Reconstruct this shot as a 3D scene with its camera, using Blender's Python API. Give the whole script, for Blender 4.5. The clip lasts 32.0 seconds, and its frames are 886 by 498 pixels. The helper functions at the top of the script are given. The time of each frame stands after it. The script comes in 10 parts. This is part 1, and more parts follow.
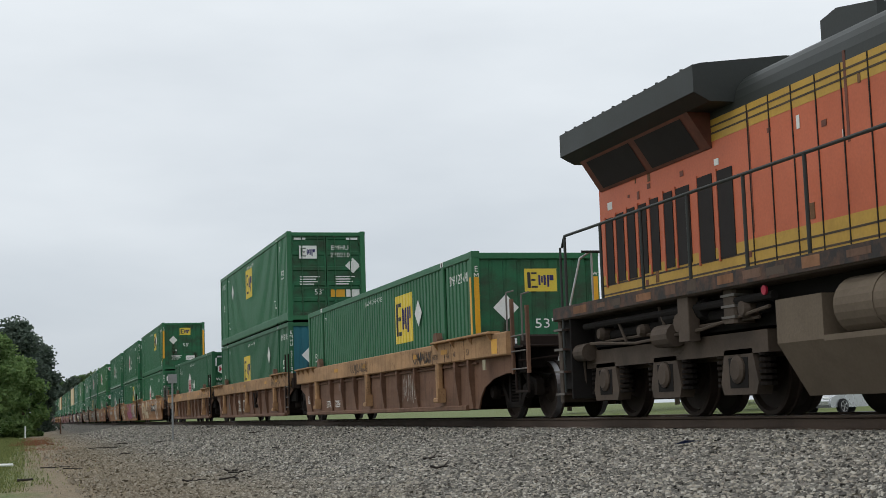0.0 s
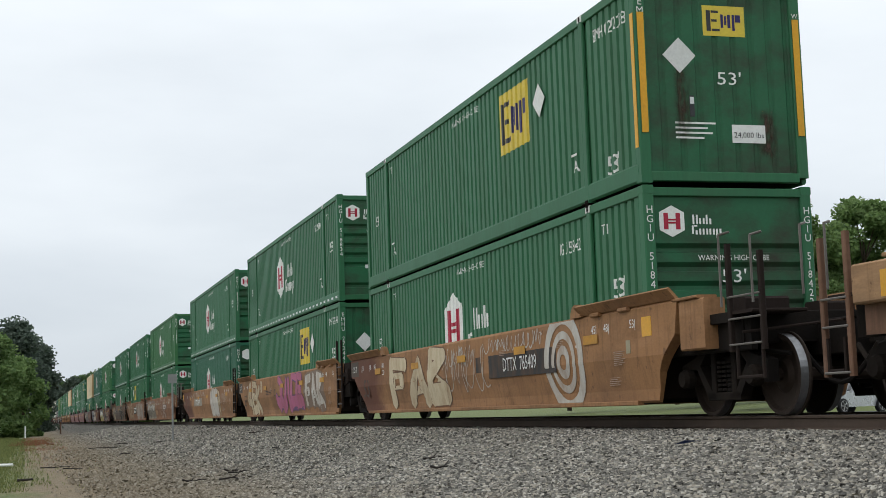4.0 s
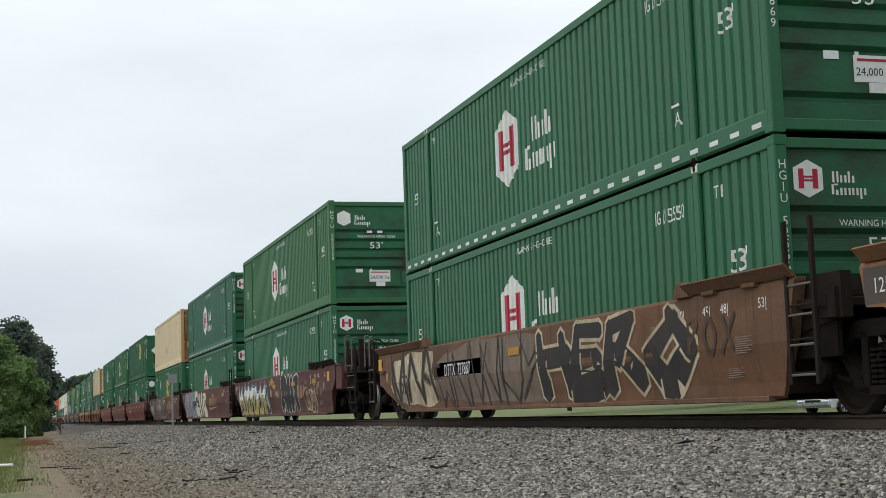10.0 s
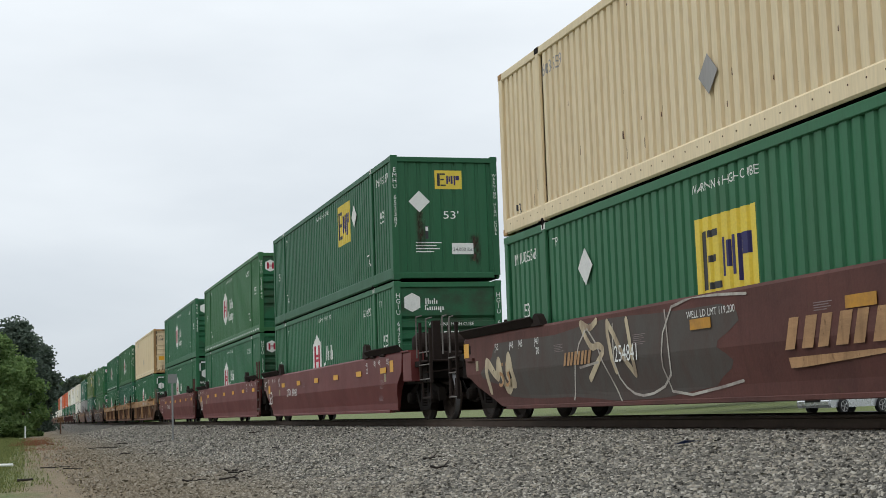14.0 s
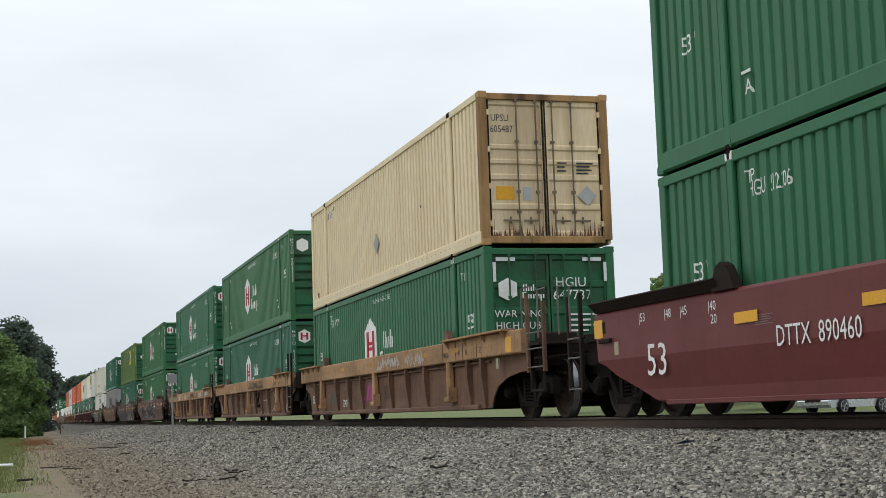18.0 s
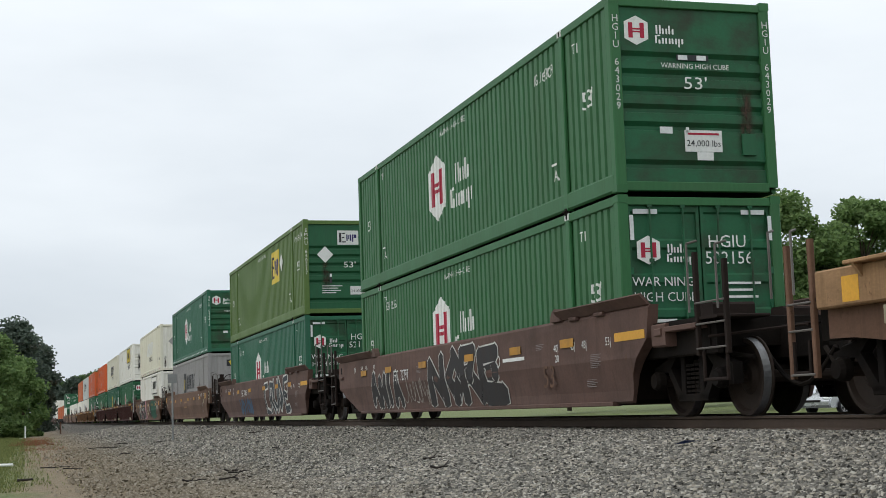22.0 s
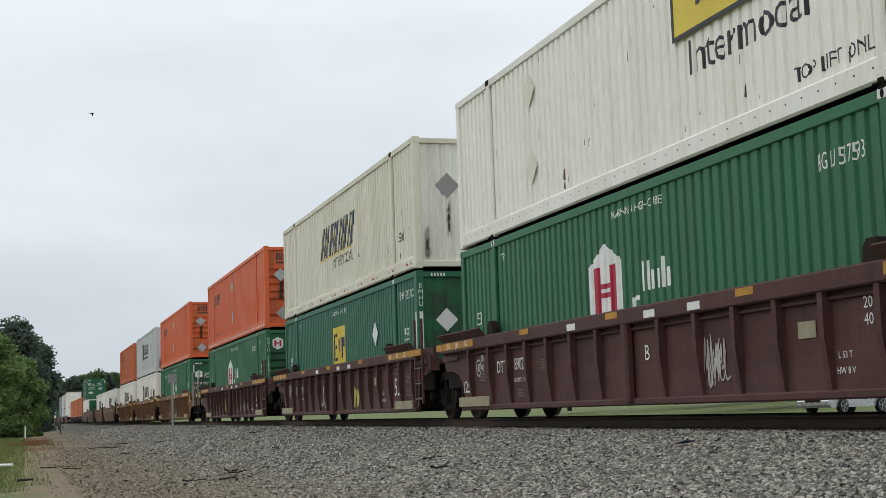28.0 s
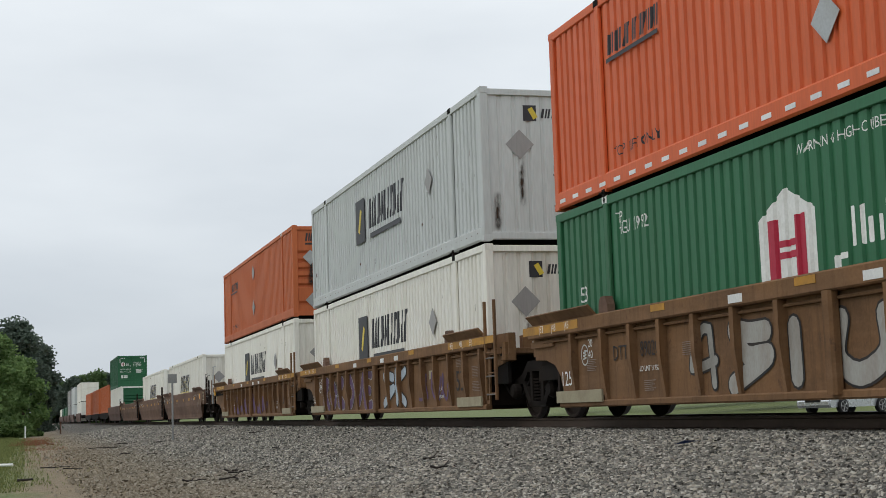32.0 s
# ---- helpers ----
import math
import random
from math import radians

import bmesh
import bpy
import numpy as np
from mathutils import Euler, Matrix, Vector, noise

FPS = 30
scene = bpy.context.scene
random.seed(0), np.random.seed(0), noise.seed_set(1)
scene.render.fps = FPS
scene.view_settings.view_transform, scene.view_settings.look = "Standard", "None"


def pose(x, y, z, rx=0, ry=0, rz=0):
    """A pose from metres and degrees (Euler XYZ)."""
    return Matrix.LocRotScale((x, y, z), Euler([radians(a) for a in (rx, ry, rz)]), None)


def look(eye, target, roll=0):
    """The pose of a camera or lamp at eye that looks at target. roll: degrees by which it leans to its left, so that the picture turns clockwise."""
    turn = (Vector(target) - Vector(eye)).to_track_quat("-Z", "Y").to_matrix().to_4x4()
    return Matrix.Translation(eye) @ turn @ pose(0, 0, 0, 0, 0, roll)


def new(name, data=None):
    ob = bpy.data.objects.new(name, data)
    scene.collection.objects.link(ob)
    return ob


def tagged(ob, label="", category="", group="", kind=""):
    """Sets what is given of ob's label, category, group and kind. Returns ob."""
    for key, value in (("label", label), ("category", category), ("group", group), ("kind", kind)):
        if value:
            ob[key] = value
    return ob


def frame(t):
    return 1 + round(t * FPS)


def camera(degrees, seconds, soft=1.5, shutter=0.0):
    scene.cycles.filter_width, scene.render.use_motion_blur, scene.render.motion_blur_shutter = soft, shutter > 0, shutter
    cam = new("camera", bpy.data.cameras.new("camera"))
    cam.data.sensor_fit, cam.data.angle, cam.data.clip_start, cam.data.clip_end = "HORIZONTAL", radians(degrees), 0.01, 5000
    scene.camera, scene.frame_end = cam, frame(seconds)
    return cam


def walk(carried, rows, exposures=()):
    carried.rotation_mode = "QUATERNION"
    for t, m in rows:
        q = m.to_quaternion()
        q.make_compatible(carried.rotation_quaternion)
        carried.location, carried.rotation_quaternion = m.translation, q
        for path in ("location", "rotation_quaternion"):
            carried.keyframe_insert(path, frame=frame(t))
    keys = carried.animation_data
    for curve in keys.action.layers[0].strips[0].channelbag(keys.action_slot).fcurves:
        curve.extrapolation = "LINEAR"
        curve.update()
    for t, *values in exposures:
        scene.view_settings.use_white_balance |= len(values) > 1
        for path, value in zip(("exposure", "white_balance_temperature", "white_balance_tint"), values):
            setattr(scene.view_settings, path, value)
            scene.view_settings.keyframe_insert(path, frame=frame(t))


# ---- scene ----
cam = camera(34.77, 32.0, soft=0.7)

# The rail head is z = 0; the track runs along +y at x = XC; the camera stands still beside it.
XC = 9.40
EYE = (0.0, 0.0, 0.2)
YAW, TILT, LEAN = 16.58, 6.48, -1.914


def aim():
    a, b = radians(YAW), radians(TILT)
    way = Vector((math.sin(a) * math.cos(b), math.cos(a) * math.cos(b), math.sin(b)))
    return look(EYE, Vector(EYE) + way, LEAN)


walk(cam, [(0.0, aim()), (32.0, aim())],
     exposures=[(0.0, -0.22), (1.0, -0.34), (2.0, -0.12), (5.0, -0.03), (13.0, -0.03), (14.0, -0.08), (17.0, -0.03), (24.0, -0.03), (27.0, -0.40), (27.6, -0.28), (28.0, -0.15), (29.0, -0.06), (30.0, -0.10), (32.0, -0.20)])


def run(t):
    """Metres that the train has rolled towards the camera after t seconds."""
    return 17.4034 * t - 0.00975 * ((t - 16.0) ** 2 - 256.0)


# ---- sky and sun ----
def make_world():
    w = bpy.data.worlds.new("overcast")
    scene.world = w
    w.use_nodes = True
    nt = w.node_tree
    nt.nodes.clear()
    out = nt.nodes.new("ShaderNodeOutputWorld")
    sky = nt.nodes.new("ShaderNodeTexSky")
    sky.sky_type, sky.sun_disc = "NISHITA", False
    sky.sun_elevation, sky.sun_rotation = radians(52), radians(260)
    sky_bg = nt.nodes.new("ShaderNodeBackground")
    sky_bg.inputs["Strength"].default_value = 0.10
    nt.links.new(sky.outputs[0], sky_bg.inputs[0])
    # cloud deck
    co = nt.nodes.new("ShaderNodeTexCoord")
    mp = nt.nodes.new("ShaderNodeMapping")
    mp.inputs["Scale"].default_value = (1.0, 1.0, 3.2)
    nz = nt.nodes.new("ShaderNodeTexNoise")
    nz.inputs["Scale"].default_value, nz.inputs["Detail"].default_value = 3.2, 5.0
    nz.inputs["Roughness"].default_value = 0.5
    sep = nt.nodes.new("ShaderNodeSeparateXYZ")
    up = nt.nodes.new("ShaderNodeMapRange")
    up.inputs["From Min"].default_value, up.inputs["From Max"].default_value = 0.0, 0.32
    add = nt.nodes.new("ShaderNodeMath")
    add.operation = "MULTIPLY_ADD"
    add.inputs[1].default_value = 0.62
    ramp = nt.nodes.new("ShaderNodeValToRGB")
    ramp.color_ramp.elements[0].position, ramp.color_ramp.elements[1].position = 0.22, 0.80
    ramp.color_ramp.elements[0].color = (0.56, 0.62, 0.69, 1)
    ramp.color_ramp.elements[1].color = (0.945, 1.0, 1.045, 1)
    nt.links.new(co.outputs["Generated"], mp.inputs[0])
    nt.links.new(mp.outputs[0], nz.inputs["Vector"])
    nt.links.new(co.outputs["Generated"], sep.inputs[0])
    nt.links.new(sep.outputs["Z"], up.inputs["Value"])
    nt.links.new(nz.outputs["Fac"], add.inputs[0])
    mul = nt.nodes.new("ShaderNodeMath")
    mul.operation = "MULTIPLY"
    mul.inputs[1].default_value = 0.55
    nt.links.new(up.outputs[0], mul.inputs[0])
    nt.links.new(mul.outputs[0], add.inputs[2])
    nt.links.new(add.outputs[0], ramp.inputs[0])
    cloud = nt.nodes.new("ShaderNodeBackground")
    cloud.inputs["Strength"].default_value = 1.06
    nt.links.new(ramp.outputs[0], cloud.inputs[0])
    # an overcast sky is brightest overhead
    zen = nt.nodes.new("ShaderNodeMapRange")
    zen.inputs["From Min"].default_value, zen.inputs["From Max"].default_value = 0.33, 1.0
    zen.inputs["To Min"].default_value, zen.inputs["To Max"].default_value = 1.06, 1.40
    nt.links.new(sep.outputs["Z"], zen.inputs["Value"])
    nt.links.new(zen.outputs[0], cloud.inputs["Strength"])
    mix = nt.nodes.new("ShaderNodeMixShader")
    mix.inputs[0].default_value = 0.92
    nt.links.new(sky_bg.outputs[0], mix.inputs[1])
    nt.links.new(cloud.outputs[0], mix.inputs[2])
    nt.links.new(mix.outputs[0], out.inputs[0])
    sun = new("sun", bpy.data.lights.new("sun", "SUN"))
    sun.data.energy, sun.data.angle, sun.data.color = 0.5, radians(40), (1.0, 0.97, 0.92)
    sun.matrix_world = look((-70, -12, 90), (0, 0, 0))


make_world()

# ---- materials ----
MATS = {}


def rgb(c, k=1.0):
    return (c[0] * k, c[1] * k, c[2] * k, 1.0)


def worn_layers(nt, vector, col, base, wear):
    """Dust bands, vertical runs and rusty chips over a wagon's paint."""
    dust = tuple(min(1.0, c * 1.25 + 0.035) for c in base)
    soot = tuple(c * 0.42 for c in base)
    for size, scale, detail, lo, hi, k, tone in (((0.35, 0.22, 1.5), 1.3, 6.0, 0.50, 0.74, 0.62, dust), ((5.0, 5.0, 0.28), 1.5, 6.0, 0.50, 0.72, 0.70, soot),
                                                 ((1.0, 0.8, 1.0), 0.75, 9.0, 0.52, 0.62, 0.50, soot), ((1.0, 1.0, 0.7), 7.0, 10.0, 0.60, 0.66, 0.75, (0.10, 0.05, 0.028))):
        mp = nt.nodes.new("ShaderNodeMapping")
        mp.inputs["Scale"].default_value = size
        mp.inputs["Location"].default_value = (scale, 3.0 * scale, lo)
        nt.links.new(vector, mp.inputs[0])
        n = nt.nodes.new("ShaderNodeTexNoise")
        n.inputs["Scale"].default_value, n.inputs["Detail"].default_value, n.inputs["Roughness"].default_value = scale, detail, 0.68
        nt.links.new(mp.outputs[0], n.inputs["Vector"])
        f = nt.nodes.new("ShaderNodeMapRange")
        f.inputs["From Min"].default_value, f.inputs["From Max"].default_value = lo, hi
        f.inputs["To Max"].default_value = min(1.0, k * wear)
        nt.links.new(n.outputs["Fac"], f.inputs["Value"])
        mx = nt.nodes.new("ShaderNodeMix")
        mx.data_type = "RGBA"
        mx.inputs[7].default_value = rgb(tone)
        nt.links.new(f.outputs[0], mx.inputs[0])
        nt.links.new(col, mx.inputs[6])
        col = mx.outputs[2]
    return col


TONES = {}   # base colours by material name


def paint(name, base, dirt=None, amount=0.35, rough=0.55, metal=0.0, fine=28.0, coarse=1.1, streak=False, bump=0.08, vary=0.06, stretch=None, wear=0.0, end=None):
    """Painted or weathered surface: coarse stains, fine grain, a little relief and piece-to-piece variation. end: (from, to, colour), a ragged stain over one end of a wagon side."""
    if name in MATS:
        return MATS[name]
    TONES[name] = base
    m = bpy.data.materials.new(name)
    m.use_nodes = True
    nt = m.node_tree
    b = nt.nodes["Principled BSDF"]
    b.inputs["Metallic"].default_value = metal
    b.inputs["Specular IOR Level"].default_value = 0.32
    co = nt.nodes.new("ShaderNodeTexCoord")
    mp = nt.nodes.new("ShaderNodeMapping")
    if streak:
        mp.inputs["Scale"].default_value = (1.0, 1.0, 0.12)
    if stretch:
        mp.inputs["Scale"].default_value = stretch
    inf = nt.nodes.new("ShaderNodeObjectInfo")
    off = nt.nodes.new("ShaderNodeVectorMath")
    off.operation = "MULTIPLY_ADD"
    off.inputs[1].default_value = (17.0, 31.0, 23.0)
    rnd = nt.nodes.new("ShaderNodeCombineXYZ")
    for i in range(3):
        nt.links.new(inf.outputs["Random"], rnd.inputs[i])
    nt.links.new(rnd.outputs[0], off.inputs[0])
    nt.links.new(co.outputs["Object"], off.inputs[2])
    nt.links.new(off.outputs[0], mp.inputs[0])
    n1 = nt.nodes.new("ShaderNodeTexNoise")
    n1.inputs["Scale"].default_value, n1.inputs["Detail"].default_value, n1.inputs["Roughness"].default_value = coarse, 6.0, 0.62
    n2 = nt.nodes.new("ShaderNodeTexNoise")
    n2.inputs["Scale"].default_value, n2.inputs["Detail"].default_value = fine, 4.0
    nt.links.new(mp.outputs[0], n1.inputs["Vector"])
    nt.links.new(mp.outputs[0], n2.inputs["Vector"])
    r1 = nt.nodes.new("ShaderNodeValToRGB")
    r1.color_ramp.elements[0].position, r1.color_ramp.elements[1].position = 0.42, 0.72
    nt.links.new(n1.outputs["Fac"], r1.inputs[0])
    fac = nt.nodes.new("ShaderNodeMath")
    fac.operation = "MULTIPLY"
    fac.inputs[1].default_value = amount
    nt.links.new(r1.outputs[0], fac.inputs[0])
    mix = nt.nodes.new("ShaderNodeMix")
    mix.data_type = "RGBA"
    mix.inputs[6].default_value = rgb(base)
    mix.inputs[7].default_value = rgb(dirt if dirt else base, 1.0 if dirt else 0.6)
    nt.links.new(fac.outputs[0], mix.inputs[0])
    col = mix.outputs[2]
    if wear:
        col = worn_layers(nt, off.outputs[0], col, base, wear)
    if end:
        sp, ragged, ef, em = (nt.nodes.new("ShaderNode" + k) for k in ("SeparateXYZ", "Math", "MapRange", "Mix"))
        nt.links.new(co.outputs["Object"], sp.inputs[0])
        ragged.operation = "MULTIPLY_ADD"
        ragged.inputs[1].default_value = 3.4
        nt.links.new(n1.outputs["Fac"], ragged.inputs[0])
        nt.links.new(sp.outputs["Y"], ragged.inputs[2])
        ef.inputs["From Min"].default_value, ef.inputs["From Max"].default_value, ef.inputs["To Max"].default_value = end[0] + 1.7, end[1] + 1.7, 0.88
        nt.links.new(ragged.outputs[0], ef.inputs["Value"])
        em.data_type = "RGBA"
        em.inputs[7].default_value = rgb(end[2])
        nt.links.new(ef.outputs[0], em.inputs[0])
        nt.links.new(col, em.inputs[6])
        col = em.outputs[2]
    g = nt.nodes.new("ShaderNodeMapRange")
    g.inputs["To Min"].default_value, g.inputs["To Max"].default_value = 0.84, 1.16
    nt.links.new(n2.outputs["Fac"], g.inputs["Value"])
    hsv = nt.nodes.new("ShaderNodeHueSaturation")
    vr = nt.nodes.new("ShaderNodeMapRange")
    vr.inputs["To Min"].default_value, vr.inputs["To Max"].default_value = 1.0 - vary, 1.0 + vary
    nt.links.new(inf.outputs["Random"], vr.inputs["Value"])
    vm = nt.nodes.new("ShaderNodeMath")
    vm.operation = "MULTIPLY"
    nt.links.new(vr.outputs[0], vm.inputs[0])
    nt.links.new(g.outputs[0], vm.inputs[1])
    nt.links.new(vm.outputs[0], hsv.inputs["Value"])
    nt.links.new(col, hsv.inputs["Color"])
    nt.links.new(hsv.outputs[0], b.inputs["Base Color"])
    rr = nt.nodes.new("ShaderNodeMapRange")
    rr.inputs["To Min"].default_value, rr.inputs["To Max"].default_value = max(0.05, rough - 0.1), min(1.0, rough + 0.15)
    nt.links.new(n1.outputs["Fac"], rr.inputs["Value"])
    nt.links.new(rr.outputs[0], b.inputs["Roughness"])
    if bump:
        bp = nt.nodes.new("ShaderNodeBump")
        bp.inputs["Strength"].default_value, bp.inputs["Distance"].default_value = bump, 0.01
        nt.links.new(n2.outputs["Fac"], bp.inputs["Height"])
        nt.links.new(bp.outputs[0], b.inputs["Normal"])
    MATS[name] = m
    return m


def glass(name, tint):
    m = paint(name, tint, rough=0.06, amount=0.1, bump=0)
    m.node_tree.nodes["Principled BSDF"].inputs["Specular IOR Level"].default_value = 0.8
    return m


GREEN = paint("green container paint", (0.024, 0.134, 0.058), (0.050, 0.122, 0.064), 0.5, 0.5, streak=True, coarse=1.6)
GREEN2 = paint("dark green container paint", (0.017, 0.105, 0.045), (0.035, 0.092, 0.05), 0.45, 0.5, streak=True, coarse=1.6)
GREEN_Y = paint("sun-bleached green container paint", (0.034, 0.142, 0.050), (0.058, 0.128, 0.058), 0.5, 0.52, streak=True, coarse=1.6)
GREEN_B = paint("bluish green container paint", (0.022, 0.126, 0.070), (0.046, 0.115, 0.076), 0.5, 0.5, streak=True, coarse=1.6)
OLIVE = paint("sun-faded olive green paint", (0.105, 0.175, 0.045), (0.075, 0.13, 0.04), 0.45, 0.55, streak=True, coarse=1.6)
TEAL = paint("faded teal paint", (0.02, 0.13, 0.17), (0.03, 0.10, 0.12), 0.5, 0.6, streak=True)
CREAM = paint("cream container paint", (0.76, 0.63, 0.42), (0.62, 0.47, 0.28), 0.4, 0.6, streak=True, coarse=1.4)
RUSTY = paint("rust-streaked tan door paint", (0.44, 0.26, 0.11), (0.06, 0.028, 0.018), 1.0, 0.75, streak=True, coarse=2.0)
WHITE = paint("white container paint", (0.83, 0.81, 0.74), (0.60, 0.54, 0.44), 0.35, 0.5, streak=True, coarse=1.4)
OFFWHITE = paint("weathered off-white paint", (0.73, 0.70, 0.58), (0.53, 0.46, 0.33), 0.45, 0.55, streak=True, coarse=1.4)
GREYBOX = paint("light grey container paint", (0.56, 0.58, 0.57), (0.42, 0.42, 0.40), 0.35, 0.5, streak=True, coarse=1.4)
LILAC = paint("mid grey container paint", (0.315, 0.302, 0.295), (0.23, 0.215, 0.20), 0.35, 0.5, streak=True, coarse=1.4)
ORANGE = paint("orange container paint", (0.66, 0.125, 0.036), (0.50, 0.105, 0.04), 0.4, 0.5, streak=True, coarse=1.4)
ORANGE2 = paint("faded orange container paint", (0.50, 0.13, 0.045), (0.34, 0.09, 0.04), 0.5, 0.6, streak=True, coarse=1.4)
MARK = paint("white marking paint", (0.78, 0.78, 0.75), (0.55, 0.55, 0.5), 0.4, 0.5, coarse=4.0)
MARKD = paint("black marking paint", (0.03, 0.03, 0.035), (0.07, 0.07, 0.07), 0.4, 0.5, coarse=4.0)
LOGO_RED = paint("logo red paint", (0.42, 0.02, 0.05), rough=0.5)
LOGO_YEL = paint("logo yellow paint", (0.70, 0.53, 0.06), (0.56, 0.42, 0.09), 0.4, 0.5)
LOCO_TANK = paint("dusty tan tank paint", (0.15, 0.115, 0.082), (0.085, 0.065, 0.048), 0.6, 0.85, coarse=1.2, bump=0.2)
LOGO_NAVY = paint("logo navy paint", (0.025, 0.02, 0.11), rough=0.5)
LOGO_SLATE = paint("dark slate marking paint", (0.045, 0.05, 0.075), (0.10, 0.10, 0.11), 0.5, 0.5, coarse=4.0)
LOGO_GRN = paint("sign green paint", (0.02, 0.24, 0.13), rough=0.5)
REFLECT = paint("reflector tape white", (0.75, 0.76, 0.76), rough=0.35, bump=0)
OLDTAPE = paint("dusty reflector tape", (0.50, 0.245, 0.03), (0.26, 0.14, 0.05), 0.8, 0.6, coarse=3.0)
YTAPE = paint("reflector tape yellow", (0.72, 0.36, 0.02), (0.5, 0.25, 0.03), 0.4, 0.4)
LABEL = paint("white label", (0.72, 0.72, 0.70), (0.6, 0.6, 0.56), 0.3, 0.6, coarse=6)
GALV = paint("galvanised steel", (0.42, 0.43, 0.43), (0.25, 0.2, 0.15), 0.5, 0.45, 0.6)
# near-black: grime plus the shade below the cars, put into the colour
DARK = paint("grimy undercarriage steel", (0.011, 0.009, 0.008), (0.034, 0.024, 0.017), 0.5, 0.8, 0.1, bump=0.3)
BLACKGAP = paint("shadowed black steel", (0.018, 0.016, 0.015), rough=0.9)
WHEEL = paint("rusty wheel steel", (0.042, 0.030, 0.024), (0.02, 0.016, 0.014), 0.6, 0.6, 0.2)
TREAD = paint("polished tread steel", (0.30, 0.30, 0.31), (0.12, 0.11, 0.10), 0.6, rough=0.42, metal=0.85, coarse=2.5, bump=0)
W_ORANGE = paint("weathered orange-brown wagon paint", (0.309, 0.155, 0.066), (0.14, 0.078, 0.046), 0.7, 0.75, coarse=0.9, bump=0.2, stretch=(1, 0.6, 1.2), wear=0.90)
W_STAINED = paint("red-stained weathered orange-brown wagon paint", (0.309, 0.155, 0.066), (0.14, 0.078, 0.046), 0.7, 0.75, coarse=0.9, bump=0.2, stretch=(1, 0.6, 1.2), wear=0.90, end=(13.4, 15.0, (0.098, 0.034, 0.022)))
W_BROWN = paint("sooty brown wagon paint", (0.160, 0.090, 0.059), (0.08, 0.05, 0.038), 0.7, 0.8, coarse=0.9, bump=0.2, stretch=(1, 0.6, 1.0), wear=0.90)
W_TAN = paint("dusty tan wagon paint", (0.406, 0.234, 0.114), (0.17, 0.105, 0.062), 0.75, 0.8, coarse=1.3, bump=0.2, stretch=(1, 0.5, 1.5), wear=0.90)
W_RUST = paint("rust-brown wagon paint", (0.238, 0.110, 0.050), (0.12, 0.062, 0.042), 0.7, 0.75, coarse=0.8, bump=0.2, stretch=(1, 0.6, 1.2), wear=0.90)
W_ARCH = paint("dusty ochre-brown wagon paint", (0.195, 0.100, 0.043), (0.115, 0.068, 0.038), 0.7, 0.8, coarse=1.0, bump=0.2, wear=0.90)
W_SOOT = paint("sooty dark brown steel", (0.026, 0.018, 0.015), (0.015, 0.012, 0.011), 0.6, 0.8, bump=0.2)
W_GREY = paint("grey-brown grimy wagon paint", (0.197, 0.145, 0.110), (0.11, 0.07, 0.045), 0.8, 0.8, coarse=0.8, bump=0.2, stretch=(1, 0.6, 1.2), wear=0.90)
W_OXIDE = paint("oxide red wagon paint", (0.108, 0.039, 0.031), (0.06, 0.030, 0.026), 0.6, 0.7, coarse=0.9, bump=0.2, wear=0.55)
W_RED = paint("clean maroon red wagon paint", (0.148, 0.029, 0.027), (0.10, 0.028, 0.024), 0.5, 0.5, coarse=0.9, bump=0.1, wear=0.30)
W_UMBER = paint("dark umber wagon paint", (0.119, 0.066, 0.051), (0.055, 0.038, 0.032), 0.6, 0.75, coarse=0.9, bump=0.2, wear=0.60)
W_PLUM = paint("dark plum-brown wagon paint", (0.084, 0.036, 0.030), (0.044, 0.025, 0.022), 0.6, 0.7, coarse=0.9, bump=0.2, wear=0.60)
SPRAY_W = paint("white spray paint", (0.50, 0.47, 0.42), (0.30, 0.24, 0.18), 0.7, 0.7, coarse=2.5)
SPRAY_K = paint("black spray paint", (0.03, 0.028, 0.028), (0.07, 0.05, 0.04), 0.5, 0.7, coarse=2.5)
SPRAY_PK = paint("faded rose spray paint", (0.48, 0.20, 0.25), (0.33, 0.15, 0.17), 0.6, 0.7, coarse=2.5)
SPRAY_P = paint("pink spray paint", (0.45, 0.09, 0.26), (0.3, 0.1, 0.15), 0.5, 0.7, coarse=2.5)
SPRAY_Y = paint("yellow spray paint", (0.58, 0.52, 0.14), (0.4, 0.35, 0.16), 0.5, 0.7, coarse=2.5)
SPRAY_B = paint("pale blue spray paint", (0.40, 0.47, 0.52), (0.28, 0.24, 0.26), 0.6, 0.7, coarse=2.5)
SPRAY_BL = paint("faded blue spray paint", (0.03, 0.075, 0.13), (0.06, 0.055, 0.06), 0.6, 0.7, coarse=2.5)
SPRAY_G = paint("dull green spray paint", (0.035, 0.115, 0.08), (0.05, 0.075, 0.055), 0.7, 0.7, coarse=2.5)
SPRAY_C = paint("cream spray paint", (0.56, 0.47, 0.32), (0.38, 0.28, 0.18), 0.7, 0.7, coarse=2.5)
SPRAY_V = paint("violet spray paint", (0.13, 0.075, 0.16), (0.1, 0.07, 0.08), 0.6, 0.7, coarse=2.5)


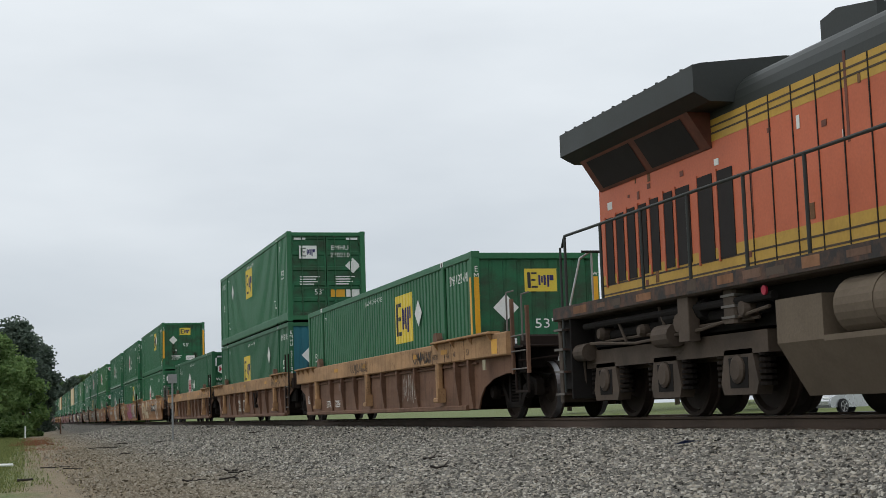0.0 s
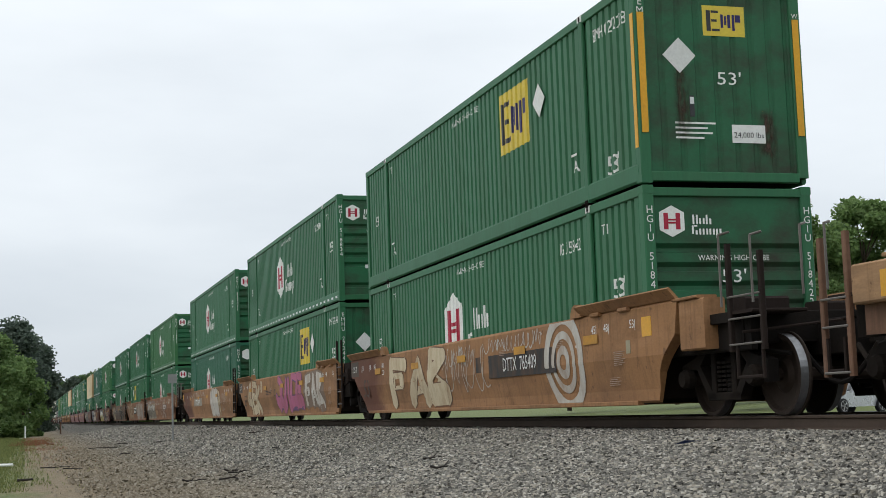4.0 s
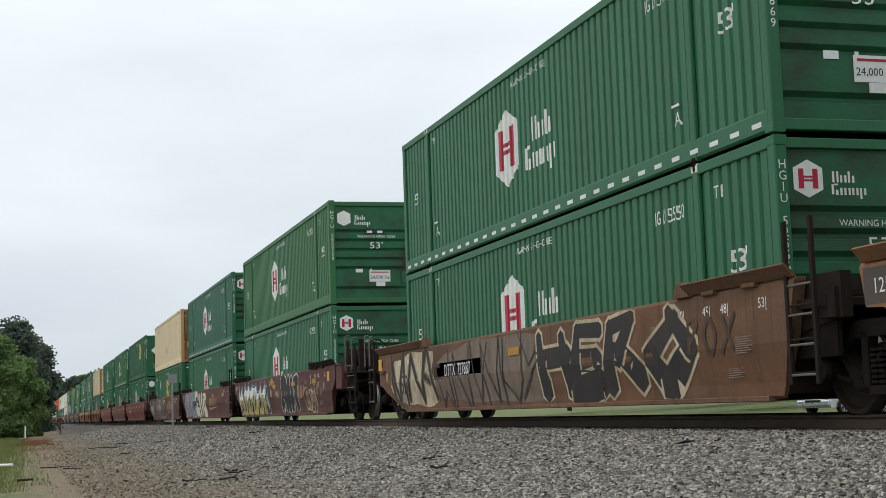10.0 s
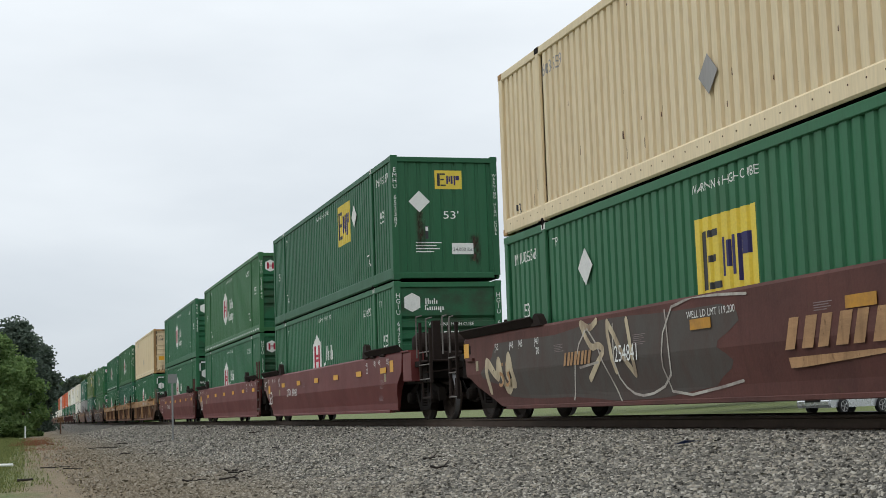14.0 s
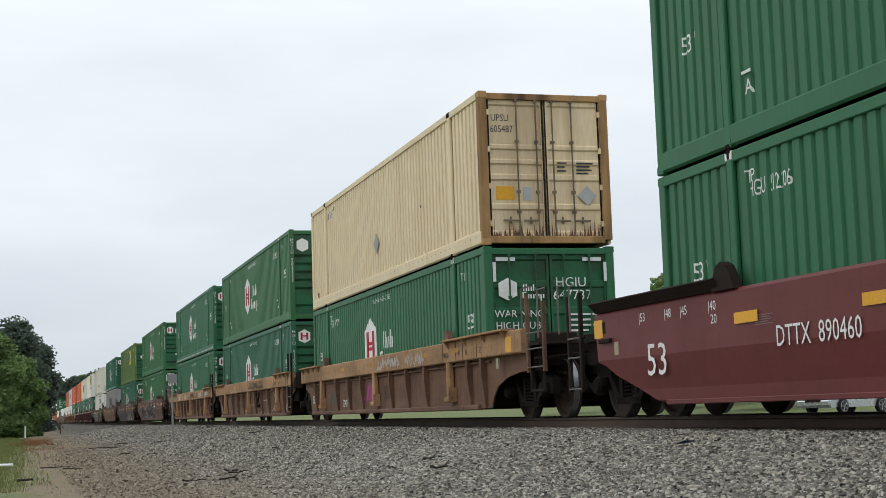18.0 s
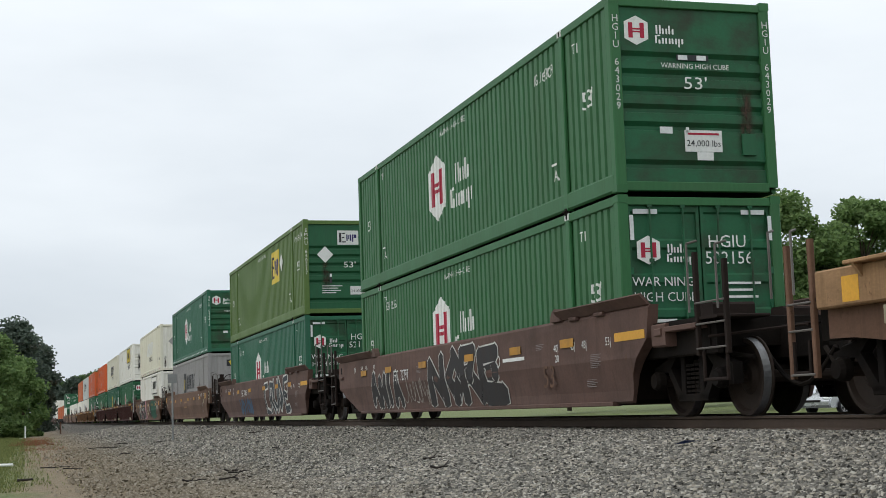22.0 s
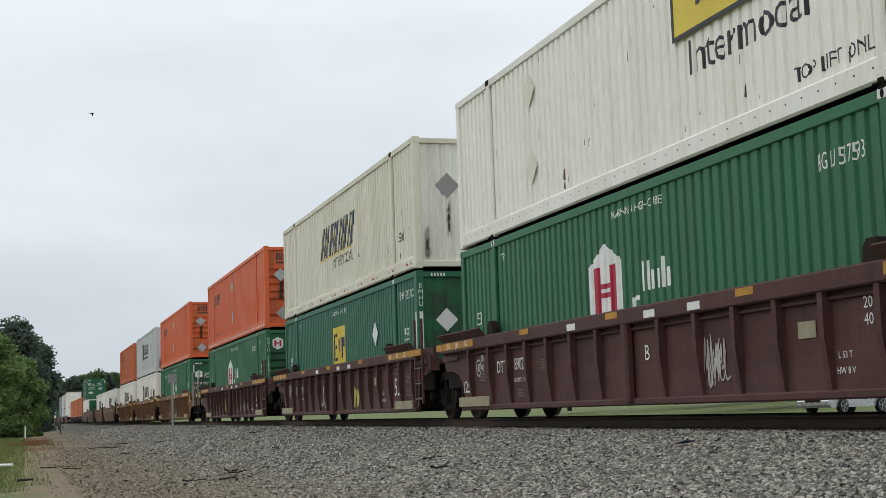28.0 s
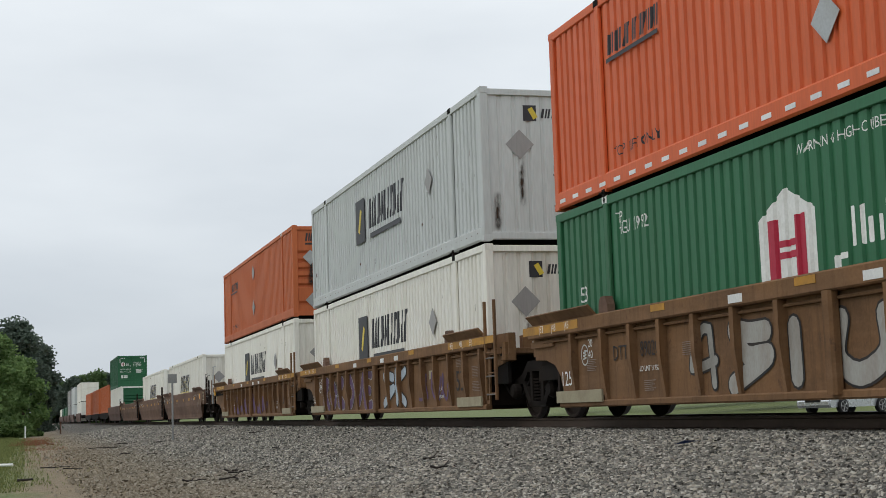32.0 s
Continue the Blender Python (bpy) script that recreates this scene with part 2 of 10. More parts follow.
def stain_material(name, tone):
    """A soft-edged run of soot or rust, thinning out towards its edges."""
    m = bpy.data.materials.new(name)
    m.use_nodes = True
    nt = m.node_tree
    b = nt.nodes["Principled BSDF"]
    b.inputs["Base Color"].default_value, b.inputs["Roughness"].default_value = rgb(tone), 0.9
    co, sep = nt.nodes.new("ShaderNodeTexCoord"), nt.nodes.new("ShaderNodeSeparateXYZ")
    nt.links.new(co.outputs["Generated"], sep.inputs[0])
    mask = None
    for axis in "XZ":
        up = nt.nodes.new("ShaderNodeMath")
        up.operation = "PINGPONG"
        up.inputs[1].default_value = 0.5
        nt.links.new(sep.outputs[axis], up.inputs[0])
        sm = nt.nodes.new("ShaderNodeMapRange")
        sm.interpolation_type = "SMOOTHSTEP"
        sm.inputs["From Max"].default_value = 0.5 if axis == "X" else 0.22
        nt.links.new(up.outputs[0], sm.inputs["Value"])
        if mask is None:
            mask = sm.outputs[0]
        else:
            mu = nt.nodes.new("ShaderNodeMath")
            mu.operation = "MULTIPLY"
            nt.links.new(mask, mu.inputs[0])
            nt.links.new(sm.outputs[0], mu.inputs[1])
            mask = mu.outputs[0]
    mp = nt.nodes.new("ShaderNodeMapping")
    mp.inputs["Scale"].default_value = (9.0, 9.0, 3.5)
    nt.links.new(co.outputs["Object"], mp.inputs[0])
    n = nt.nodes.new("ShaderNodeTexNoise")
    n.inputs["Scale"].default_value, n.inputs["Detail"].default_value = 1.6, 5.0
    nt.links.new(mp.outputs[0], n.inputs["Vector"])
    nr = nt.nodes.new("ShaderNodeMapRange")
    nr.inputs["From Min"].default_value, nr.inputs["From Max"].default_value = 0.32, 0.62
    nt.links.new(n.outputs["Fac"], nr.inputs["Value"])
    fac = nt.nodes.new("ShaderNodeMath")
    fac.operation = "MULTIPLY"
    nt.links.new(mask, fac.inputs[0])
    nt.links.new(nr.outputs[0], fac.inputs[1])
    tr, mx = nt.nodes.new("ShaderNodeBsdfTransparent"), nt.nodes.new("ShaderNodeMixShader")
    nt.links.new(fac.outputs[0], mx.inputs[0])
    nt.links.new(tr.outputs[0], mx.inputs[1])
    nt.links.new(b.outputs[0], mx.inputs[2])
    nt.links.new(mx.outputs[0], nt.nodes["Material Output"].inputs["Surface"])
    return m


SOOT = stain_material("soft soot run", (0.020, 0.017, 0.015))
RUSTRUN = stain_material("soft rust run", (0.055, 0.034, 0.022))
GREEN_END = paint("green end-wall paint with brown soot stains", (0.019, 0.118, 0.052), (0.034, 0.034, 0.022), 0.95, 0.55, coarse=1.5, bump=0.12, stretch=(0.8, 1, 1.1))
WHITE_END = paint("white end-wall paint with rust and soot streaks", (0.78, 0.76, 0.69), (0.34, 0.28, 0.20), 0.5, 0.6, coarse=2.4, streak=True)
ORANGE_END = paint("orange end-wall paint with soot stains", (0.62, 0.12, 0.036), (0.20, 0.06, 0.03), 0.75, 0.55, coarse=1.6)
SPRAY_H = paint("chalk white spray", (0.62, 0.62, 0.58), (0.42, 0.40, 0.34), 0.6, 0.7, coarse=2.5)
SPRAY_O = paint("faded red spray", (0.26, 0.075, 0.055), (0.16, 0.07, 0.05), 0.6, 0.7, coarse=2.5)
PATCHG = paint("grey repaint patch", (0.080, 0.069, 0.060), (0.11, 0.072, 0.047), 0.6, 0.75, coarse=2.0)
LOT_TAPE = paint("faded tan sill plate", (0.34, 0.30, 0.20), (0.2, 0.15, 0.1), 0.6, 0.7, coarse=3)
W_RIB = paint("dusty red-brown ribbed wagon paint", (0.165, 0.086, 0.052), (0.078, 0.046, 0.031), 0.7, 0.8, coarse=1.0, bump=0.2, stretch=(1, 0.6, 1.0), wear=0.90)
# gloss cut as well, to deepen the shade under and between the cars
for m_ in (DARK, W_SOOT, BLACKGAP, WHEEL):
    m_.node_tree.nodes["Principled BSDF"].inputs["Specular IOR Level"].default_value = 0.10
RUNG = paint("dull worn rung steel", (0.17, 0.155, 0.14), (0.07, 0.055, 0.045), 0.6, 0.6, 0.3)
ROD = paint("grimy galvanised lock rod", (0.19, 0.145, 0.10), (0.08, 0.055, 0.038), 0.7, 0.7, coarse=3.0)
RUN = paint("rust run", (0.17, 0.085, 0.04), (0.08, 0.05, 0.03), 0.6, 0.8, coarse=6.0)
CREAM_END = paint("cream door paint with rust and grime", (0.80, 0.65, 0.43), (0.40, 0.25, 0.14), 0.7, 0.6, coarse=1.6, streak=True)
SPRAY_S = paint("silver spray paint", (0.36, 0.35, 0.32), (0.20, 0.17, 0.14), 0.6, 0.5, 0.3, coarse=2.5)
W_OCHRE = paint("weathered ochre-brown wagon paint", (0.160, 0.078, 0.040), (0.10, 0.066, 0.046), 0.85, 0.8, coarse=0.8, bump=0.2, stretch=(1, 0.6, 1.2), wear=0.90)


def faded(spray_m, under, amount):
    """A spray paint that has worn through to the wagon's own paint."""
    return paint("%s worn on %s %d" % (spray_m.name, under.name, round(amount * 100)), TONES[spray_m.name], tuple(0.85 * c for c in TONES[under.name]), amount, 0.72, coarse=3.2, fine=40.0, stretch=(1.0, 1.0, 0.5), wear=0.35 * amount)


def stencil(under):
    """Old stencil paint, mostly worn off."""
    t = TONES[under.name]
    return paint("faint stencil on %s" % under.name, tuple(0.16 + 0.62 * c for c in t), t, 0.5, 0.75, coarse=9.0)


# ---- mesh building ----
class Shape:
    """Collects vertices and faces for one mesh."""

    def __init__(self):
        self.v, self.f = [], []

    def add(self, vs, fs):
        n = len(self.v)
        self.v.extend(vs)
        self.f.extend([tuple(i + n for i in f) for f in fs])
        return self

    def box(self, x0, y0, z0, x1, y1, z1):
        return self.add([(x0, y0, z0), (x1, y0, z0), (x1, y1, z0), (x0, y1, z0), (x0, y0, z1), (x1, y0, z1), (x1, y1, z1), (x0, y1, z1)],
                        [(0, 3, 2, 1), (4, 5, 6, 7), (0, 1, 5, 4), (1, 2, 6, 5), (2, 3, 7, 6), (3, 0, 4, 7)])

    def bar(self, x0, y0, z0, x1, y1, z1, c=0.01):
        """A box whose long edges along its longest side are chamfered."""
        d = (x1 - x0, y1 - y0, z1 - z0)
        k = d.index(max(d))
        lo, hi = [x0, y0, z0], [x1, y1, z1]
        a, b = [i for i in range(3) if i != k]
        c = min(c, d[a] * 0.4, d[b] * 0.4)
        ring = [(lo[a] + c, lo[b]), (hi[a] - c, lo[b]), (hi[a], lo[b] + c), (hi[a], hi[b] - c), (hi[a] - c, hi[b]), (lo[a] + c, hi[b]), (lo[a], hi[b] - c), (lo[a], lo[b] + c)]
        vs = []
        for e in (lo[k], hi[k]):
            for p, q in ring:
                w = [0, 0, 0]
                w[k], w[a], w[b] = e, p, q
                vs.append(tuple(w))
        fs = [tuple(range(7, -1, -1)), tuple(range(8, 16))]
        fs += [(i, (i + 1) % 8, 8 + (i + 1) % 8, 8 + i) for i in range(8)]
        return self.add(vs, fs)

    def prism(self, pts, axis, a, b):
        """Polygon pts in the two other axes (in x, y, z order), drawn out from a to b along axis."""
        n, vs = len(pts), []
        for e in (a, b):
            for p, q in pts:
                w = {0: (e, p, q), 1: (p, e, q), 2: (p, q, e)}[axis]
                vs.append(w)
        fs = [tuple(range(n - 1, -1, -1)), tuple(range(n, 2 * n))]
        fs += [(i, (i + 1) % n, n + (i + 1) % n, n + i) for i in range(n)]
        return self.add(vs, fs)

    def rod(self, p, q, r, n=8, r2=None):
        p, q = Vector(p), Vector(q)
        d = (q - p).normalized()
        a = d.orthogonal().normalized()
        b = d.cross(a)
        vs = []
        for e, rr in ((p, r), (q, r if r2 is None else r2)):
            for i in range(n):
                t = 2 * math.pi * i / n
                vs.append(tuple(e + rr * (a * math.cos(t) + b * math.sin(t))))
        fs = [tuple(range(n - 1, -1, -1)), tuple(range(n, 2 * n))]
        fs += [(i, (i + 1) % n, n + (i + 1) % n, n + i) for i in range(n)]
        return self.add(vs, fs)

    def tube(self, pts, r, n=6):
        """One round tube through pts; closed where the last point is the first."""
        pts = [Vector(p) for p in pts]
        loop = (pts[0] - pts[-1]).length < 1e-6
        if loop:
            pts.pop()
        k, vs, side = len(pts), [], None
        for i, p in enumerate(pts):
            d = ((pts[(i + 1) % k] if loop or i < k - 1 else p) - (pts[i - 1] if loop or i else p)).normalized()
            side = (side - d * side.dot(d)).normalized() if side else d.orthogonal().normalized()
            up = d.cross(side)
            vs += [tuple(p + r * (side * math.cos(2 * math.pi * j / n) + up * math.sin(2 * math.pi * j / n))) for j in range(n)]
        fs = [(i * n + j, i * n + (j + 1) % n, (i + 1) % k * n + (j + 1) % n, (i + 1) % k * n + j) for i in range(k if loop else k - 1) for j in range(n)]
        return self.add(vs, fs if loop else fs + [tuple(range(n - 1, -1, -1)), tuple(range((k - 1) * n, k * n))])

    def lathe(self, prof, n=24, cx=0.0, cy=0.0, cz=0.0):
        """Profile of (x, radius) turned round the x axis through (cy, cz)."""
        vs, m = [], len(prof)
        for i in range(n):
            t = 2 * math.pi * i / n
            vs += [(cx + x, cy + r * math.cos(t), cz + r * math.sin(t)) for x, r in prof]
        fs = []
        for i in range(n):
            j = (i + 1) % n
            fs += [(i * m + k, i * m + k + 1, j * m + k + 1, j * m + k) for k in range(m - 1)]
        return self.add(vs, fs)

    def flat(self, pts, plane, at):
        """A flat polygon. plane 's': on a side wall facing -x, pts run (along towards -y, up); 'e': on an end facing -y, pts (x, up)."""
        vs = [(at, -p, q) for p, q in pts] if plane == "s" else [(p, at, q) for p, q in pts]
        return self.add(vs, [tuple(range(len(vs)))])

    def laid_on(self, plane, lift):
        """Side markings follow the corrugation; end markings stay flat."""
        return draped(self, lift) if plane == "s" else self

    def mesh(self, name):
        me = bpy.data.meshes.new(name)
        me.from_pydata(self.v, [], self.f)
        me.update()
        return me


def part(name, shape, material, parent, label="", kind=""):
    me = shape if isinstance(shape, bpy.types.Mesh) else shape.mesh(name)
    if not me.materials:
        me.materials.append(material)
    ob = new(name, me)
    ob.parent = parent
    if label or kind:
        tagged(ob, label=label, kind=kind)
    return ob


KEEP = {}


def kept(key, material, build):
    """One mesh for alike parts of one material."""
    k = (key, material.name)
    if k not in KEEP:
        me = build().mesh(key)
        me.materials.append(material)
        KEEP[k] = me
    return KEEP[k]


def thing(name, label, category, group=""):
    return tagged(new(name), label=label, category=category, group=group)


GLYPHS = {}


def glyphs(words, size, bold=0.0):
    if (words, size, bold) not in GLYPHS:
        cu = bpy.data.curves.new("t", "FONT")
        cu.body, cu.size, cu.resolution_u, cu.align_x, cu.align_y = words, size, 2, "CENTER", "CENTER"
        cu.offset = bold
        ob = bpy.data.objects.new("t", cu)
        me = ob.to_mesh()
        GLYPHS[(words, size, bold)] = ([tuple(v.co) for v in me.vertices], [tuple(p.vertices) for p in me.polygons])
        ob.to_mesh_clear()
        bpy.data.objects.remove(ob)
        bpy.data.curves.remove(cu)
    return GLYPHS[(words, size, bold)]


def lettering(words, plane, at, a, z, size, material, parent, wide=1.0, stacked=False):
    """Words on a side ('s', centred at y = a) or on an end ('e', centred at x = a)."""
    key = "text_%s_%s_%.3f_%.3f_%.3f_%.2f_%s" % (words, plane, at, a, z, size, stacked)

    def build():
        s = Shape()
        rows = list(words) if stacked else [words]
        for i, w in enumerate(rows):
            if w == " ":
                continue
            vs, fs = glyphs(w, size)
            zz = z - i * size * 0.86 if stacked else z
            if plane == "s":
                s.add([(at, a - p[0] * wide, zz + p[1]) for p in vs], fs)
            else:
                s.add([(a + p[0] * wide, at, zz + p[1]) for p in vs], fs)
        return draped(s) if plane == "s" and at == SIDE else s

    ob = part("lettering", kept(key, material, build), material, parent)
    return ob


def plate(name, plane, at, a, z, w, h, material, parent, turn=0.0, label="", thick=0.006):
    """A thin rectangular plate or sticker, w wide and h high, centred at a, z."""

    def build():
        c, s_ = math.cos(radians(turn)), math.sin(radians(turn))
        pts = [(c * p - s_ * q, s_ * p + c * q) for p, q in ((-w / 2, -h / 2), (w / 2, -h / 2), (w / 2, h / 2), (-w / 2, h / 2))]
        if plane == "s":
            return Shape().prism([(a + p, z + q) for p, q in pts], 0, at - thick, at)
        return Shape().prism([(a + p, z + q) for p, q in pts], 1, at - thick, at)

    return part(name, kept("%s_%s_%.3f_%.3f_%.3f_%.2f_%.2f_%.0f" % (name, plane, at, a, z, w, h, turn), material, build), material, parent, label)


def text_block(plane, at, a, z, w, n, material, parent, h=0.022, gap=0.055):
    """Lines of small writing that cannot be read, as plain bars."""
    def build():
        s = Shape()
        for i in range(n):
            ww = w * (1.0, 0.8, 0.92, 0.7)[i % 4]
            p0, q = a + (w - ww) / 2, z - gap * i
            if plane == "s":
                s.box(at - 0.002, p0 - ww / 2, q - h / 2, at, p0 + ww / 2, q + h / 2)
            else:
                s.box(a - w / 2, at - 0.002, q - h / 2, a - w / 2 + ww, at, q + h / 2)
        return s

    part("fine_print", kept("print%s%.3f%.2f%.2f%.2f%d" % (plane, at, a, z, w, n), material, build), material, parent, kind="stuff")


# ---- containers ----
L53, H, HALF = 16.154, 2.896, 1.2955


RIDGE = -HALF + 0.026   # outer plane of the corrugation; the rails stand proud of it
DEPTH = 0.033


def profile(y0, y1, pitch=0.245, depth=DEPTH):
    """Corrugation of a stretch of side wall as (y, inset), with a groove beside the posts at either end."""
    a, b = y0 + 0.05, y1 - 0.05
    n = max(1, round((b - a) / pitch))
    p = (b - a) / n
    line = [(y0, depth), (a, depth)]
    for i in range(n):
        y = a + i * p
        line += [(y + 0.08 * p, 0), (y + 0.66 * p, 0), (y + 0.74 * p, depth), (y + p, depth)]
    line.append((y1, depth))
    return line


def spans(L):
    off = (L - 12.192) / 2 if L > 13 else None
    return [(0.15, off - 0.07), (off + 0.07, L - off - 0.07), (L - off + 0.07, L - 0.15)] if off else [(0.15, L - 0.15)]


def corrugated(line, z0, z1):
    s, vs = Shape(), []
    for y, dd in line:
        vs += [(RIDGE + dd, y, z0), (RIDGE + dd, y, z1)]
    return s.add(vs, [(2 * i + 2, 2 * i, 2 * i + 1, 2 * i + 3) for i in range(len(line) - 1)])


WALL53 = [(0.0, -0.026)] + [q for a_, b_ in spans(L53) for q in profile(a_, b_)] + [(L53, -0.026)]
WALL_Y, WALL_D = [p[0] for p in WALL53], [p[1] for p in WALL53]


def draped(s, lift=0.003):
    """Cuts flat side markings at the folds of the corrugation and lays them into it."""
    out = Shape()
    for f in s.f:
        poly = [(s.v[i][1], s.v[i][2]) for i in f]
        for k in range(1, len(poly) - 1):
            tri = [poly[0], poly[k], poly[k + 1]]
            lo, hi = min(p[0] for p in tri), max(p[0] for p in tri)
            cuts = [lo] + [y for y in WALL_Y if lo < y < hi] + [hi]
            for a, b in zip(cuts, cuts[1:]):
                if b - a < 1e-5:
                    continue
                q = tri
                for edge, sign in ((a, 1), (b, -1)):
                    r_ = []
                    for i in range(len(q)):
                        p0, p1 = q[i - 1], q[i]
                        d0, d1 = sign * (p0[0] - edge), sign * (p1[0] - edge)
                        if (d0 < 0) != (d1 < 0):
                            t = d0 / (d0 - d1)
                            r_.append((edge, p0[1] + (p1[1] - p0[1]) * t))
                        if d1 >= 0:
                            r_.append(p1)
                    q = r_
                if len(q) < 3:
                    continue
                mid = (a + b) / 2
                k0 = max(i for i in range(len(WALL_Y)) if WALL_Y[i] <= mid)
                y0, y1, e0, e1 = WALL_Y[k0], WALL_Y[k0 + 1], WALL_D[k0], WALL_D[k0 + 1]
                out.add([(RIDGE - lift + e0 + (e1 - e0) * (p[0] - y0) / (y1 - y0), p[0], p[1]) for p in q], [tuple(range(len(q)))])
    return out


def side_sheet(L, H_, deep):
    s = Shape()
    for a, b in spans(L):
        t = corrugated(profile(a, b, depth=deep), 0.25, H_ - 0.11)
        s.add(t.v, t.f)
    return s


def mirrored(s):
    t = Shape()
    t.v = [(-x, y, z) for x, y, z in s.v]
    t.f = [tuple(reversed(f)) for f in s.f]
    return t


def front_wall():
    """End wall with a flat top panel and horizontal pressed ribs."""
    prof = [(0.0, 0.16)]
    for zz in (0.42, 0.98, 1.24, 1.50, 1.76, 2.02):
        prof += [(0.0, zz - 0.06), (0.055, zz - 0.045), (0.055, zz + 0.01), (0.0, zz + 0.075)]
    prof += [(0.0, 2.76)]
    s, vs = Shape(), []
    for d, zz in prof:
        vs += [(-1.13, 0.05 + d, zz), (1.13, 0.05 + d, zz)]
    s.add(vs, [(2 * i, 2 * i + 1, 2 * i + 3, 2 * i + 2) for i in range(len(prof) - 1)])
    return s


def smooth_wall():
    """End wall with shallow vertical pressings."""
    s = Shape()
    line, n = [], 8
    p = 2.26 / n
    for i in range(n):
        x = -1.13 + i * p
        line += [(x, 0), (x + 0.62 * p, 0), (x + 0.72 * p, 0.022), (x + 0.9 * p, 0.022)]
    line.append((1.13, 0))
    vs = []
    for x, d in line:
        vs += [(x, 0.045 + d, 0.16), (x, 0.045 + d, 2.76)]
    return s.add(vs, [(2 * i, 2 * i + 2, 2 * i + 3, 2 * i + 1) for i in range(len(line) - 1)])


def door_leaf(side, panels=((0.24, 0.64), (0.74, 1.14), (1.24, 1.64), (1.74, 2.14), (2.24, 2.66))):
    """One door leaf with five recessed panels."""
    s = Shape()
    x0, x1 = (-1.14, -0.012) if side < 0 else (0.012, 1.14)
    prof = [(0.0, 0.16)]
    for a, b in panels:
        prof += [(0.0, a), (0.03, a + 0.03), (0.03, b - 0.03), (0.0, b)]
    prof += [(0.0, 2.76)]
    vs = []
    for d, zz in prof:
        vs += [(x0, 0.055 + d, zz), (x1, 0.055 + d, zz)]
    s.add(vs, [(2 * i, 2 * i + 1, 2 * i + 3, 2 * i + 2) for i in range(len(prof) - 1)])
    s.box(x0, 0.05, 0.16, x0 + 0.05, 0.1, 2.76).box(x1 - 0.05, 0.05, 0.16, x1, 0.1, 2.76)
    return s


def lock_rod(x, lever=True):
    s = Shape().rod((x, 0.022, 0.13), (x, 0.022, 2.80), 0.016, 8)
    for z in (0.16, 0.62, 1.0, 1.95, 2.74):
        s.box(x - 0.035, 0.008, z - 0.025, x + 0.035, 0.06, z + 0.025)
    if not lever:
        return s
    return s.bar(x + 0.01, 0.012, 1.02, x + 0.36, 0.030, 1.06, 0.005)


def casting():
    return Shape().bar(-0.082, -0.09, -0.059, 0.082, 0.09, 0.059, 0.012)


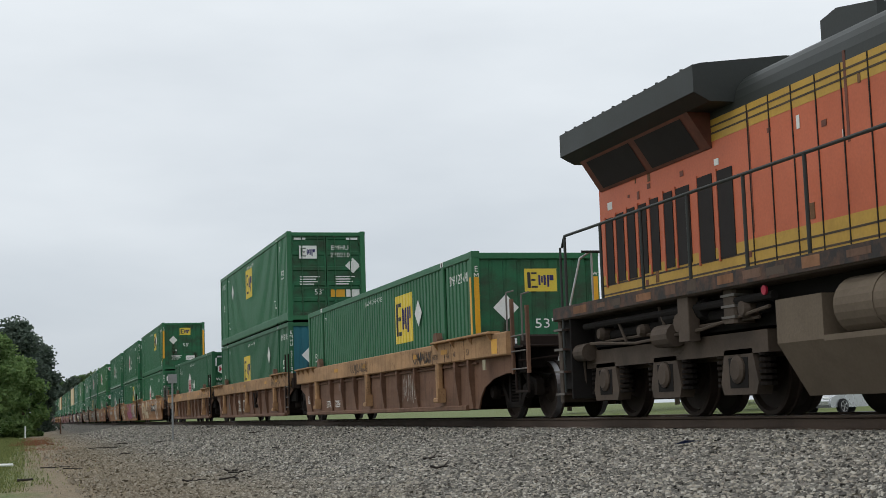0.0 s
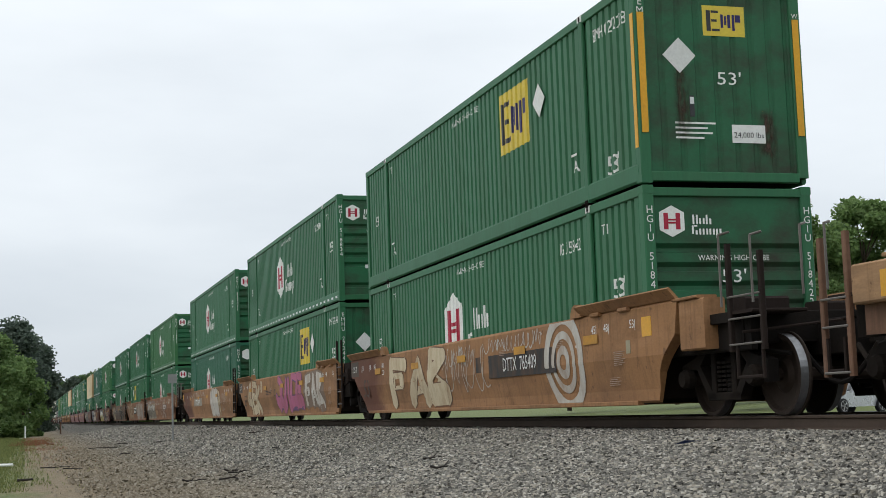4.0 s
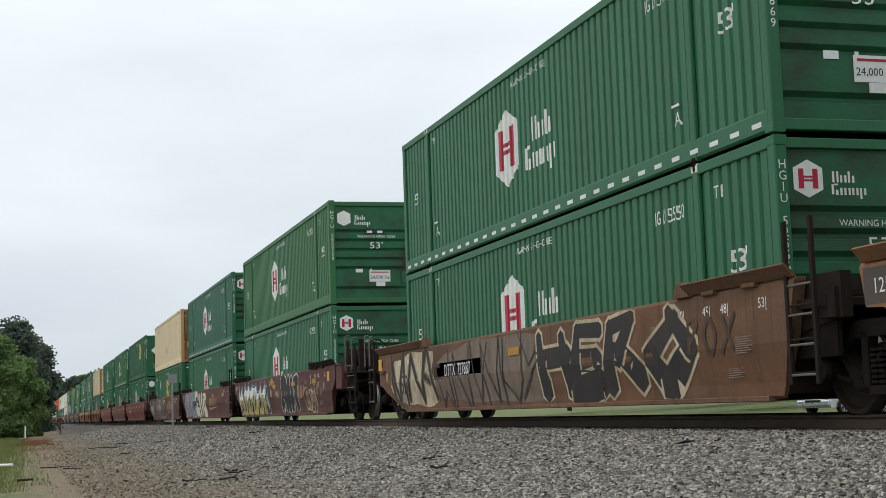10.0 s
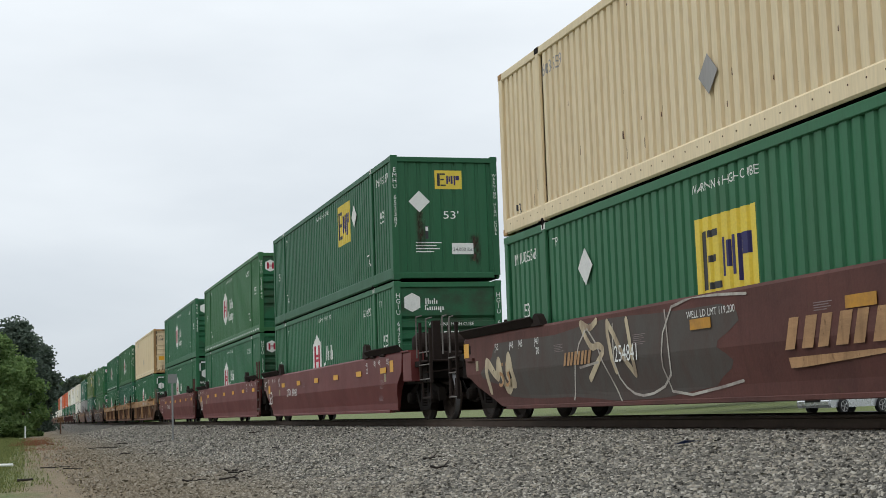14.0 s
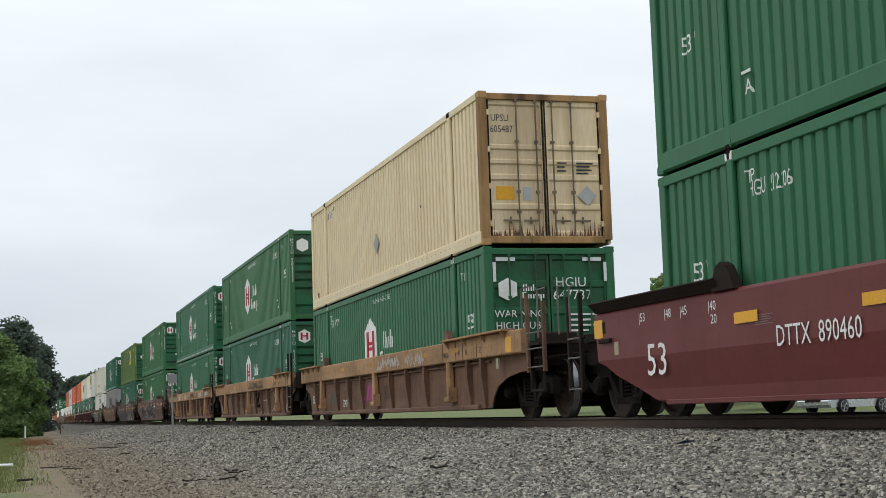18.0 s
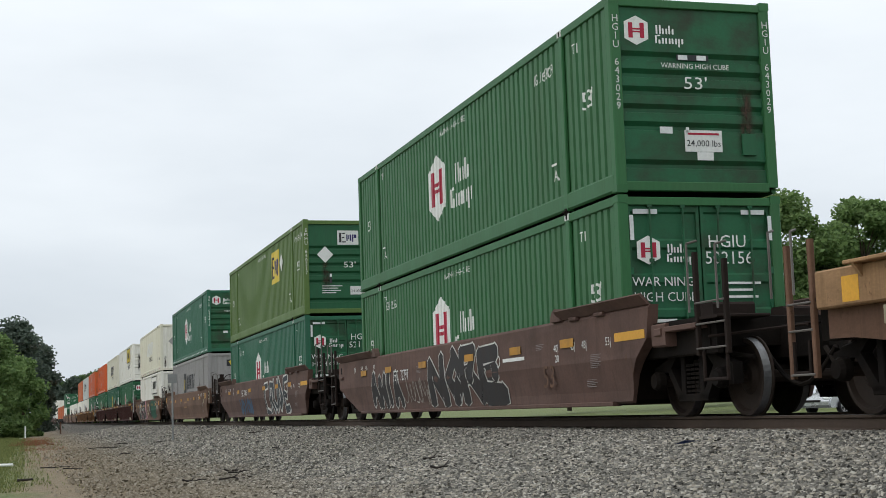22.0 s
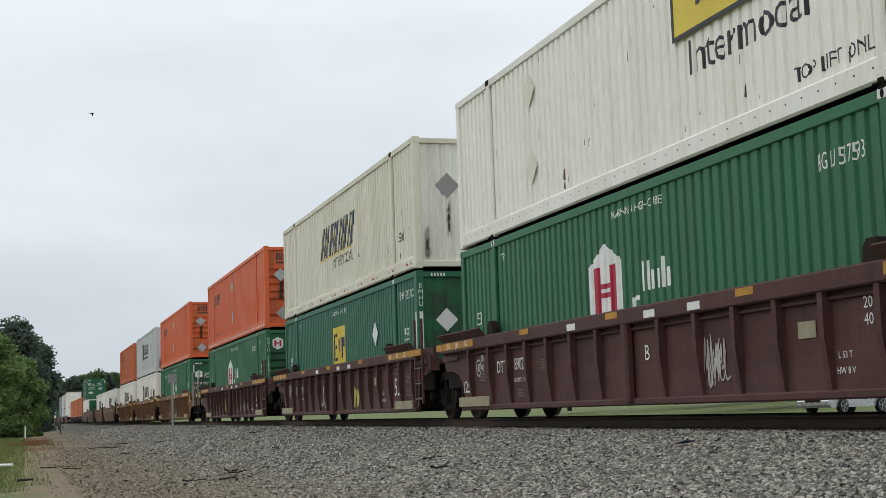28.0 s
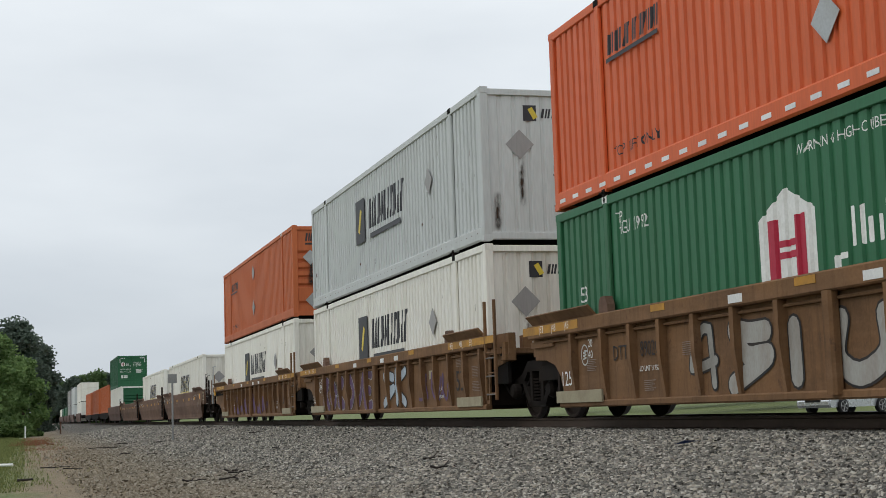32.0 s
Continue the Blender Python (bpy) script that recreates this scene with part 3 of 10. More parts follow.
def box_frame(ob, L, paintm, near):
    """Rails, posts, castings, roof and floor shared by all containers."""
    k = "%.1f" % L
    deep = 0.048 if paintm is CREAM else DEPTH
    grimy = RUSTY if paintm is CREAM else paintm
    for sx in (-1, 1):
        a, b = (-HALF, -HALF + 0.07) if sx < 0 else (HALF - 0.07, HALF)
        part("side_sheet", kept("sheet%s%d" % (k, sx), paintm, lambda: side_sheet(L, H, deep) if sx < 0 else mirrored(side_sheet(L, H, deep))), paintm, ob)
        part("top_rail", kept("trail%s%d" % (k, sx), paintm, lambda: Shape().bar(a, 0.1, H - 0.14, b, L - 0.1, H - 0.004, 0.012)), paintm, ob)
        part("bottom_rail", kept("brail%s%d" % (k, sx), paintm, lambda: Shape().bar(a - (0.003 if sx < 0 else 0), 0.1, 0.018, b + (0.003 if sx > 0 else 0), L - 0.1, 0.29, 0.03)), paintm, ob)
        for i, y in enumerate((0.0, L - 0.17)):
            part("corner_post", kept("post%s%d%d" % (k, sx, i), paintm if i else grimy, lambda: Shape().bar(-HALF if sx < 0 else HALF - 0.165, y, 0.1, -HALF + 0.165 if sx < 0 else HALF, y + 0.17, H - 0.1, 0.015)), paintm if i else grimy, ob)
            for z in (0.059, H - 0.059):
                if sx > 0 and (i or z < 1) or not near:
                    continue
                c = part("corner_casting", kept("casting", grimy, casting), grimy, ob)
                c.location = (sx * (HALF - 0.08), 0.085 if i == 0 else L - 0.085, z)
        if L > 13 and near and sx < 0:
            off = (L - 12.192) / 2
            for i, y in enumerate((off, L - off)):
                part("lift_post", kept("lpost%s%d%d" % (k, sx, i), paintm, lambda: Shape().bar((-HALF - 0.004) if sx < 0 else HALF - 0.06, y - 0.075, 0.1, -HALF + 0.06 if sx < 0 else HALF + 0.004, y + 0.075, H - 0.1, 0.015)), paintm, ob)
                m = DARK if paintm in (WHITE, OFFWHITE, CREAM, GREYBOX, ORANGE) else MARK
                part("casting_hole", kept("lhole%s%d" % (k, i), BLACKGAP, lambda: Shape().prism([(y + 0.032 * math.cos(q * 0.5236), H - 0.06 + 0.045 * math.sin(q * 0.5236)) for q in range(12)], 0, -HALF - 0.011, -HALF)), BLACKGAP, ob)
                for z in (0.06, H - 0.06):
                    part("lift_casting", kept("lcast%s%d%d%d" % (k, sx, i, z > 1), m if z > 1 else paintm, lambda: Shape().bar((-HALF - 0.008) if sx < 0 else HALF - 0.1, y - 0.085, z - 0.055, -HALF + 0.1 if sx < 0 else HALF + 0.008, y + 0.085, z + 0.06, 0.012)), m, ob)
    for i, y in enumerate((0.0, L - 0.12)):
        part("end_header", kept("hdr%s%d" % (k, i), paintm if i else grimy, lambda: Shape().bar(-1.14, y + 0.005, H - 0.15, 1.14, y + 0.115, H - 0.03)), paintm if i else grimy, ob)
        part("end_sill", kept("sil%s%d" % (k, i), paintm if i else grimy, lambda: Shape().bar(-1.14, y + 0.005, 0.03, 1.14, y + 0.115, 0.165)), paintm if i else grimy, ob)
    part("roof", kept("roof%s" % k, paintm, lambda: roof(L)), paintm, ob)
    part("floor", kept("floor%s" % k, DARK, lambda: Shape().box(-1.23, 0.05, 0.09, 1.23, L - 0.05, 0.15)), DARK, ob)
    part("rear_wall", kept("rear%s" % k, paintm, lambda: Shape().box(-1.14, L - 0.1, 0.15, 1.14, L - 0.06, H - 0.1)), paintm, ob)


def roof(L):
    s, n = Shape(), int(L / 0.6)
    p = (L - 0.3) / n
    line = []
    for i in range(n):
        y = 0.15 + i * p
        line += [(y, 0), (y + 0.3 * p, 0), (y + 0.4 * p, 0.018), (y + 0.9 * p, 0.018)]
    line.append((L - 0.15, 0))
    vs = []
    for y, d in line:
        vs += [(-1.24, y, H - 0.045 + d), (1.24, y, H - 0.045 + d)]
    return s.add(vs, [(2 * i, 2 * i + 1, 2 * i + 3, 2 * i + 2) for i in range(len(line) - 1)])


def hexagon(cx, cz, w, h, tip=0.22):
    return [(cx - w / 2, cz - h * (0.5 - tip)), (cx, cz - h / 2), (cx + w / 2, cz - h * (0.5 - tip)), (cx + w / 2, cz + h * (0.5 - tip)), (cx, cz + h / 2), (cx - w / 2, cz + h * (0.5 - tip))]


# stems of a word mark as (start, end, foot, head) in a unit cell: plain upright bars only
STEMS = {"tall pair": ((0.04, 0.34, 0.0, 1.0), (0.62, 0.92, 0.0, 1.0)), "low pair": ((0.04, 0.34, 0.0, 0.64), (0.62, 0.92, 0.0, 0.64)), "tall low": ((0.04, 0.34, 0.0, 1.0), (0.60, 0.92, 0.0, 0.62)),
         "low": ((0.10, 0.42, 0.0, 0.64),), "drop": ((0.04, 0.34, -0.34, 0.64), (0.60, 0.92, 0.02, 0.64)), "tall half": ((0.02, 0.34, 0.06, 0.96), (0.58, 0.92, 0.0, 0.46), (0.40, 0.90, 0.84, 1.0))}


def stems(kinds, x, z, cell, h):
    """Bars in the rhythm of a word mark that begins at x, z."""
    out = []
    for k in kinds:
        out += [(x + a * cell, z + lo * h, x + b * cell, z + hi * h) for a, b, lo, hi in STEMS[k]]
        x += cell * (0.62 if k == "low" else 1.08)
    return out


def mark_quads(rects, plane, at):
    """Plain solid bars with slightly clipped corners."""
    s = Shape()
    for a, b, c, d in rects:
        k = min(c - a, d - b) * 0.16
        s.flat([(a + k, b), (c - k, b), (c, b + k), (c, d - k), (c - k, d), (a + k, d), (a, d - k), (a, b + k)], plane, at)
    return s


def hex_logo(ob, plane, at, a, z, size, red=True, words=True, squash=1.0):
    """White hexagon with red bars and two rows of white marks beside it. a: along the wall, reading direction."""
    w = size * 0.86 * squash
    part("logo_hexagon", kept("hex%s%.2f%.2f%.2f" % (plane, a, z, size), MARK, lambda: Shape().flat(hexagon(a, z, w, size), plane, at).laid_on(plane, 0.003)), MARK, ob, "white hexagon emblem")
    if red:
        def bars():
            s = Shape()
            for p in (-0.24, 0.24):
                s.flat([(a + (p - 0.09) * w, z - 0.26 * size), (a + (p + 0.09) * w, z - 0.26 * size), (a + (p + 0.09) * w, z + 0.26 * size), (a + (p - 0.09) * w, z + 0.26 * size)], plane, at - 0.003)
            s.flat([(a - 0.17 * w, z - 0.075 * size), (a + 0.17 * w, z - 0.075 * size), (a + 0.17 * w, z - 0.02 * size), (a - 0.17 * w, z - 0.02 * size)], plane, at - 0.003)
            s.flat([(a - 0.17 * w, z + 0.02 * size), (a + 0.17 * w, z + 0.02 * size), (a + 0.17 * w, z + 0.075 * size), (a - 0.17 * w, z + 0.075 * size)], plane, at - 0.003)
            return s.laid_on(plane, 0.006)
        part("emblem_motif", kept("hexbar%s%.2f%.2f%.2f" % (plane, a, z, size), LOGO_RED, bars), LOGO_RED, ob, "red bars of the emblem")
    if words:
        def marks():
            r = stems(("tall pair", "low pair", "tall low"), a + size * (0.913 if plane == "s" else 0.70), z - size * 0.09, size * 0.215, size * 0.30)
            r += stems(("tall half", "low", "low pair", "low pair", "drop"), a + size * 0.67, z - size * 0.42, size * 0.215, size * 0.30)
            return mark_quads(r, plane, at).laid_on(plane, 0.003)
        part("word_mark", kept("hexmk%s%.2f%.2f%.2f" % (plane, a, z, size), MARK, marks), MARK, ob, "white word mark drawn as plain bars")


def square_logo(ob, plane, at, a, z, w, h, base=None, ink=None):
    base, ink = base or LOGO_YEL, ink or LOGO_NAVY
    part("logo_panel", kept("sq%s%.2f%.2f%.2f%s" % (plane, a, z, w, base.name), base, lambda: Shape().flat([(a - w / 2, z - h / 2), (a + w / 2, z - h / 2), (a + w / 2, z + h / 2), (a - w / 2, z + h / 2)], plane, at).laid_on(plane, 0.003)), base, ob, "coloured emblem panel")

    def cells(quads):
        s = Shape()
        for p, q, lo, hi in quads:
            s.flat([(a + p * w, z + lo * h), (a + q * w, z + lo * h), (a + q * w, z + hi * h), (a + p * w, z + hi * h)], plane, at - 0.003)
        return s.laid_on(plane, 0.006)

    def first():
        return cells(((-0.41, -0.31, -0.34, 0.34), (-0.29, -0.12, 0.26, 0.34), (-0.29, -0.16, -0.03, 0.05), (-0.29, -0.10, -0.34, -0.26)))

    def rest():
        return cells(((-0.07, -0.01, -0.22, 0.22), (0.015, 0.065, -0.12, 0.18), (0.09, 0.16, -0.22, 0.22), (0.20, 0.26, -0.30, 0.22), (0.275, 0.40, -0.02, 0.22)))

    part("logo_ink", kept("sqa%s%.2f%.2f%.2f" % (plane, a, z, w), MARKD, first), MARKD, ob)
    part("logo_ink", kept("sqb%s%.2f%.2f%.2f%s" % (plane, a, z, w, ink.name), ink, rest), ink, ob)


def word_blocks(ob, plane, at, a, z, w, h, n, material, slant=0.2, label="word mark drawn as plain slanted bars", lift=0.003):
    def build():
        s = Shape()
        x, i = a - w / 2, 0
        unit = w / (n * 4.4)
        while x < a + w / 2 - unit:
            bw, gap = unit * (1.35, 0.95, 1.1, 1.6, 0.8)[i % 5], unit * (0.75, 0.55, 1.15)[i % 3]
            s.flat([(x, z - h / 2), (x + bw, z - h / 2), (x + bw + slant * h, z + h / 2), (x + slant * h, z + h / 2)], plane, at)
            x, i = x + bw + gap, i + 1
        return s.laid_on(plane, lift) if at == SIDE else s

    part("word_mark", kept("wb%s%.2f%.2f%.2f%.2f%d" % (plane, a, z, w, h, n), material, build), material, ob, label)


SIDE = -HALF - 0.004   # plane of side markings and plates
ENDP = -0.006          # plane of end markings


def near_end(ob, end, paintm, ident, ink, scheme, end_paint=None):
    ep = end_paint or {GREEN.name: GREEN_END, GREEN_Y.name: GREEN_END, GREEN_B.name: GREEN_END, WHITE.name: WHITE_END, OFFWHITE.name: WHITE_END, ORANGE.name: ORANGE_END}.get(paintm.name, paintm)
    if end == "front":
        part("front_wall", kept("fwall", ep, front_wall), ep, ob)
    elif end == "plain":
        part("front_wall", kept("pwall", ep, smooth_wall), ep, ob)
    else:
        for sd in (-1, 1):
            old = scheme == "cream"
            leaf = part("door_leaf", kept("leaf%d" % sd, ep, lambda: door_leaf(sd, ((0.25, 0.68), (0.76, 1.24), (1.32, 1.54), (1.60, 1.82), (1.88, 2.66))) if old else door_leaf(sd)), ep, ob)
            for x in (0.165, 0.55) if old else (0.28, 0.80):
                part("lock_rod", kept("rod%.2f%d" % (x, sd), ROD if old else ep, lambda: lock_rod(x * sd, not old)), ROD if old else ep, leaf)
            if old:
                plate("gasket", "e", 0.052, sd * 1.105, 1.46, 0.035, 2.58, BLACKGAP, leaf, label="black door gasket")
                plate("gasket", "e", 0.052, sd * 0.028, 1.46, 0.030, 2.58, BLACKGAP, leaf, label="black door gasket")
                for x in (0.32, 0.72):
                    part("door_handle", kept("dh%.2f%d" % (x, sd), ROD, lambda: Shape().bar(sd * x - 0.15, 0.018, 0.44, sd * x + 0.15, 0.036, 0.475, 0.006).bar(sd * x - 0.02, 0.03, 0.40, sd * x + 0.02, 0.06, 0.53, 0.006)), ROD, leaf)
                rr = random.Random(int(ident[0][-3:]) + sd)
                runs = Shape()
                for k_ in range(46):
                    xx, hh, ww = sd * rr.uniform(0.06, 1.08), 0.30 * rr.random() ** 2 + 0.03, rr.uniform(0.004, 0.026)
                    runs.prism([(xx - ww, 0.168), (xx + ww, 0.168), (xx + ww * 0.5, 0.168 + hh * 0.5), (xx + rr.uniform(-0.01, 0.01), 0.168 + hh)], 1, 0.0525 - 0.0002 * k_, 0.0545)
                part("rust_runs", runs, RUN, leaf, "rust runs at the foot of the door", kind="stuff")
            for z in (0.4, 1.1, 1.8, 2.5):
                part("hinge", kept("hinge%.1f%d" % (z, sd), ep, lambda: Shape().box(sd * 1.14 - 0.05, 0.01, z - 0.05, sd * 1.14 + 0.05, 0.06, z + 0.05)), ep, leaf)
    wall = 0.046 if end != "door" else 0.05
    if scheme == "hex":
        if end == "front":
            hex_logo(ob, "e", wall - 0.003, -0.86, 2.40, 0.44, red=(ident[1] != "p"))
            lettering("WARNING HIGH CUBE", "e", wall - 0.003, 0.06, 1.89, 0.112, ink, ob, 0.95)
            lettering("53'", "e", wall - 0.003, 0.05, 1.63, 0.26, ink, ob, 1.3)
            plate("label_plate", "e", wall, 0.13, 0.78, 0.60, 0.32, LABEL, ob, label="white weight label plate")
            lettering("24,000 lbs", "e", wall - 0.010, 0.13, 0.74, 0.135, MARKD, ob)
            text_block("e", wall - 0.008, 0.13, 0.885, 0.50, 1, LOGO_RED, ob, 0.03)
            plate("label_plate", "e", wall, 0.15, 0.555, 0.26, 0.12, LABEL, ob)
            plate("vent_box", "e", wall - 0.001, 0.86, 0.74, 0.22, 0.32, GREEN2 if paintm is not GREEN2 else GREEN, ob, label="small green vent box", thick=0.03)
            if int(ident[0][-1]) % 3 == 0:
                soot_run(ob, wall - 0.005, 0.84, 1.10, 0.34, 1.2, RUSTRUN)
            if int(ident[0][-1]) % 2:
                plate("marker_tape", "e", wall - 0.001, 0.02, 2.02, 0.52, 0.085, MARKD, ob)
                plate("marker_tape", "e", wall - 0.006, -0.14, 2.02, 0.15, 0.07, REFLECT, ob)
                plate("marker_tape", "e", wall - 0.006, 0.16, 2.02, 0.15, 0.07, REFLECT, ob)
            plate("marker_tape", "e", wall, -0.46, 0.93, 0.20, 0.10, REFLECT, ob)
            plate("marker_tape", "e", wall, -0.12, 0.93, 0.05, 0.10, REFLECT, ob)
            for x in (-1.21, 1.21):
                lettering(ident[0], "e", ENDP, x, 2.55, 0.15, ink, ob, stacked=True)
        else:
            hex_logo(ob, "e", 0.030, -0.84, 2.10, 0.42, red=(ident[1] != "p"))
            a, b = (ident[0] + " ").split(" ", 1)
            lettering(a, "e", 0.045, 0.42, 2.22, 0.26, ink, ob)
            lettering(b.strip(), "e", 0.045, 0.44, 1.98, 0.26, ink, ob)
            lettering("WAR NING", "e", 0.045, -0.62, 1.64, 0.19, ink, ob)
            lettering("HIGH CUBE", "e", 0.045, -0.60, 1.42, 0.19, ink, ob)
            plate("label_plate", "e", 0.05, -0.72, 0.98, 0.56, 0.26, LABEL, ob)
            text_block("e", 0.048, 0.62, 1.62, 0.62, 4, MARK, ob, 0.035, 0.1)
            for x in (-0.86, 0.86):
                plate("marker_tape", "e", 0.05, x, 2.66, 0.38, 0.07, REFLECT, ob)
                plate("marker_tape", "e", ENDP + 0.003, x * 1.28, 2.42, 0.06, 0.36, REFLECT, ob)
    elif scheme == "sq":
        if end == "door":
            square_logo(ob, "e", 0.030, -0.60, 2.22, 0.58, 0.42, LABEL)
            a, b = (ident[0] + " ").split(" ", 1)
            lettering(a, "e", 0.045, 0.46, 2.36, 0.22, ink, ob)
            lettering(b.strip(), "e", 0.045, 0.46, 2.12, 0.22, ink, ob)
            plate("placard", "e", 0.045, 0.88, 1.78, 0.36, 0.36, LABEL, ob, turn=45)
            lettering("53'", "e", 0.045, -0.26, 0.92, 0.26, ink, ob)
            text_block("e", 0.048, -0.55, 1.42, 0.66, 4, MARK, ob, 0.035, 0.08)
            text_block("e", 0.048, 0.60, 1.42, 0.66, 4, MARK, ob, 0.035, 0.08)
            plate("label_plate", "e", 0.05, 0.36, 0.88, 0.46, 0.24, YTAPE, ob)
            plate("label_plate", "e", 0.05, 0.86, 0.88, 0.44, 0.24, LABEL, ob)
            for x in (-0.86, 0.86):
                plate("marker_tape", "e", 0.05, x, 2.66, 0.38, 0.07, REFLECT, ob)
        else:
            square_logo(ob, "e", wall - 0.003, 0.10, 2.34, 0.66, 0.44, LOGO_YEL if ident[1] not in ("w", "white") else LABEL)
            plate("placard", "e", wall, -0.62, 1.82, 0.36, 0.36, LABEL, ob, turn=45)
            lettering("53'", "e", wall - 0.003, 0.14, 1.50, 0.26, ink, ob, 1.3)
            plate("label_plate", "e", wall, 0.40, 0.72, 0.52, 0.26, LABEL, ob)
            lettering("24,000 lbs", "e", wall - 0.010, 0.40, 0.70, 0.115, MARKD, ob)
            text_block("e", wall - 0.001, -0.42, 0.86, 0.62, 4, MARK, ob, 0.026, 0.07)
            plate("marker_tape", "e", wall - 0.001, -0.46, 1.10, 0.07, 0.30, MARKD, ob)
            plate("marker_tape", "e", wall - 0.006, -0.46, 1.18, 0.06, 0.10, REFLECT, ob)
            soot_run(ob, wall - 0.005, -0.60, 1.15, 0.30, 1.1, RUSTRUN)
            soot_run(ob, wall - 0.005, 0.70, 0.70, 0.40, 0.8, RUSTRUN)
            lettering(ident[0], "e", ENDP, -1.21, 2.55, 0.15, ink, ob, stacked=True)
            lettering("WARNING HIGH CUBE", "e", ENDP, 1.21, 2.45, 0.10, ink, ob, stacked=True)
    elif scheme == "cream":
        a, b = (ident[0] + " ").split(" ", 1)
        lettering(a, "e", 0.078, -0.86, 2.40, 0.19, MARKD, ob, 0.8)
        lettering(b.strip(), "e", 0.078, -0.83, 2.19, 0.19, MARKD, ob, 0.8)
        plate("label_plate", "e", 0.084, -0.80, 0.98, 0.36, 0.25, YTAPE, ob, label="yellow sticker")
        plate("label_plate", "e", 0.084, -0.36, 0.97, 0.17, 0.25, GALV, ob, label="grey metal data plate")
        plate("placard", "e", 0.050, 0.83, 0.94, 0.27, 0.27, GALV, ob, turn=45, label="grey placard holder")
        text_block("e", 0.048, 0.34, 1.56, 0.20, 3, MARKD, ob, 0.03, 0.075)
        text_block("e", 0.048, 0.80, 1.56, 0.34, 4, MARKD, ob, 0.03, 0.065)
    elif scheme == "orange":
        word_blocks(ob, "e", wall - 0.003, 0.0, 2.52, 1.75, 0.26, 9, MARKD, 0.12)
        plate("stripe", "e", wall - 0.001, 0.0, 2.31, 1.75, 0.06, MARKD, ob, thick=0.003)
        for x, z in ((-0.72, 1.88), (-0.66, 0.52)):
            plate("placard", "e", wall, x, z, 0.34, 0.34, GALV, ob, turn=45, label="grey metal placard holder")
        plate("marker_tape", "e", wall, 0.0, 2.14, 0.56, 0.09, REFLECT, ob)
        plate("grille", "e", wall, 0.98, 0.50, 0.24, 0.34, GALV, ob)
        for x in (-0.70, 0.74):
            soot_run(ob, wall - 0.002, x, 1.42, 0.30 if x < 0 else 0.24, 1.15, SOOT)
    elif scheme in ("shield", "bar"):
        if scheme == "shield":
            plate("shield_emblem", "e", wall - 0.001, -0.30, 2.42, 0.26, 0.30, MARKD, ob, label="black and yellow shield emblem")
            plate("shield_emblem", "e", wall - 0.006, -0.24, 2.42, 0.10, 0.22, LOGO_YEL, ob, turn=30)
        word_blocks(ob, "e", wall - 0.003, 0.32, 2.42, 0.80, 0.18, 5, MARKD)
        plate("placard", "e", wall, -0.52, 1.82, 0.40, 0.40, LILAC, ob, turn=45, label="grey placard holder")
        lettering("53'" if scheme == "shield" else "53ft", "e", wall - 0.003, 0.30, 1.32, 0.32, MARKD, ob)
        lettering("24,000 lbs", "e", wall - 0.003, 0.40, 0.62, 0.14, MARKD, ob)
        soot_run(ob, wall - 0.004, -0.50, 1.20, 0.18, 1.2, RUSTRUN)
        soot_run(ob, wall - 0.004, -1.0, 0.55, 0.20, 0.8, RUSTRUN)
        soot_run(ob, wall - 0.004, 0.9, 0.45, 0.22, 0.6, RUSTRUN)
    elif scheme == "yel":
        plate("sign_panel", "e", wall - 0.001, 0.0, 2.56, 0.78, 0.24, LOGO_YEL, ob, label="yellow emblem sign")
        word_blocks(ob, "e", wall - 0.010, 0.0, 2.56, 0.62, 0.11, 7, MARKD)
        for x in (-0.78, 0.78):
            soot_run(ob, wall - 0.002, x, 1.42, 0.32, 1.55, SOOT)
        for x, z in ((0.05, 1.62), (0.35, 0.62), (0.72, 0.62)):
            plate("label_plate", "e", wall, x, z, 0.22, 0.14, LILAC, ob)


def soot_run(ob, at, x, z, w, h, material):
    """A run of dirt down an end wall."""
    part("stain", kept("run%.2f%.2f%.2f%.2f%.3f" % (x, z, w, h, at), material, lambda: Shape().flat([(x - w / 2, z - h / 2), (x + w / 2, z - h / 2), (x + w / 2, z + h / 2), (x - w / 2, z + h / 2)], "e", at)), material, ob, "soft run of dirt")


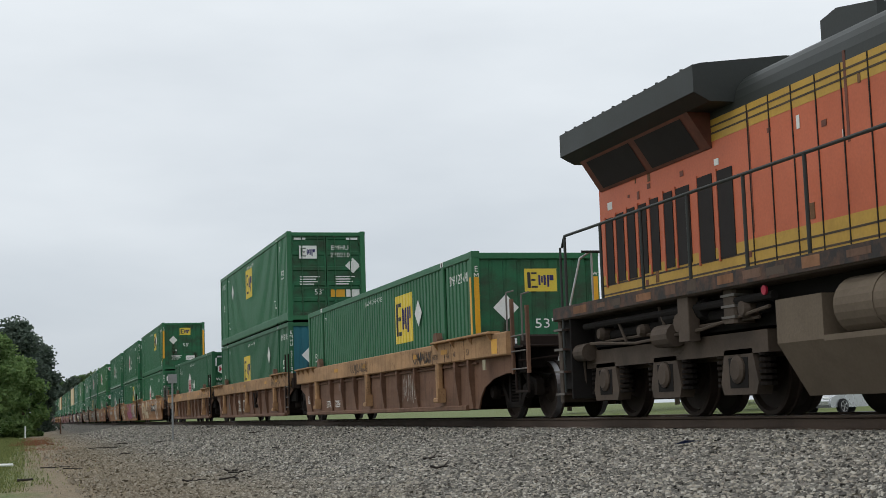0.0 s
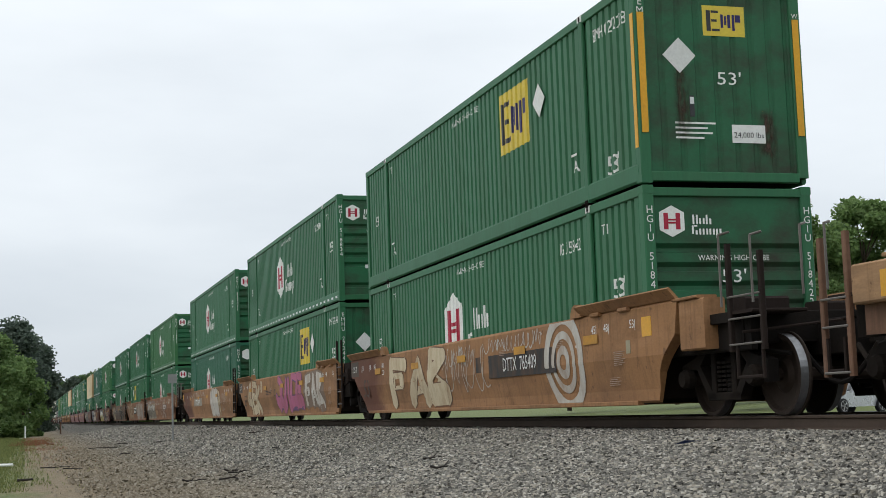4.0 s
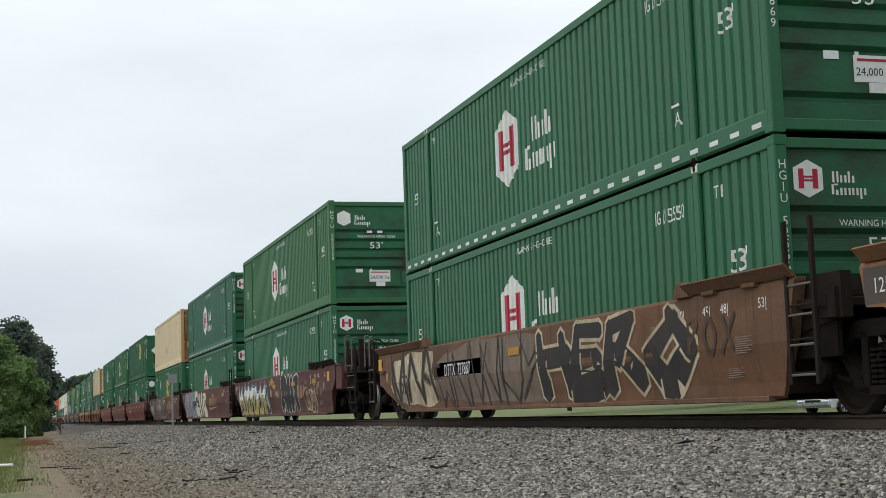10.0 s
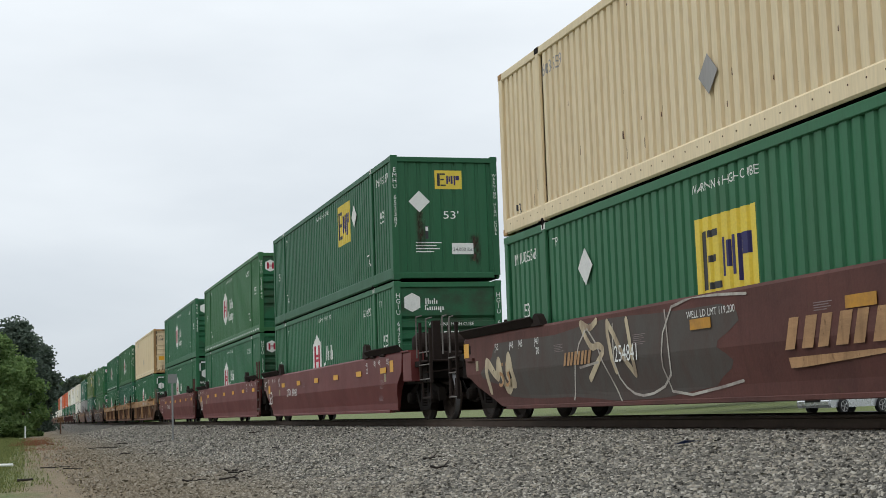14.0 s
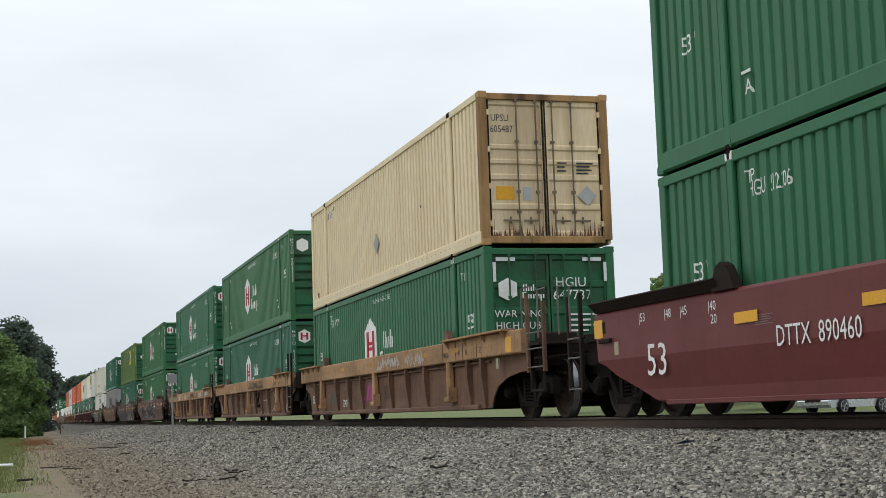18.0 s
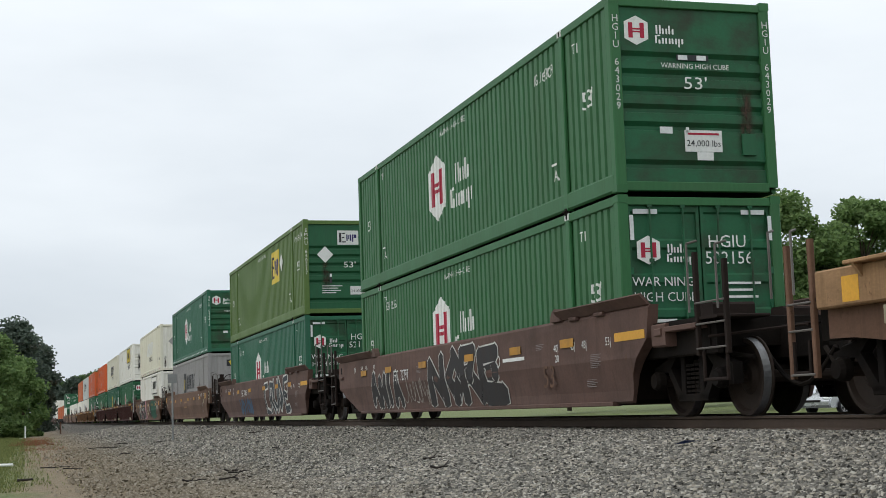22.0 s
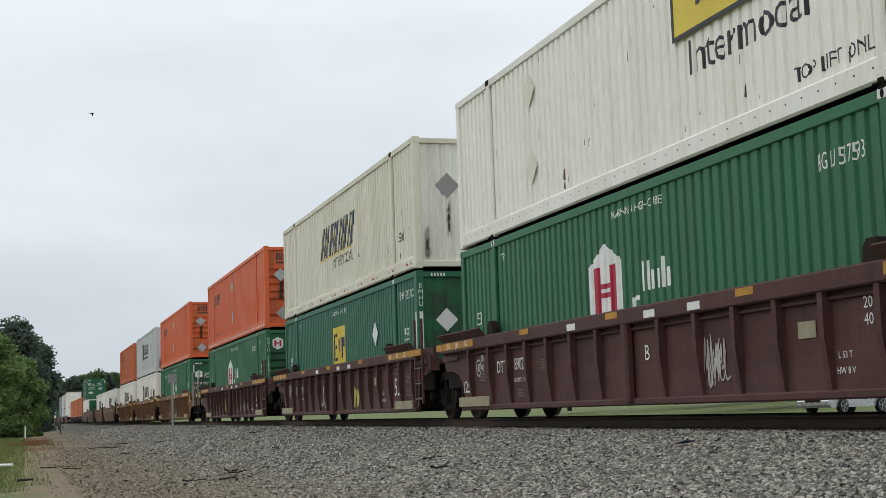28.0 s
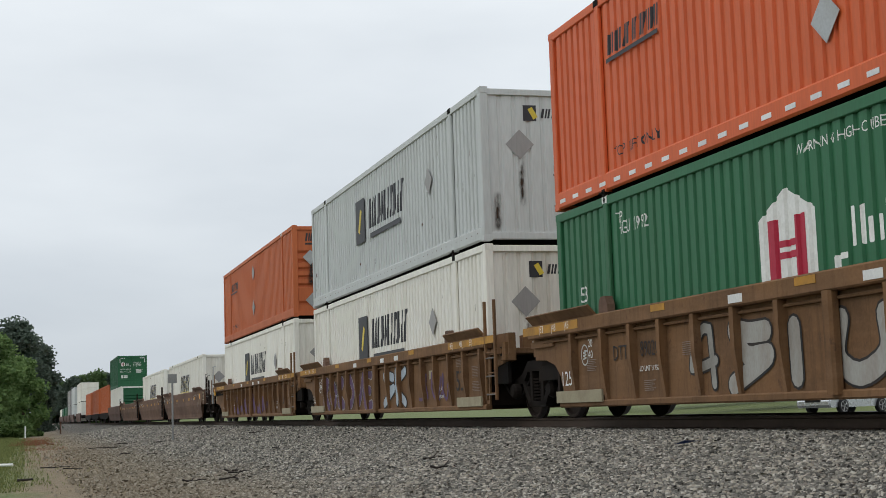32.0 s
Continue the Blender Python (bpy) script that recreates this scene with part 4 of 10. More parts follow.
def side_marks(ob, scheme, ident, ink, dashes, L, end):
    num = ident[0].split(" ")[-1]
    if scheme in ("hex", "sq"):
        low = ident[1] == "stripe"
        lettering("53'", "s", SIDE, 1.0, 1.56 if not low else 0.42, 0.40, ink, ob, 0.95)
        lettering("53'", "s", SIDE, L - 1.02, 1.53, 0.34, ink, ob, 0.9)
        for y, z in ((1.42, 2.46), (L - 2.42, 2.52)):
            lettering("TP", "s", SIDE, y, z, 0.22, ink, ob)
        for y in (2.42, L - 2.52):
            lettering("A", "s", SIDE, y, 0.64, 0.26, ink, ob)
            plate("text_bar", "s", SIDE + 0.004, y, 0.82, 0.22, 0.035, MARK, ob, thick=0.004)
        lettering("WARNING HIGH CUBE", "s", SIDE, 8.04, 2.58, 0.165, ink, ob)
    if scheme == "hex":
        lettering(ident[0], "s", SIDE, 13.3 if end == "door" else 2.85, 2.36, 0.27, ink, ob, 0.62)
        hex_logo(ob, "s", SIDE, -9.17, 1.53, 1.38, red=(ident[1] != "w"), squash=1.03)
    elif scheme == "sq":
        flip = end == "door"
        lettering(ident[0], "s", SIDE, L - 0.98 if flip else 0.98, 2.44, 0.27, ink, ob, 0.7)
        low_ = ident[1] == "white"
        square_logo(ob, "s", SIDE, {"268563": -8.05, "270210": -8.3}.get(num, -10.95) if flip else (-8.1 if low_ else (-9.05 if num == "271108" else -5.2)), 1.66 if low_ or num in ("268563", "271108") else 1.98, 1.56, 1.08)
        plate("placard", "s", SIDE + 0.004, 12.45 if flip else 3.86, 2.0 if not low_ else 1.75, 0.40, 0.40, LABEL, ob, turn=45)
    elif scheme == "cream":
        lettering(num, "s", SIDE, L - 2.6, 2.45, 0.30, LILAC, ob)
        plate("placard", "s", SIDE + 0.004, 8.2, 1.02, 0.36, 0.36, LILAC, ob, turn=45, label="grey placard holder")
        lettering("53'", "s", SIDE, L - 0.8, 0.35, 0.30, MARKD, ob)
    elif scheme == "orange":
        word_blocks(ob, "s", SIDE, -13.0, 2.12, 1.75, 0.30, 9, MARKD, 0.12)
        plate("stripe", "s", SIDE + 0.003, 13.0, 1.88, 1.75, 0.06, MARKD, ob, thick=0.004)
        for z in (2.2, 0.92):
            plate("placard", "s", SIDE + 0.004, 8.08, z, 0.40, 0.40, GALV, ob, turn=45, label="grey metal placard holder")
        lettering("TOP LIFT ONLY", "s", SIDE, L - 3.1, 0.52, 0.22, MARKD, ob)
    elif scheme == "shield":
        plate("shield_emblem", "s", SIDE + 0.003, 9.9, 1.70, 0.95, 1.10, MARKD, ob, label="black and yellow shield emblem")
        plate("shield_emblem", "s", SIDE - 0.002, 9.90, 1.70, 0.16, 0.60, LOGO_YEL, ob, turn=25)
        word_blocks(ob, "s", SIDE, -7.45, 1.78, 3.4, 0.72, 5, MARKD)
        plate("text_bar", "s", SIDE + 0.003, 7.4, 1.22, 2.9, 0.12, MARKD, ob, thick=0.004)
        for z in (2.2,):
            plate("placard", "s", SIDE + 0.004, 3.6, z - 0.5, 0.40, 0.40, LILAC, ob, turn=45)
    elif scheme == "bar":
        if ident[1] != "w":
            word_blocks(ob, "s", SIDE, -8.28, 1.64, 4.2, 0.85, 5, LOGO_YEL, 0.55)
        word_blocks(ob, "s", SIDE, -8.20, 1.70, 4.2, 0.85, 5, LOGO_SLATE if ident[1] != "w" else MARK, 0.55, lift=0.006)
        lettering("INTERMODAL", "s", SIDE, 7.4, 1.00, 0.40, MARKD, ob)
        lettering("53ft", "s", SIDE, 1.25, 0.82, 0.30, MARKD, ob)
        lettering("A", "s", SIDE, 2.5, 0.66, 0.24, MARKD, ob)
    elif scheme == "yel":
        base = LOGO_YEL if ident[1] != "w" else WHITE
        plate("sign_panel", "s", SIDE + 0.003, 4.66, 2.14, 3.7, 1.12, base, ob, label="framed emblem sign")
        c = 4.66
        for (aa, zz, w_, h_) in ((c, 2.68, 3.7, 0.06), (c, 1.60, 3.7, 0.06), (c - 1.82, 2.14, 0.06, 1.1), (c + 1.82, 2.14, 0.06, 1.1)):
            plate("sign_border", "s", SIDE - 0.004, aa, zz, w_, h_, MARKD, ob)
        word_blocks(ob, "s", SIDE - 0.008, -c, 2.14, 2.3, 0.50, 6, MARKD, 0.1)
        lettering("Intermodal", "s", SIDE, c + 0.05, 1.26, 0.66, LOGO_GRN if ident[1] == "w" else MARKD, ob)
        lettering("TOP LIFT ONLY", "s", SIDE, 2.8, 0.45, 0.24, MARKD, ob)
        for z in (2.2, 0.9):
            plate("placard", "s", SIDE + 0.004, 12.0, z, 0.40, 0.40, OFFWHITE, ob, turn=45)
    if dashes:
        n = 30
        for i in range(n):
            y = 0.35 + i * (L - 0.7) / (n - 1)
            if dashes == "few":
                if i % 3 < 2:
                    plate("reflector", "s", SIDE, 0.0, 0.14, 0.15, 0.05, LOGO_RED if i % 2 else GALV, ob, thick=0.005).location.y = y - 0.16 * (i % 3)
                continue
            plate("reflector", "s", SIDE, 0.0, 0.13, 0.22, 0.06, REFLECT, ob, thick=0.005).location.y = y
    if ident[1] == "white":
        plate("white_tape", "s", SIDE, 0.09, 1.2, 0.08, 1.6, LABEL, ob, label="white reflective tape")
        plate("white_tape", "e", ENDP, -1.21, 1.3, 0.08, 1.4, LABEL, ob, label="white reflective tape")
        for i in range(5):
            plate("hazard_bar", "e", ENDP, -0.95 + i * 0.07, 2.80, 0.035, 0.07, MARK, ob)
    if "stripe" in ident[1]:
        plate("yellow_tape", "s", SIDE, 0.09, 1.45, 0.10, 1.9, YTAPE, ob, label="yellow hazard tape")
        for x in (-1.21, 1.21):
            plate("yellow_tape", "e", ENDP, x, 1.55, 0.10, 1.7, YTAPE, ob, label="yellow hazard tape")


def scuffs(ob, u):
    """Small dark knocks and rust runs on a pale side wall."""
    r = random.Random(int(u * 10))
    s = Shape()
    for _ in range(34):
        y, z = r.uniform(0.4, L53 - 0.4), r.choice((r.uniform(0.3, 0.9), r.uniform(0.4, 2.6)))
        w, h = r.uniform(0.008, 0.03), r.uniform(0.04, 0.22)
        s.flat([(-y - w / 2, z), (-y + w / 2, z - h * 0.1), (-y + w * 0.3, z + h), (-y - w * 0.3, z + h * 0.8)], "s", SIDE)
    part("scuffs", draped(s, 0.002), W_BROWN, ob, "dark scuffs and rust runs", kind="stuff")
    t = Shape()
    for i in range(46):
        y = 0.4 + i * (L53 - 0.8) / 45
        t.rod((SIDE + 0.004, y, 0.175), (SIDE - 0.004, y, 0.175), 0.012, 6)
    part("rivets", t, W_BROWN, ob, "dark rivet row along the bottom rail", kind="stuff")


def container(label, scheme, paintm, end, ident, u, level, dashes=None, L=L53, end_paint=None, near=True):
    """ident: the painted number and a mode word. level 0 sits in the well, 1 on top of another."""
    ob = thing("shipping_container", label, "shipping container", "containers on the train")
    box_frame(ob, L, paintm, near)
    if level == 1:
        for y in ((L - 12.192) / 2, (L + 12.192) / 2):
            part("connector", kept("ibc%.1f" % y, DARK, lambda: Shape().bar(-HALF - 0.02, y - 0.05, -0.06, -HALF + 0.12, y + 0.05, 0.05, 0.01).bar(-HALF - 0.05, y - 0.02, -0.02, -HALF - 0.01, y + 0.10, 0.01)), DARK, ob, "dark stacking connector")
    ink = MARK if scheme in ("hex", "sq") else MARKD
    near_end(ob, end, paintm, ident, ink, scheme, end_paint)
    side_marks(ob, scheme, ident, ink, dashes, L, end)
    if paintm in (WHITE, OFFWHITE, CREAM, GREYBOX):
        scuffs(ob, u)
    MOVING.append((ob, XC, u, (0.273 if level == 0 else 3.199) + (0.0 if u < 490 else 0.045 + 0.02 * level)))
    return ob


MOVING = []


# ---- well cars ----
def wheelset():
    s = Shape()
    for sx in (-1, 1):
        c = sx * 0.775
        s.lathe([(c - sx * 0.10, 0.0), (c - sx * 0.10, 0.42), (c - sx * 0.07, 0.508), (c - sx * 0.045, 0.508), (c - sx * 0.035, 0.484), (c + sx * 0.065, 0.478), (c + sx * 0.07, 0.43), (c + sx * 0.02, 0.40), (c + sx * 0.0, 0.22), (c + sx * 0.05, 0.16), (c + sx * 0.07, 0.0)], 40)
    s.rod((-1.1, 0, 0), (1.1, 0, 0), 0.08, 10)
    return s


def polished(me):
    """Bright running bands on the two treads of a wheelset mesh."""
    if len(me.materials) == 1:
        me.materials.append(TREAD)
        for i in range(2):
            for k in range(40):
                me.polygons[i * 400 + k * 10 + 4].material_index = 1
    return me


def side_frame(sx):
    """Cast truck side frame: arched top chord, pedestals, bolster opening."""
    s = Shape()
    x0, x1 = (-1.12, -0.98) if sx < 0 else (0.98, 1.12)
    top = [(-1.12, 0.40), (-1.12, 0.66), (-0.72, 0.76), (-0.40, 0.98), (0.40, 0.98), (0.72, 0.76), (1.12, 0.66), (1.12, 0.40), (0.98, 0.40), (0.94, 0.60), (0.66, 0.60), (0.42, 0.80), (-0.42, 0.80), (-0.66, 0.60), (-0.94, 0.60), (-0.98, 0.40)]
    quads = [(0, 1, 14, 15), (1, 2, 13, 14), (2, 3, 12, 13), (3, 4, 11, 12), (4, 5, 10, 11), (5, 6, 9, 10), (6, 7, 8, 9)]
    for q in quads:
        s.prism([top[i] for i in q], 0, x0, x1)
    for d in (-1, 1):
        s.prism([(d * 0.72, 0.62), (d * 0.62, 0.66), (d * 0.26, 0.26), (d * 0.40, 0.22)], 0, x0, x1)
        s.bar(x0, min(d * 0.20, d * 0.32), 0.22, x1, max(d * 0.20, d * 0.32), 0.86)
    s.bar(x0, -0.42, 0.20, x1, 0.42, 0.30)
    return s


def springs(sx):
    s = Shape()
    x = sx * 1.06
    for y in (-0.13, 0.0, 0.13):
        for i in range(7):
            z = 0.32 + i * 0.055
            s.rod((x, y, z), (x, y, z + 0.032), 0.065, 8)
    return s


def bearing(sx, y):
    return Shape().lathe([(0, 0.0), (0, 0.10), (0.05, 0.13), (0.14, 0.13), (0.16, 0.10), (0.16, 0)], 14, sx * 1.09 if sx > 0 else -1.25, y, 0.484)


SPINNERS = []


def truck(car, y):
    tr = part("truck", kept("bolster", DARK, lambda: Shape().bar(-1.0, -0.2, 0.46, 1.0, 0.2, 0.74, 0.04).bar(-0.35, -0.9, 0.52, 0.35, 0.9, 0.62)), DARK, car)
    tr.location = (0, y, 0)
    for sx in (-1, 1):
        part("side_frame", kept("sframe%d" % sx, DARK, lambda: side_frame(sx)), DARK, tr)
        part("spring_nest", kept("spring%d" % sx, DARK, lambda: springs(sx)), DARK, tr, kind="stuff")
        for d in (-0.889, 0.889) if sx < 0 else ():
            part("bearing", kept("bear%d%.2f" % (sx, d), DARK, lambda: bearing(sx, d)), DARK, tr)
    for d in (-0.889, 0.889):
        w = part("wheelset", polished(kept("wheelset", WHEEL, wheelset)), WHEEL, tr)
        w.location = (0, d, 0.484)
        SPINNERS.append((w, d, car, y))
    for d in (-1, 1):
        part("brake_beam", kept("brake%d" % d, DARK, lambda: Shape().bar(-0.7, d * 0.36 - 0.05, 0.36, 0.7, d * 0.36 + 0.05, 0.46)), DARK, tr)
    return tr


OUT = 1.49


# how far a side reaches beyond the box at each height, at a shared truck and at a coupler end
REACH = {"fore": ((0.20, 0.05), (0.38, 0.14), (0.82, 0.38), (1.46, 0.58), (1.50, 0.58)),
         "joint": ((0.20, 0.05), (0.38, 0.18), (0.82, 0.66), (0.86, 0.72), (1.04, 0.98), (1.06, 1.28), (1.46, 1.36), (1.50, 1.36)),
         "coupler": ((0.20, 0.40), (0.60, 0.58), (0.74, 0.72), (0.80, 0.80), (1.05, 1.16), (1.50, 1.27)),
         "tail": ((0.20, 0.05), (0.38, 0.62), (0.62, 1.40), (0.74, 1.62), (0.80, 1.86), (1.50, 1.95))}


def reach(kind_, z):
    zs, es = zip(*REACH[kind_])
    return float(np.interp(z, zs, es))


def plate_side(sx, en="joint", ef="joint"):
    """Smooth folded side plate of a well with sloped ends."""
    rows = [(OUT - 0.15, 0.20), (OUT - 0.10, 0.23), (OUT - 0.09, 0.38), (OUT - 0.045, 0.60), (OUT - 0.024, 0.70), (OUT - 0.016, 0.74), (OUT - 0.004, 0.80), (OUT, 0.82), (OUT, 0.86), (OUT, 1.04), (OUT, 1.06), (OUT, 1.46), (OUT - 0.03, 1.50), (OUT - 0.15, 1.50)]
    rows = [(x, z, -reach("fore" if en == "joint" else en, z), L53 + reach("tail" if ef == "coupler" else ef, z)) for x, z in rows]
    s, vs = Shape(), []
    for x, z, a, b in rows:
        for k in range(13):
            vs.append((sx * x, a + (b - a) * k / 12, z))
    fs = [(r * 13 + k, r * 13 + k + 1, (r + 1) * 13 + k + 1, (r + 1) * 13 + k) for r in range(len(rows) - 1) for k in range(12)]
    s.add(vs, fs)
    inner = [(sx * (OUT - 0.15), a, z) for x, z, a, b in rows] + [(sx * (OUT - 0.15), b, z) for x, z, a, b in rows]
    n = len(rows)
    s.add(inner, [(i, n + i, n + i + 1, i + 1) for i in range(n - 1)])
    for e in (0, 1):
        va = [(sx * x, (a, b)[e], z) for x, z, a, b in rows] + [(sx * (OUT - 0.15), (a, b)[e], z) for x, z, a, b in rows]
        s.add(va, [(i, i + 1, n + i + 1, n + i) for i in range(n - 1)])
    return s


def flap(sx, y0, y1):
    """Outward-leaning container guide above the side at a well's end."""
    pts = [(sx * (OUT - 0.05), 1.50), (sx * (OUT + 0.005), 1.50), (sx * (OUT + 0.12), 1.63), (sx * (OUT + 0.09), 1.65)]
    s = Shape()
    vs = [(x, y0, z) for x, z in pts] + [(x, y1, z) for x, z in pts]
    s.add(vs, [(0, 1, 2, 3), (4, 7, 6, 5), (0, 4, 5, 1), (1, 5, 6, 2), (2, 6, 7, 3), (3, 7, 4, 0)])
    return s


def rib(sx, top=1.10):
    """Outside stake between the chords, standing out at the top and running in at the foot."""
    s = Shape()
    vs = []
    for y, y2 in ((-0.05, -0.035), (0.05, 0.035)):
        vs += [(sx * (OUT - 0.14), y2, 0.22), (sx * (OUT - 0.07), y2, 0.22), (sx * (OUT + 0.005), y, 0.80), (sx * (OUT + 0.005), y, top), (sx * (OUT - 0.14), y, top)]
    n = 5
    fs = [tuple(range(n)), tuple(range(2 * n - 1, n - 1, -1))] + [(i, (i + 1) % n, n + (i + 1) % n, n + i) for i in range(n)]
    return s.add(vs, fs)


def post_pad(sx, y, arched, top):
    """Broad stake under a lifting point; on the older wells it ends in a stepped foot."""
    a, b = sorted((sx * (OUT - 0.1), sx * (OUT + 0.03)))
    s = Shape().bar(a, y - 0.09, 0.22 if arched else 0.42, b, y + 0.09, top + 0.01, 0.03)
    if not arched:
        c, d = sorted((sx * (OUT - 0.1), sx * (OUT + 0.07)))
        s.bar(c, y - 0.20, 0.34, d, y + 0.12, 0.44, 0.02).prism([(y - 0.20, 0.44), (y - 0.12, 0.44), (y - 0.12, 0.58), (y - 0.20, 0.62)], 0, c, d)
    return s


def vee_bracket(car, y):
    """Dark hanging V bracket under the top chord."""
    s = Shape()
    for d in (-0.42, 0.42):
        s.rod((-(OUT - 0.04), y + d, 1.02), (-(OUT - 0.02), y, 0.62), 0.035, 6)
    s.bar(-(OUT + 0.01), y - 0.16, 0.50, -(OUT - 0.09), y + 0.12, 0.62, 0.02)
    part("vee_bracket", s, W_SOOT, car, "dark hanging V bracket")


def far_ribs(ys, top):
    s = Shape()
    for y in ys:
        t = rib(1, top)
        s.add([(p[0], p[1] + y, p[2]) for p in t.v], t.f)
    return s


ARCH = ((0.24, -0.27), (0.44, -0.24), (0.66, -0.14), (0.84, 0.08), (0.93, 0.45), (0.95, 0.95))
UPRIGHT = ((0.24, 0.22), (0.40, 0.24), (0.95, 0.34))
SLOPE = ((0.24, 0.0), (0.78, 0.30), (0.95, 0.95))
CNEAR = ((0.20, 0.36), (0.40, 0.46), (0.58, 0.66), (0.72, 1.05), (0.77, 1.35), (0.78, 1.80))
CARCH = ((0.20, 0.42), (0.40, 0.55), (0.58, 0.80), (0.72, 1.33), (0.79, 2.0), (0.80, 2.45))


def web(sx, arched, en="joint", ef="joint"):
    """Recessed web of a ribbed well: sloping away over the trucks, or cut out in a wheel arch."""
    top = 1.30 if arched else 1.10
    sides = []
    for k, e in enumerate((en, ef)):
        sides.append((CNEAR if arched and k == 0 else CARCH) if e == "coupler" else ((ARCH if k else UPRIGHT) if arched else SLOPE))
    near = [(-o, z) for z, o in sides[0]]
    far = [(L53 + o, z) for z, o in sides[1]]
    pts = [(near[-1][0], top)] + near[::-1] + far + [(far[-1][0], top)]
    s = Shape().prism(pts, 0, sx * (OUT - 0.14), sx * (OUT - 0.11))
    return s


def ledge(sx, y0, y1):
    """Narrow ledge with triangular brackets under it at a well's end."""
    s = Shape().bar(min(sx * (OUT - 0.10), sx * (OUT + 0.13)), y0, 1.50, max(sx * (OUT - 0.10), sx * (OUT + 0.13)), y1, 1.54, 0.008)
    n = 4
    for i in range(n):
        y = y0 + 0.15 + i * (y1 - y0 - 0.3) / (n - 1)
        vs = []
        for e in (y - 0.025, y + 0.025):
            vs += [(sx * (OUT + 0.02), e, 1.50), (sx * (OUT + 0.12), e, 1.50), (sx * (OUT + 0.02), e, 1.36)]
        s.add(vs, [(0, 1, 2), (5, 4, 3), (0, 3, 4, 1), (1, 4, 5, 2), (2, 5, 3, 0)])
    return s


def saddle(sx, y):
    """Small triangular container guide on the top chord."""
    x = sx * (OUT - 0.10)
    return Shape().prism([(y - 0.17, 1.5), (y + 0.17, 1.5), (y + 0.15, 1.66), (y + 0.08, 1.74), (y - 0.08, 1.74), (y - 0.15, 1.62)], 0, x - 0.06, x + 0.06)


def horn(sx, y, tall=1.0):
    """Blunt rounded container guide at the inner end of a flap."""
    x = sx * (OUT - 0.02)
    pts = [(y - 0.22, 1.49), (y + 0.22, 1.49), (y + 0.19, 1.58), (y + 0.12, 1.66), (y + 0.02, 1.69), (y - 0.08, 1.66), (y - 0.16, 1.58)]
    return Shape().prism([(y + (a - y) * (1.0 + 0.4 * (tall - 1.0)), 1.49 + (b - 1.49) * tall) for a, b in pts], 0, x - 0.06, x + 0.06)


def end_bulkhead(y):
    s = Shape().box(-1.34, y - 0.04, 0.25, 1.34, y + 0.04, 1.18)
    s.bar(-1.34, y - 0.08, 1.16, 1.34, y + 0.08, 1.28)
    return s


def ladder(x, y, z0, z1, w=0.42):
    s = Shape()
    for d in (-w / 2, w / 2):
        s.bar(x - 0.025, y + d - 0.03, z0, x + 0.025, y + d + 0.03, z1, 0.008)
    z = z0 + 0.12
    while z < min(z1, 1.5):
        s.rod((x, y - w / 2, z), (x, y + w / 2, z), 0.012, 6)
        z += 0.36
    return s


def rungs(x, y, w):
    s = Shape()
    for z in (0.44, 0.76, 1.08, 1.40):
        s.rod((x, y - w / 2 - 0.02, z), (x, y + w / 2 + 0.02, z), 0.014, 6)
    return s


def hose(x, y, d):
    """A drooping brake hose between two cars."""
    s, p = Shape(), []
    for i in range(9):
        t = i / 8
        p.append((x + 0.1 * t, y + d * (0.2 + 1.4 * t), 0.78 - 0.42 * math.sin(math.pi * t)))
    return s.tube(p, 0.03)


def hand_wheel(x, y, z):
    s, n, r = Shape(), 16, 0.28
    ring = [(x + r * math.cos(2 * math.pi * i / n), y, z + r * math.sin(2 * math.pi * i / n)) for i in range(n)]
    s.tube(ring + ring[:1], 0.018)
    for i in range(0, n, 4):
        s.rod((x, y, z), ring[i], 0.014, 6)
    return s.rod((x, y + 0.05, z), (x, y + 0.3, z), 0.03, 8).bar(x - 0.12, y + 0.1, 1.2, x + 0.12, y + 0.28, z, 0.02)


def letters_of(seed, n):
    """Looping stroke skeletons for invented spray tags that spell nothing."""
    r = random.Random(seed)
    out = []
    for _ in range(n):
        k, f, ph, lean = 9, r.uniform(0.9, 1.9), r.uniform(0, 6.28), r.uniform(-0.2, 0.3)
        p, loop = [], r.random() < 0.5
        for i in range(k):
            t = i / (k - 1)
            if loop:
                y = 0.5 + 0.46 * math.sin(6.283 * f * t + ph) * r.uniform(0.6, 1.05)
                x = t * 0.95 + r.uniform(0.12, 0.26) * math.cos(6.283 * f * t + ph) + lean * (y - 0.5)
            else:
                y = (r.uniform(0.65, 1.0) if i % 2 else r.uniform(0.0, 0.4)) if i < 5 else r.uniform(0.2, 0.8)
                x = min(t * 1.6, 1.9 - t) + r.uniform(-0.12, 0.12) + lean * (y - 0.5)
            p.append((x, max(0.0, min(1.0, y))))
        out.append(p)
    return out


FONT = {"N": ["0001 0110 1011"], "E": ["1101 0100 0010", "0585"], "V": ["0150 5011"], "T": ["0111", "5150"], "J": ["1112 1250 5002", "4111"], "U": ["0103 0350 5013 1311"],
        "P": ["0001 0181 8105"], "X": ["0110", "1100"], "I": ["5150"], "C": ["1101 0100 0010"], "F": ["1101 0100", "0575"], "A": ["0051 5110", "2474"], "B": ["0001 0181 8105 0590 9000"], "4": ["8151 5104 0414", "8180"],
        "H": ["0100", "1110", "0515"], "M": ["0001 0150 5011 1110"], "W": ["0120 2053 5380 8011"], "K": ["0100", "1105 0510"], "O": ["5105 0550 5015 1551"], "R": ["0001 0181 8145 4505", "4510"], "L": ["0100 0010"], "D": ["0001 0195 9500"], "S": ["1151 0155 5595 1500"]}


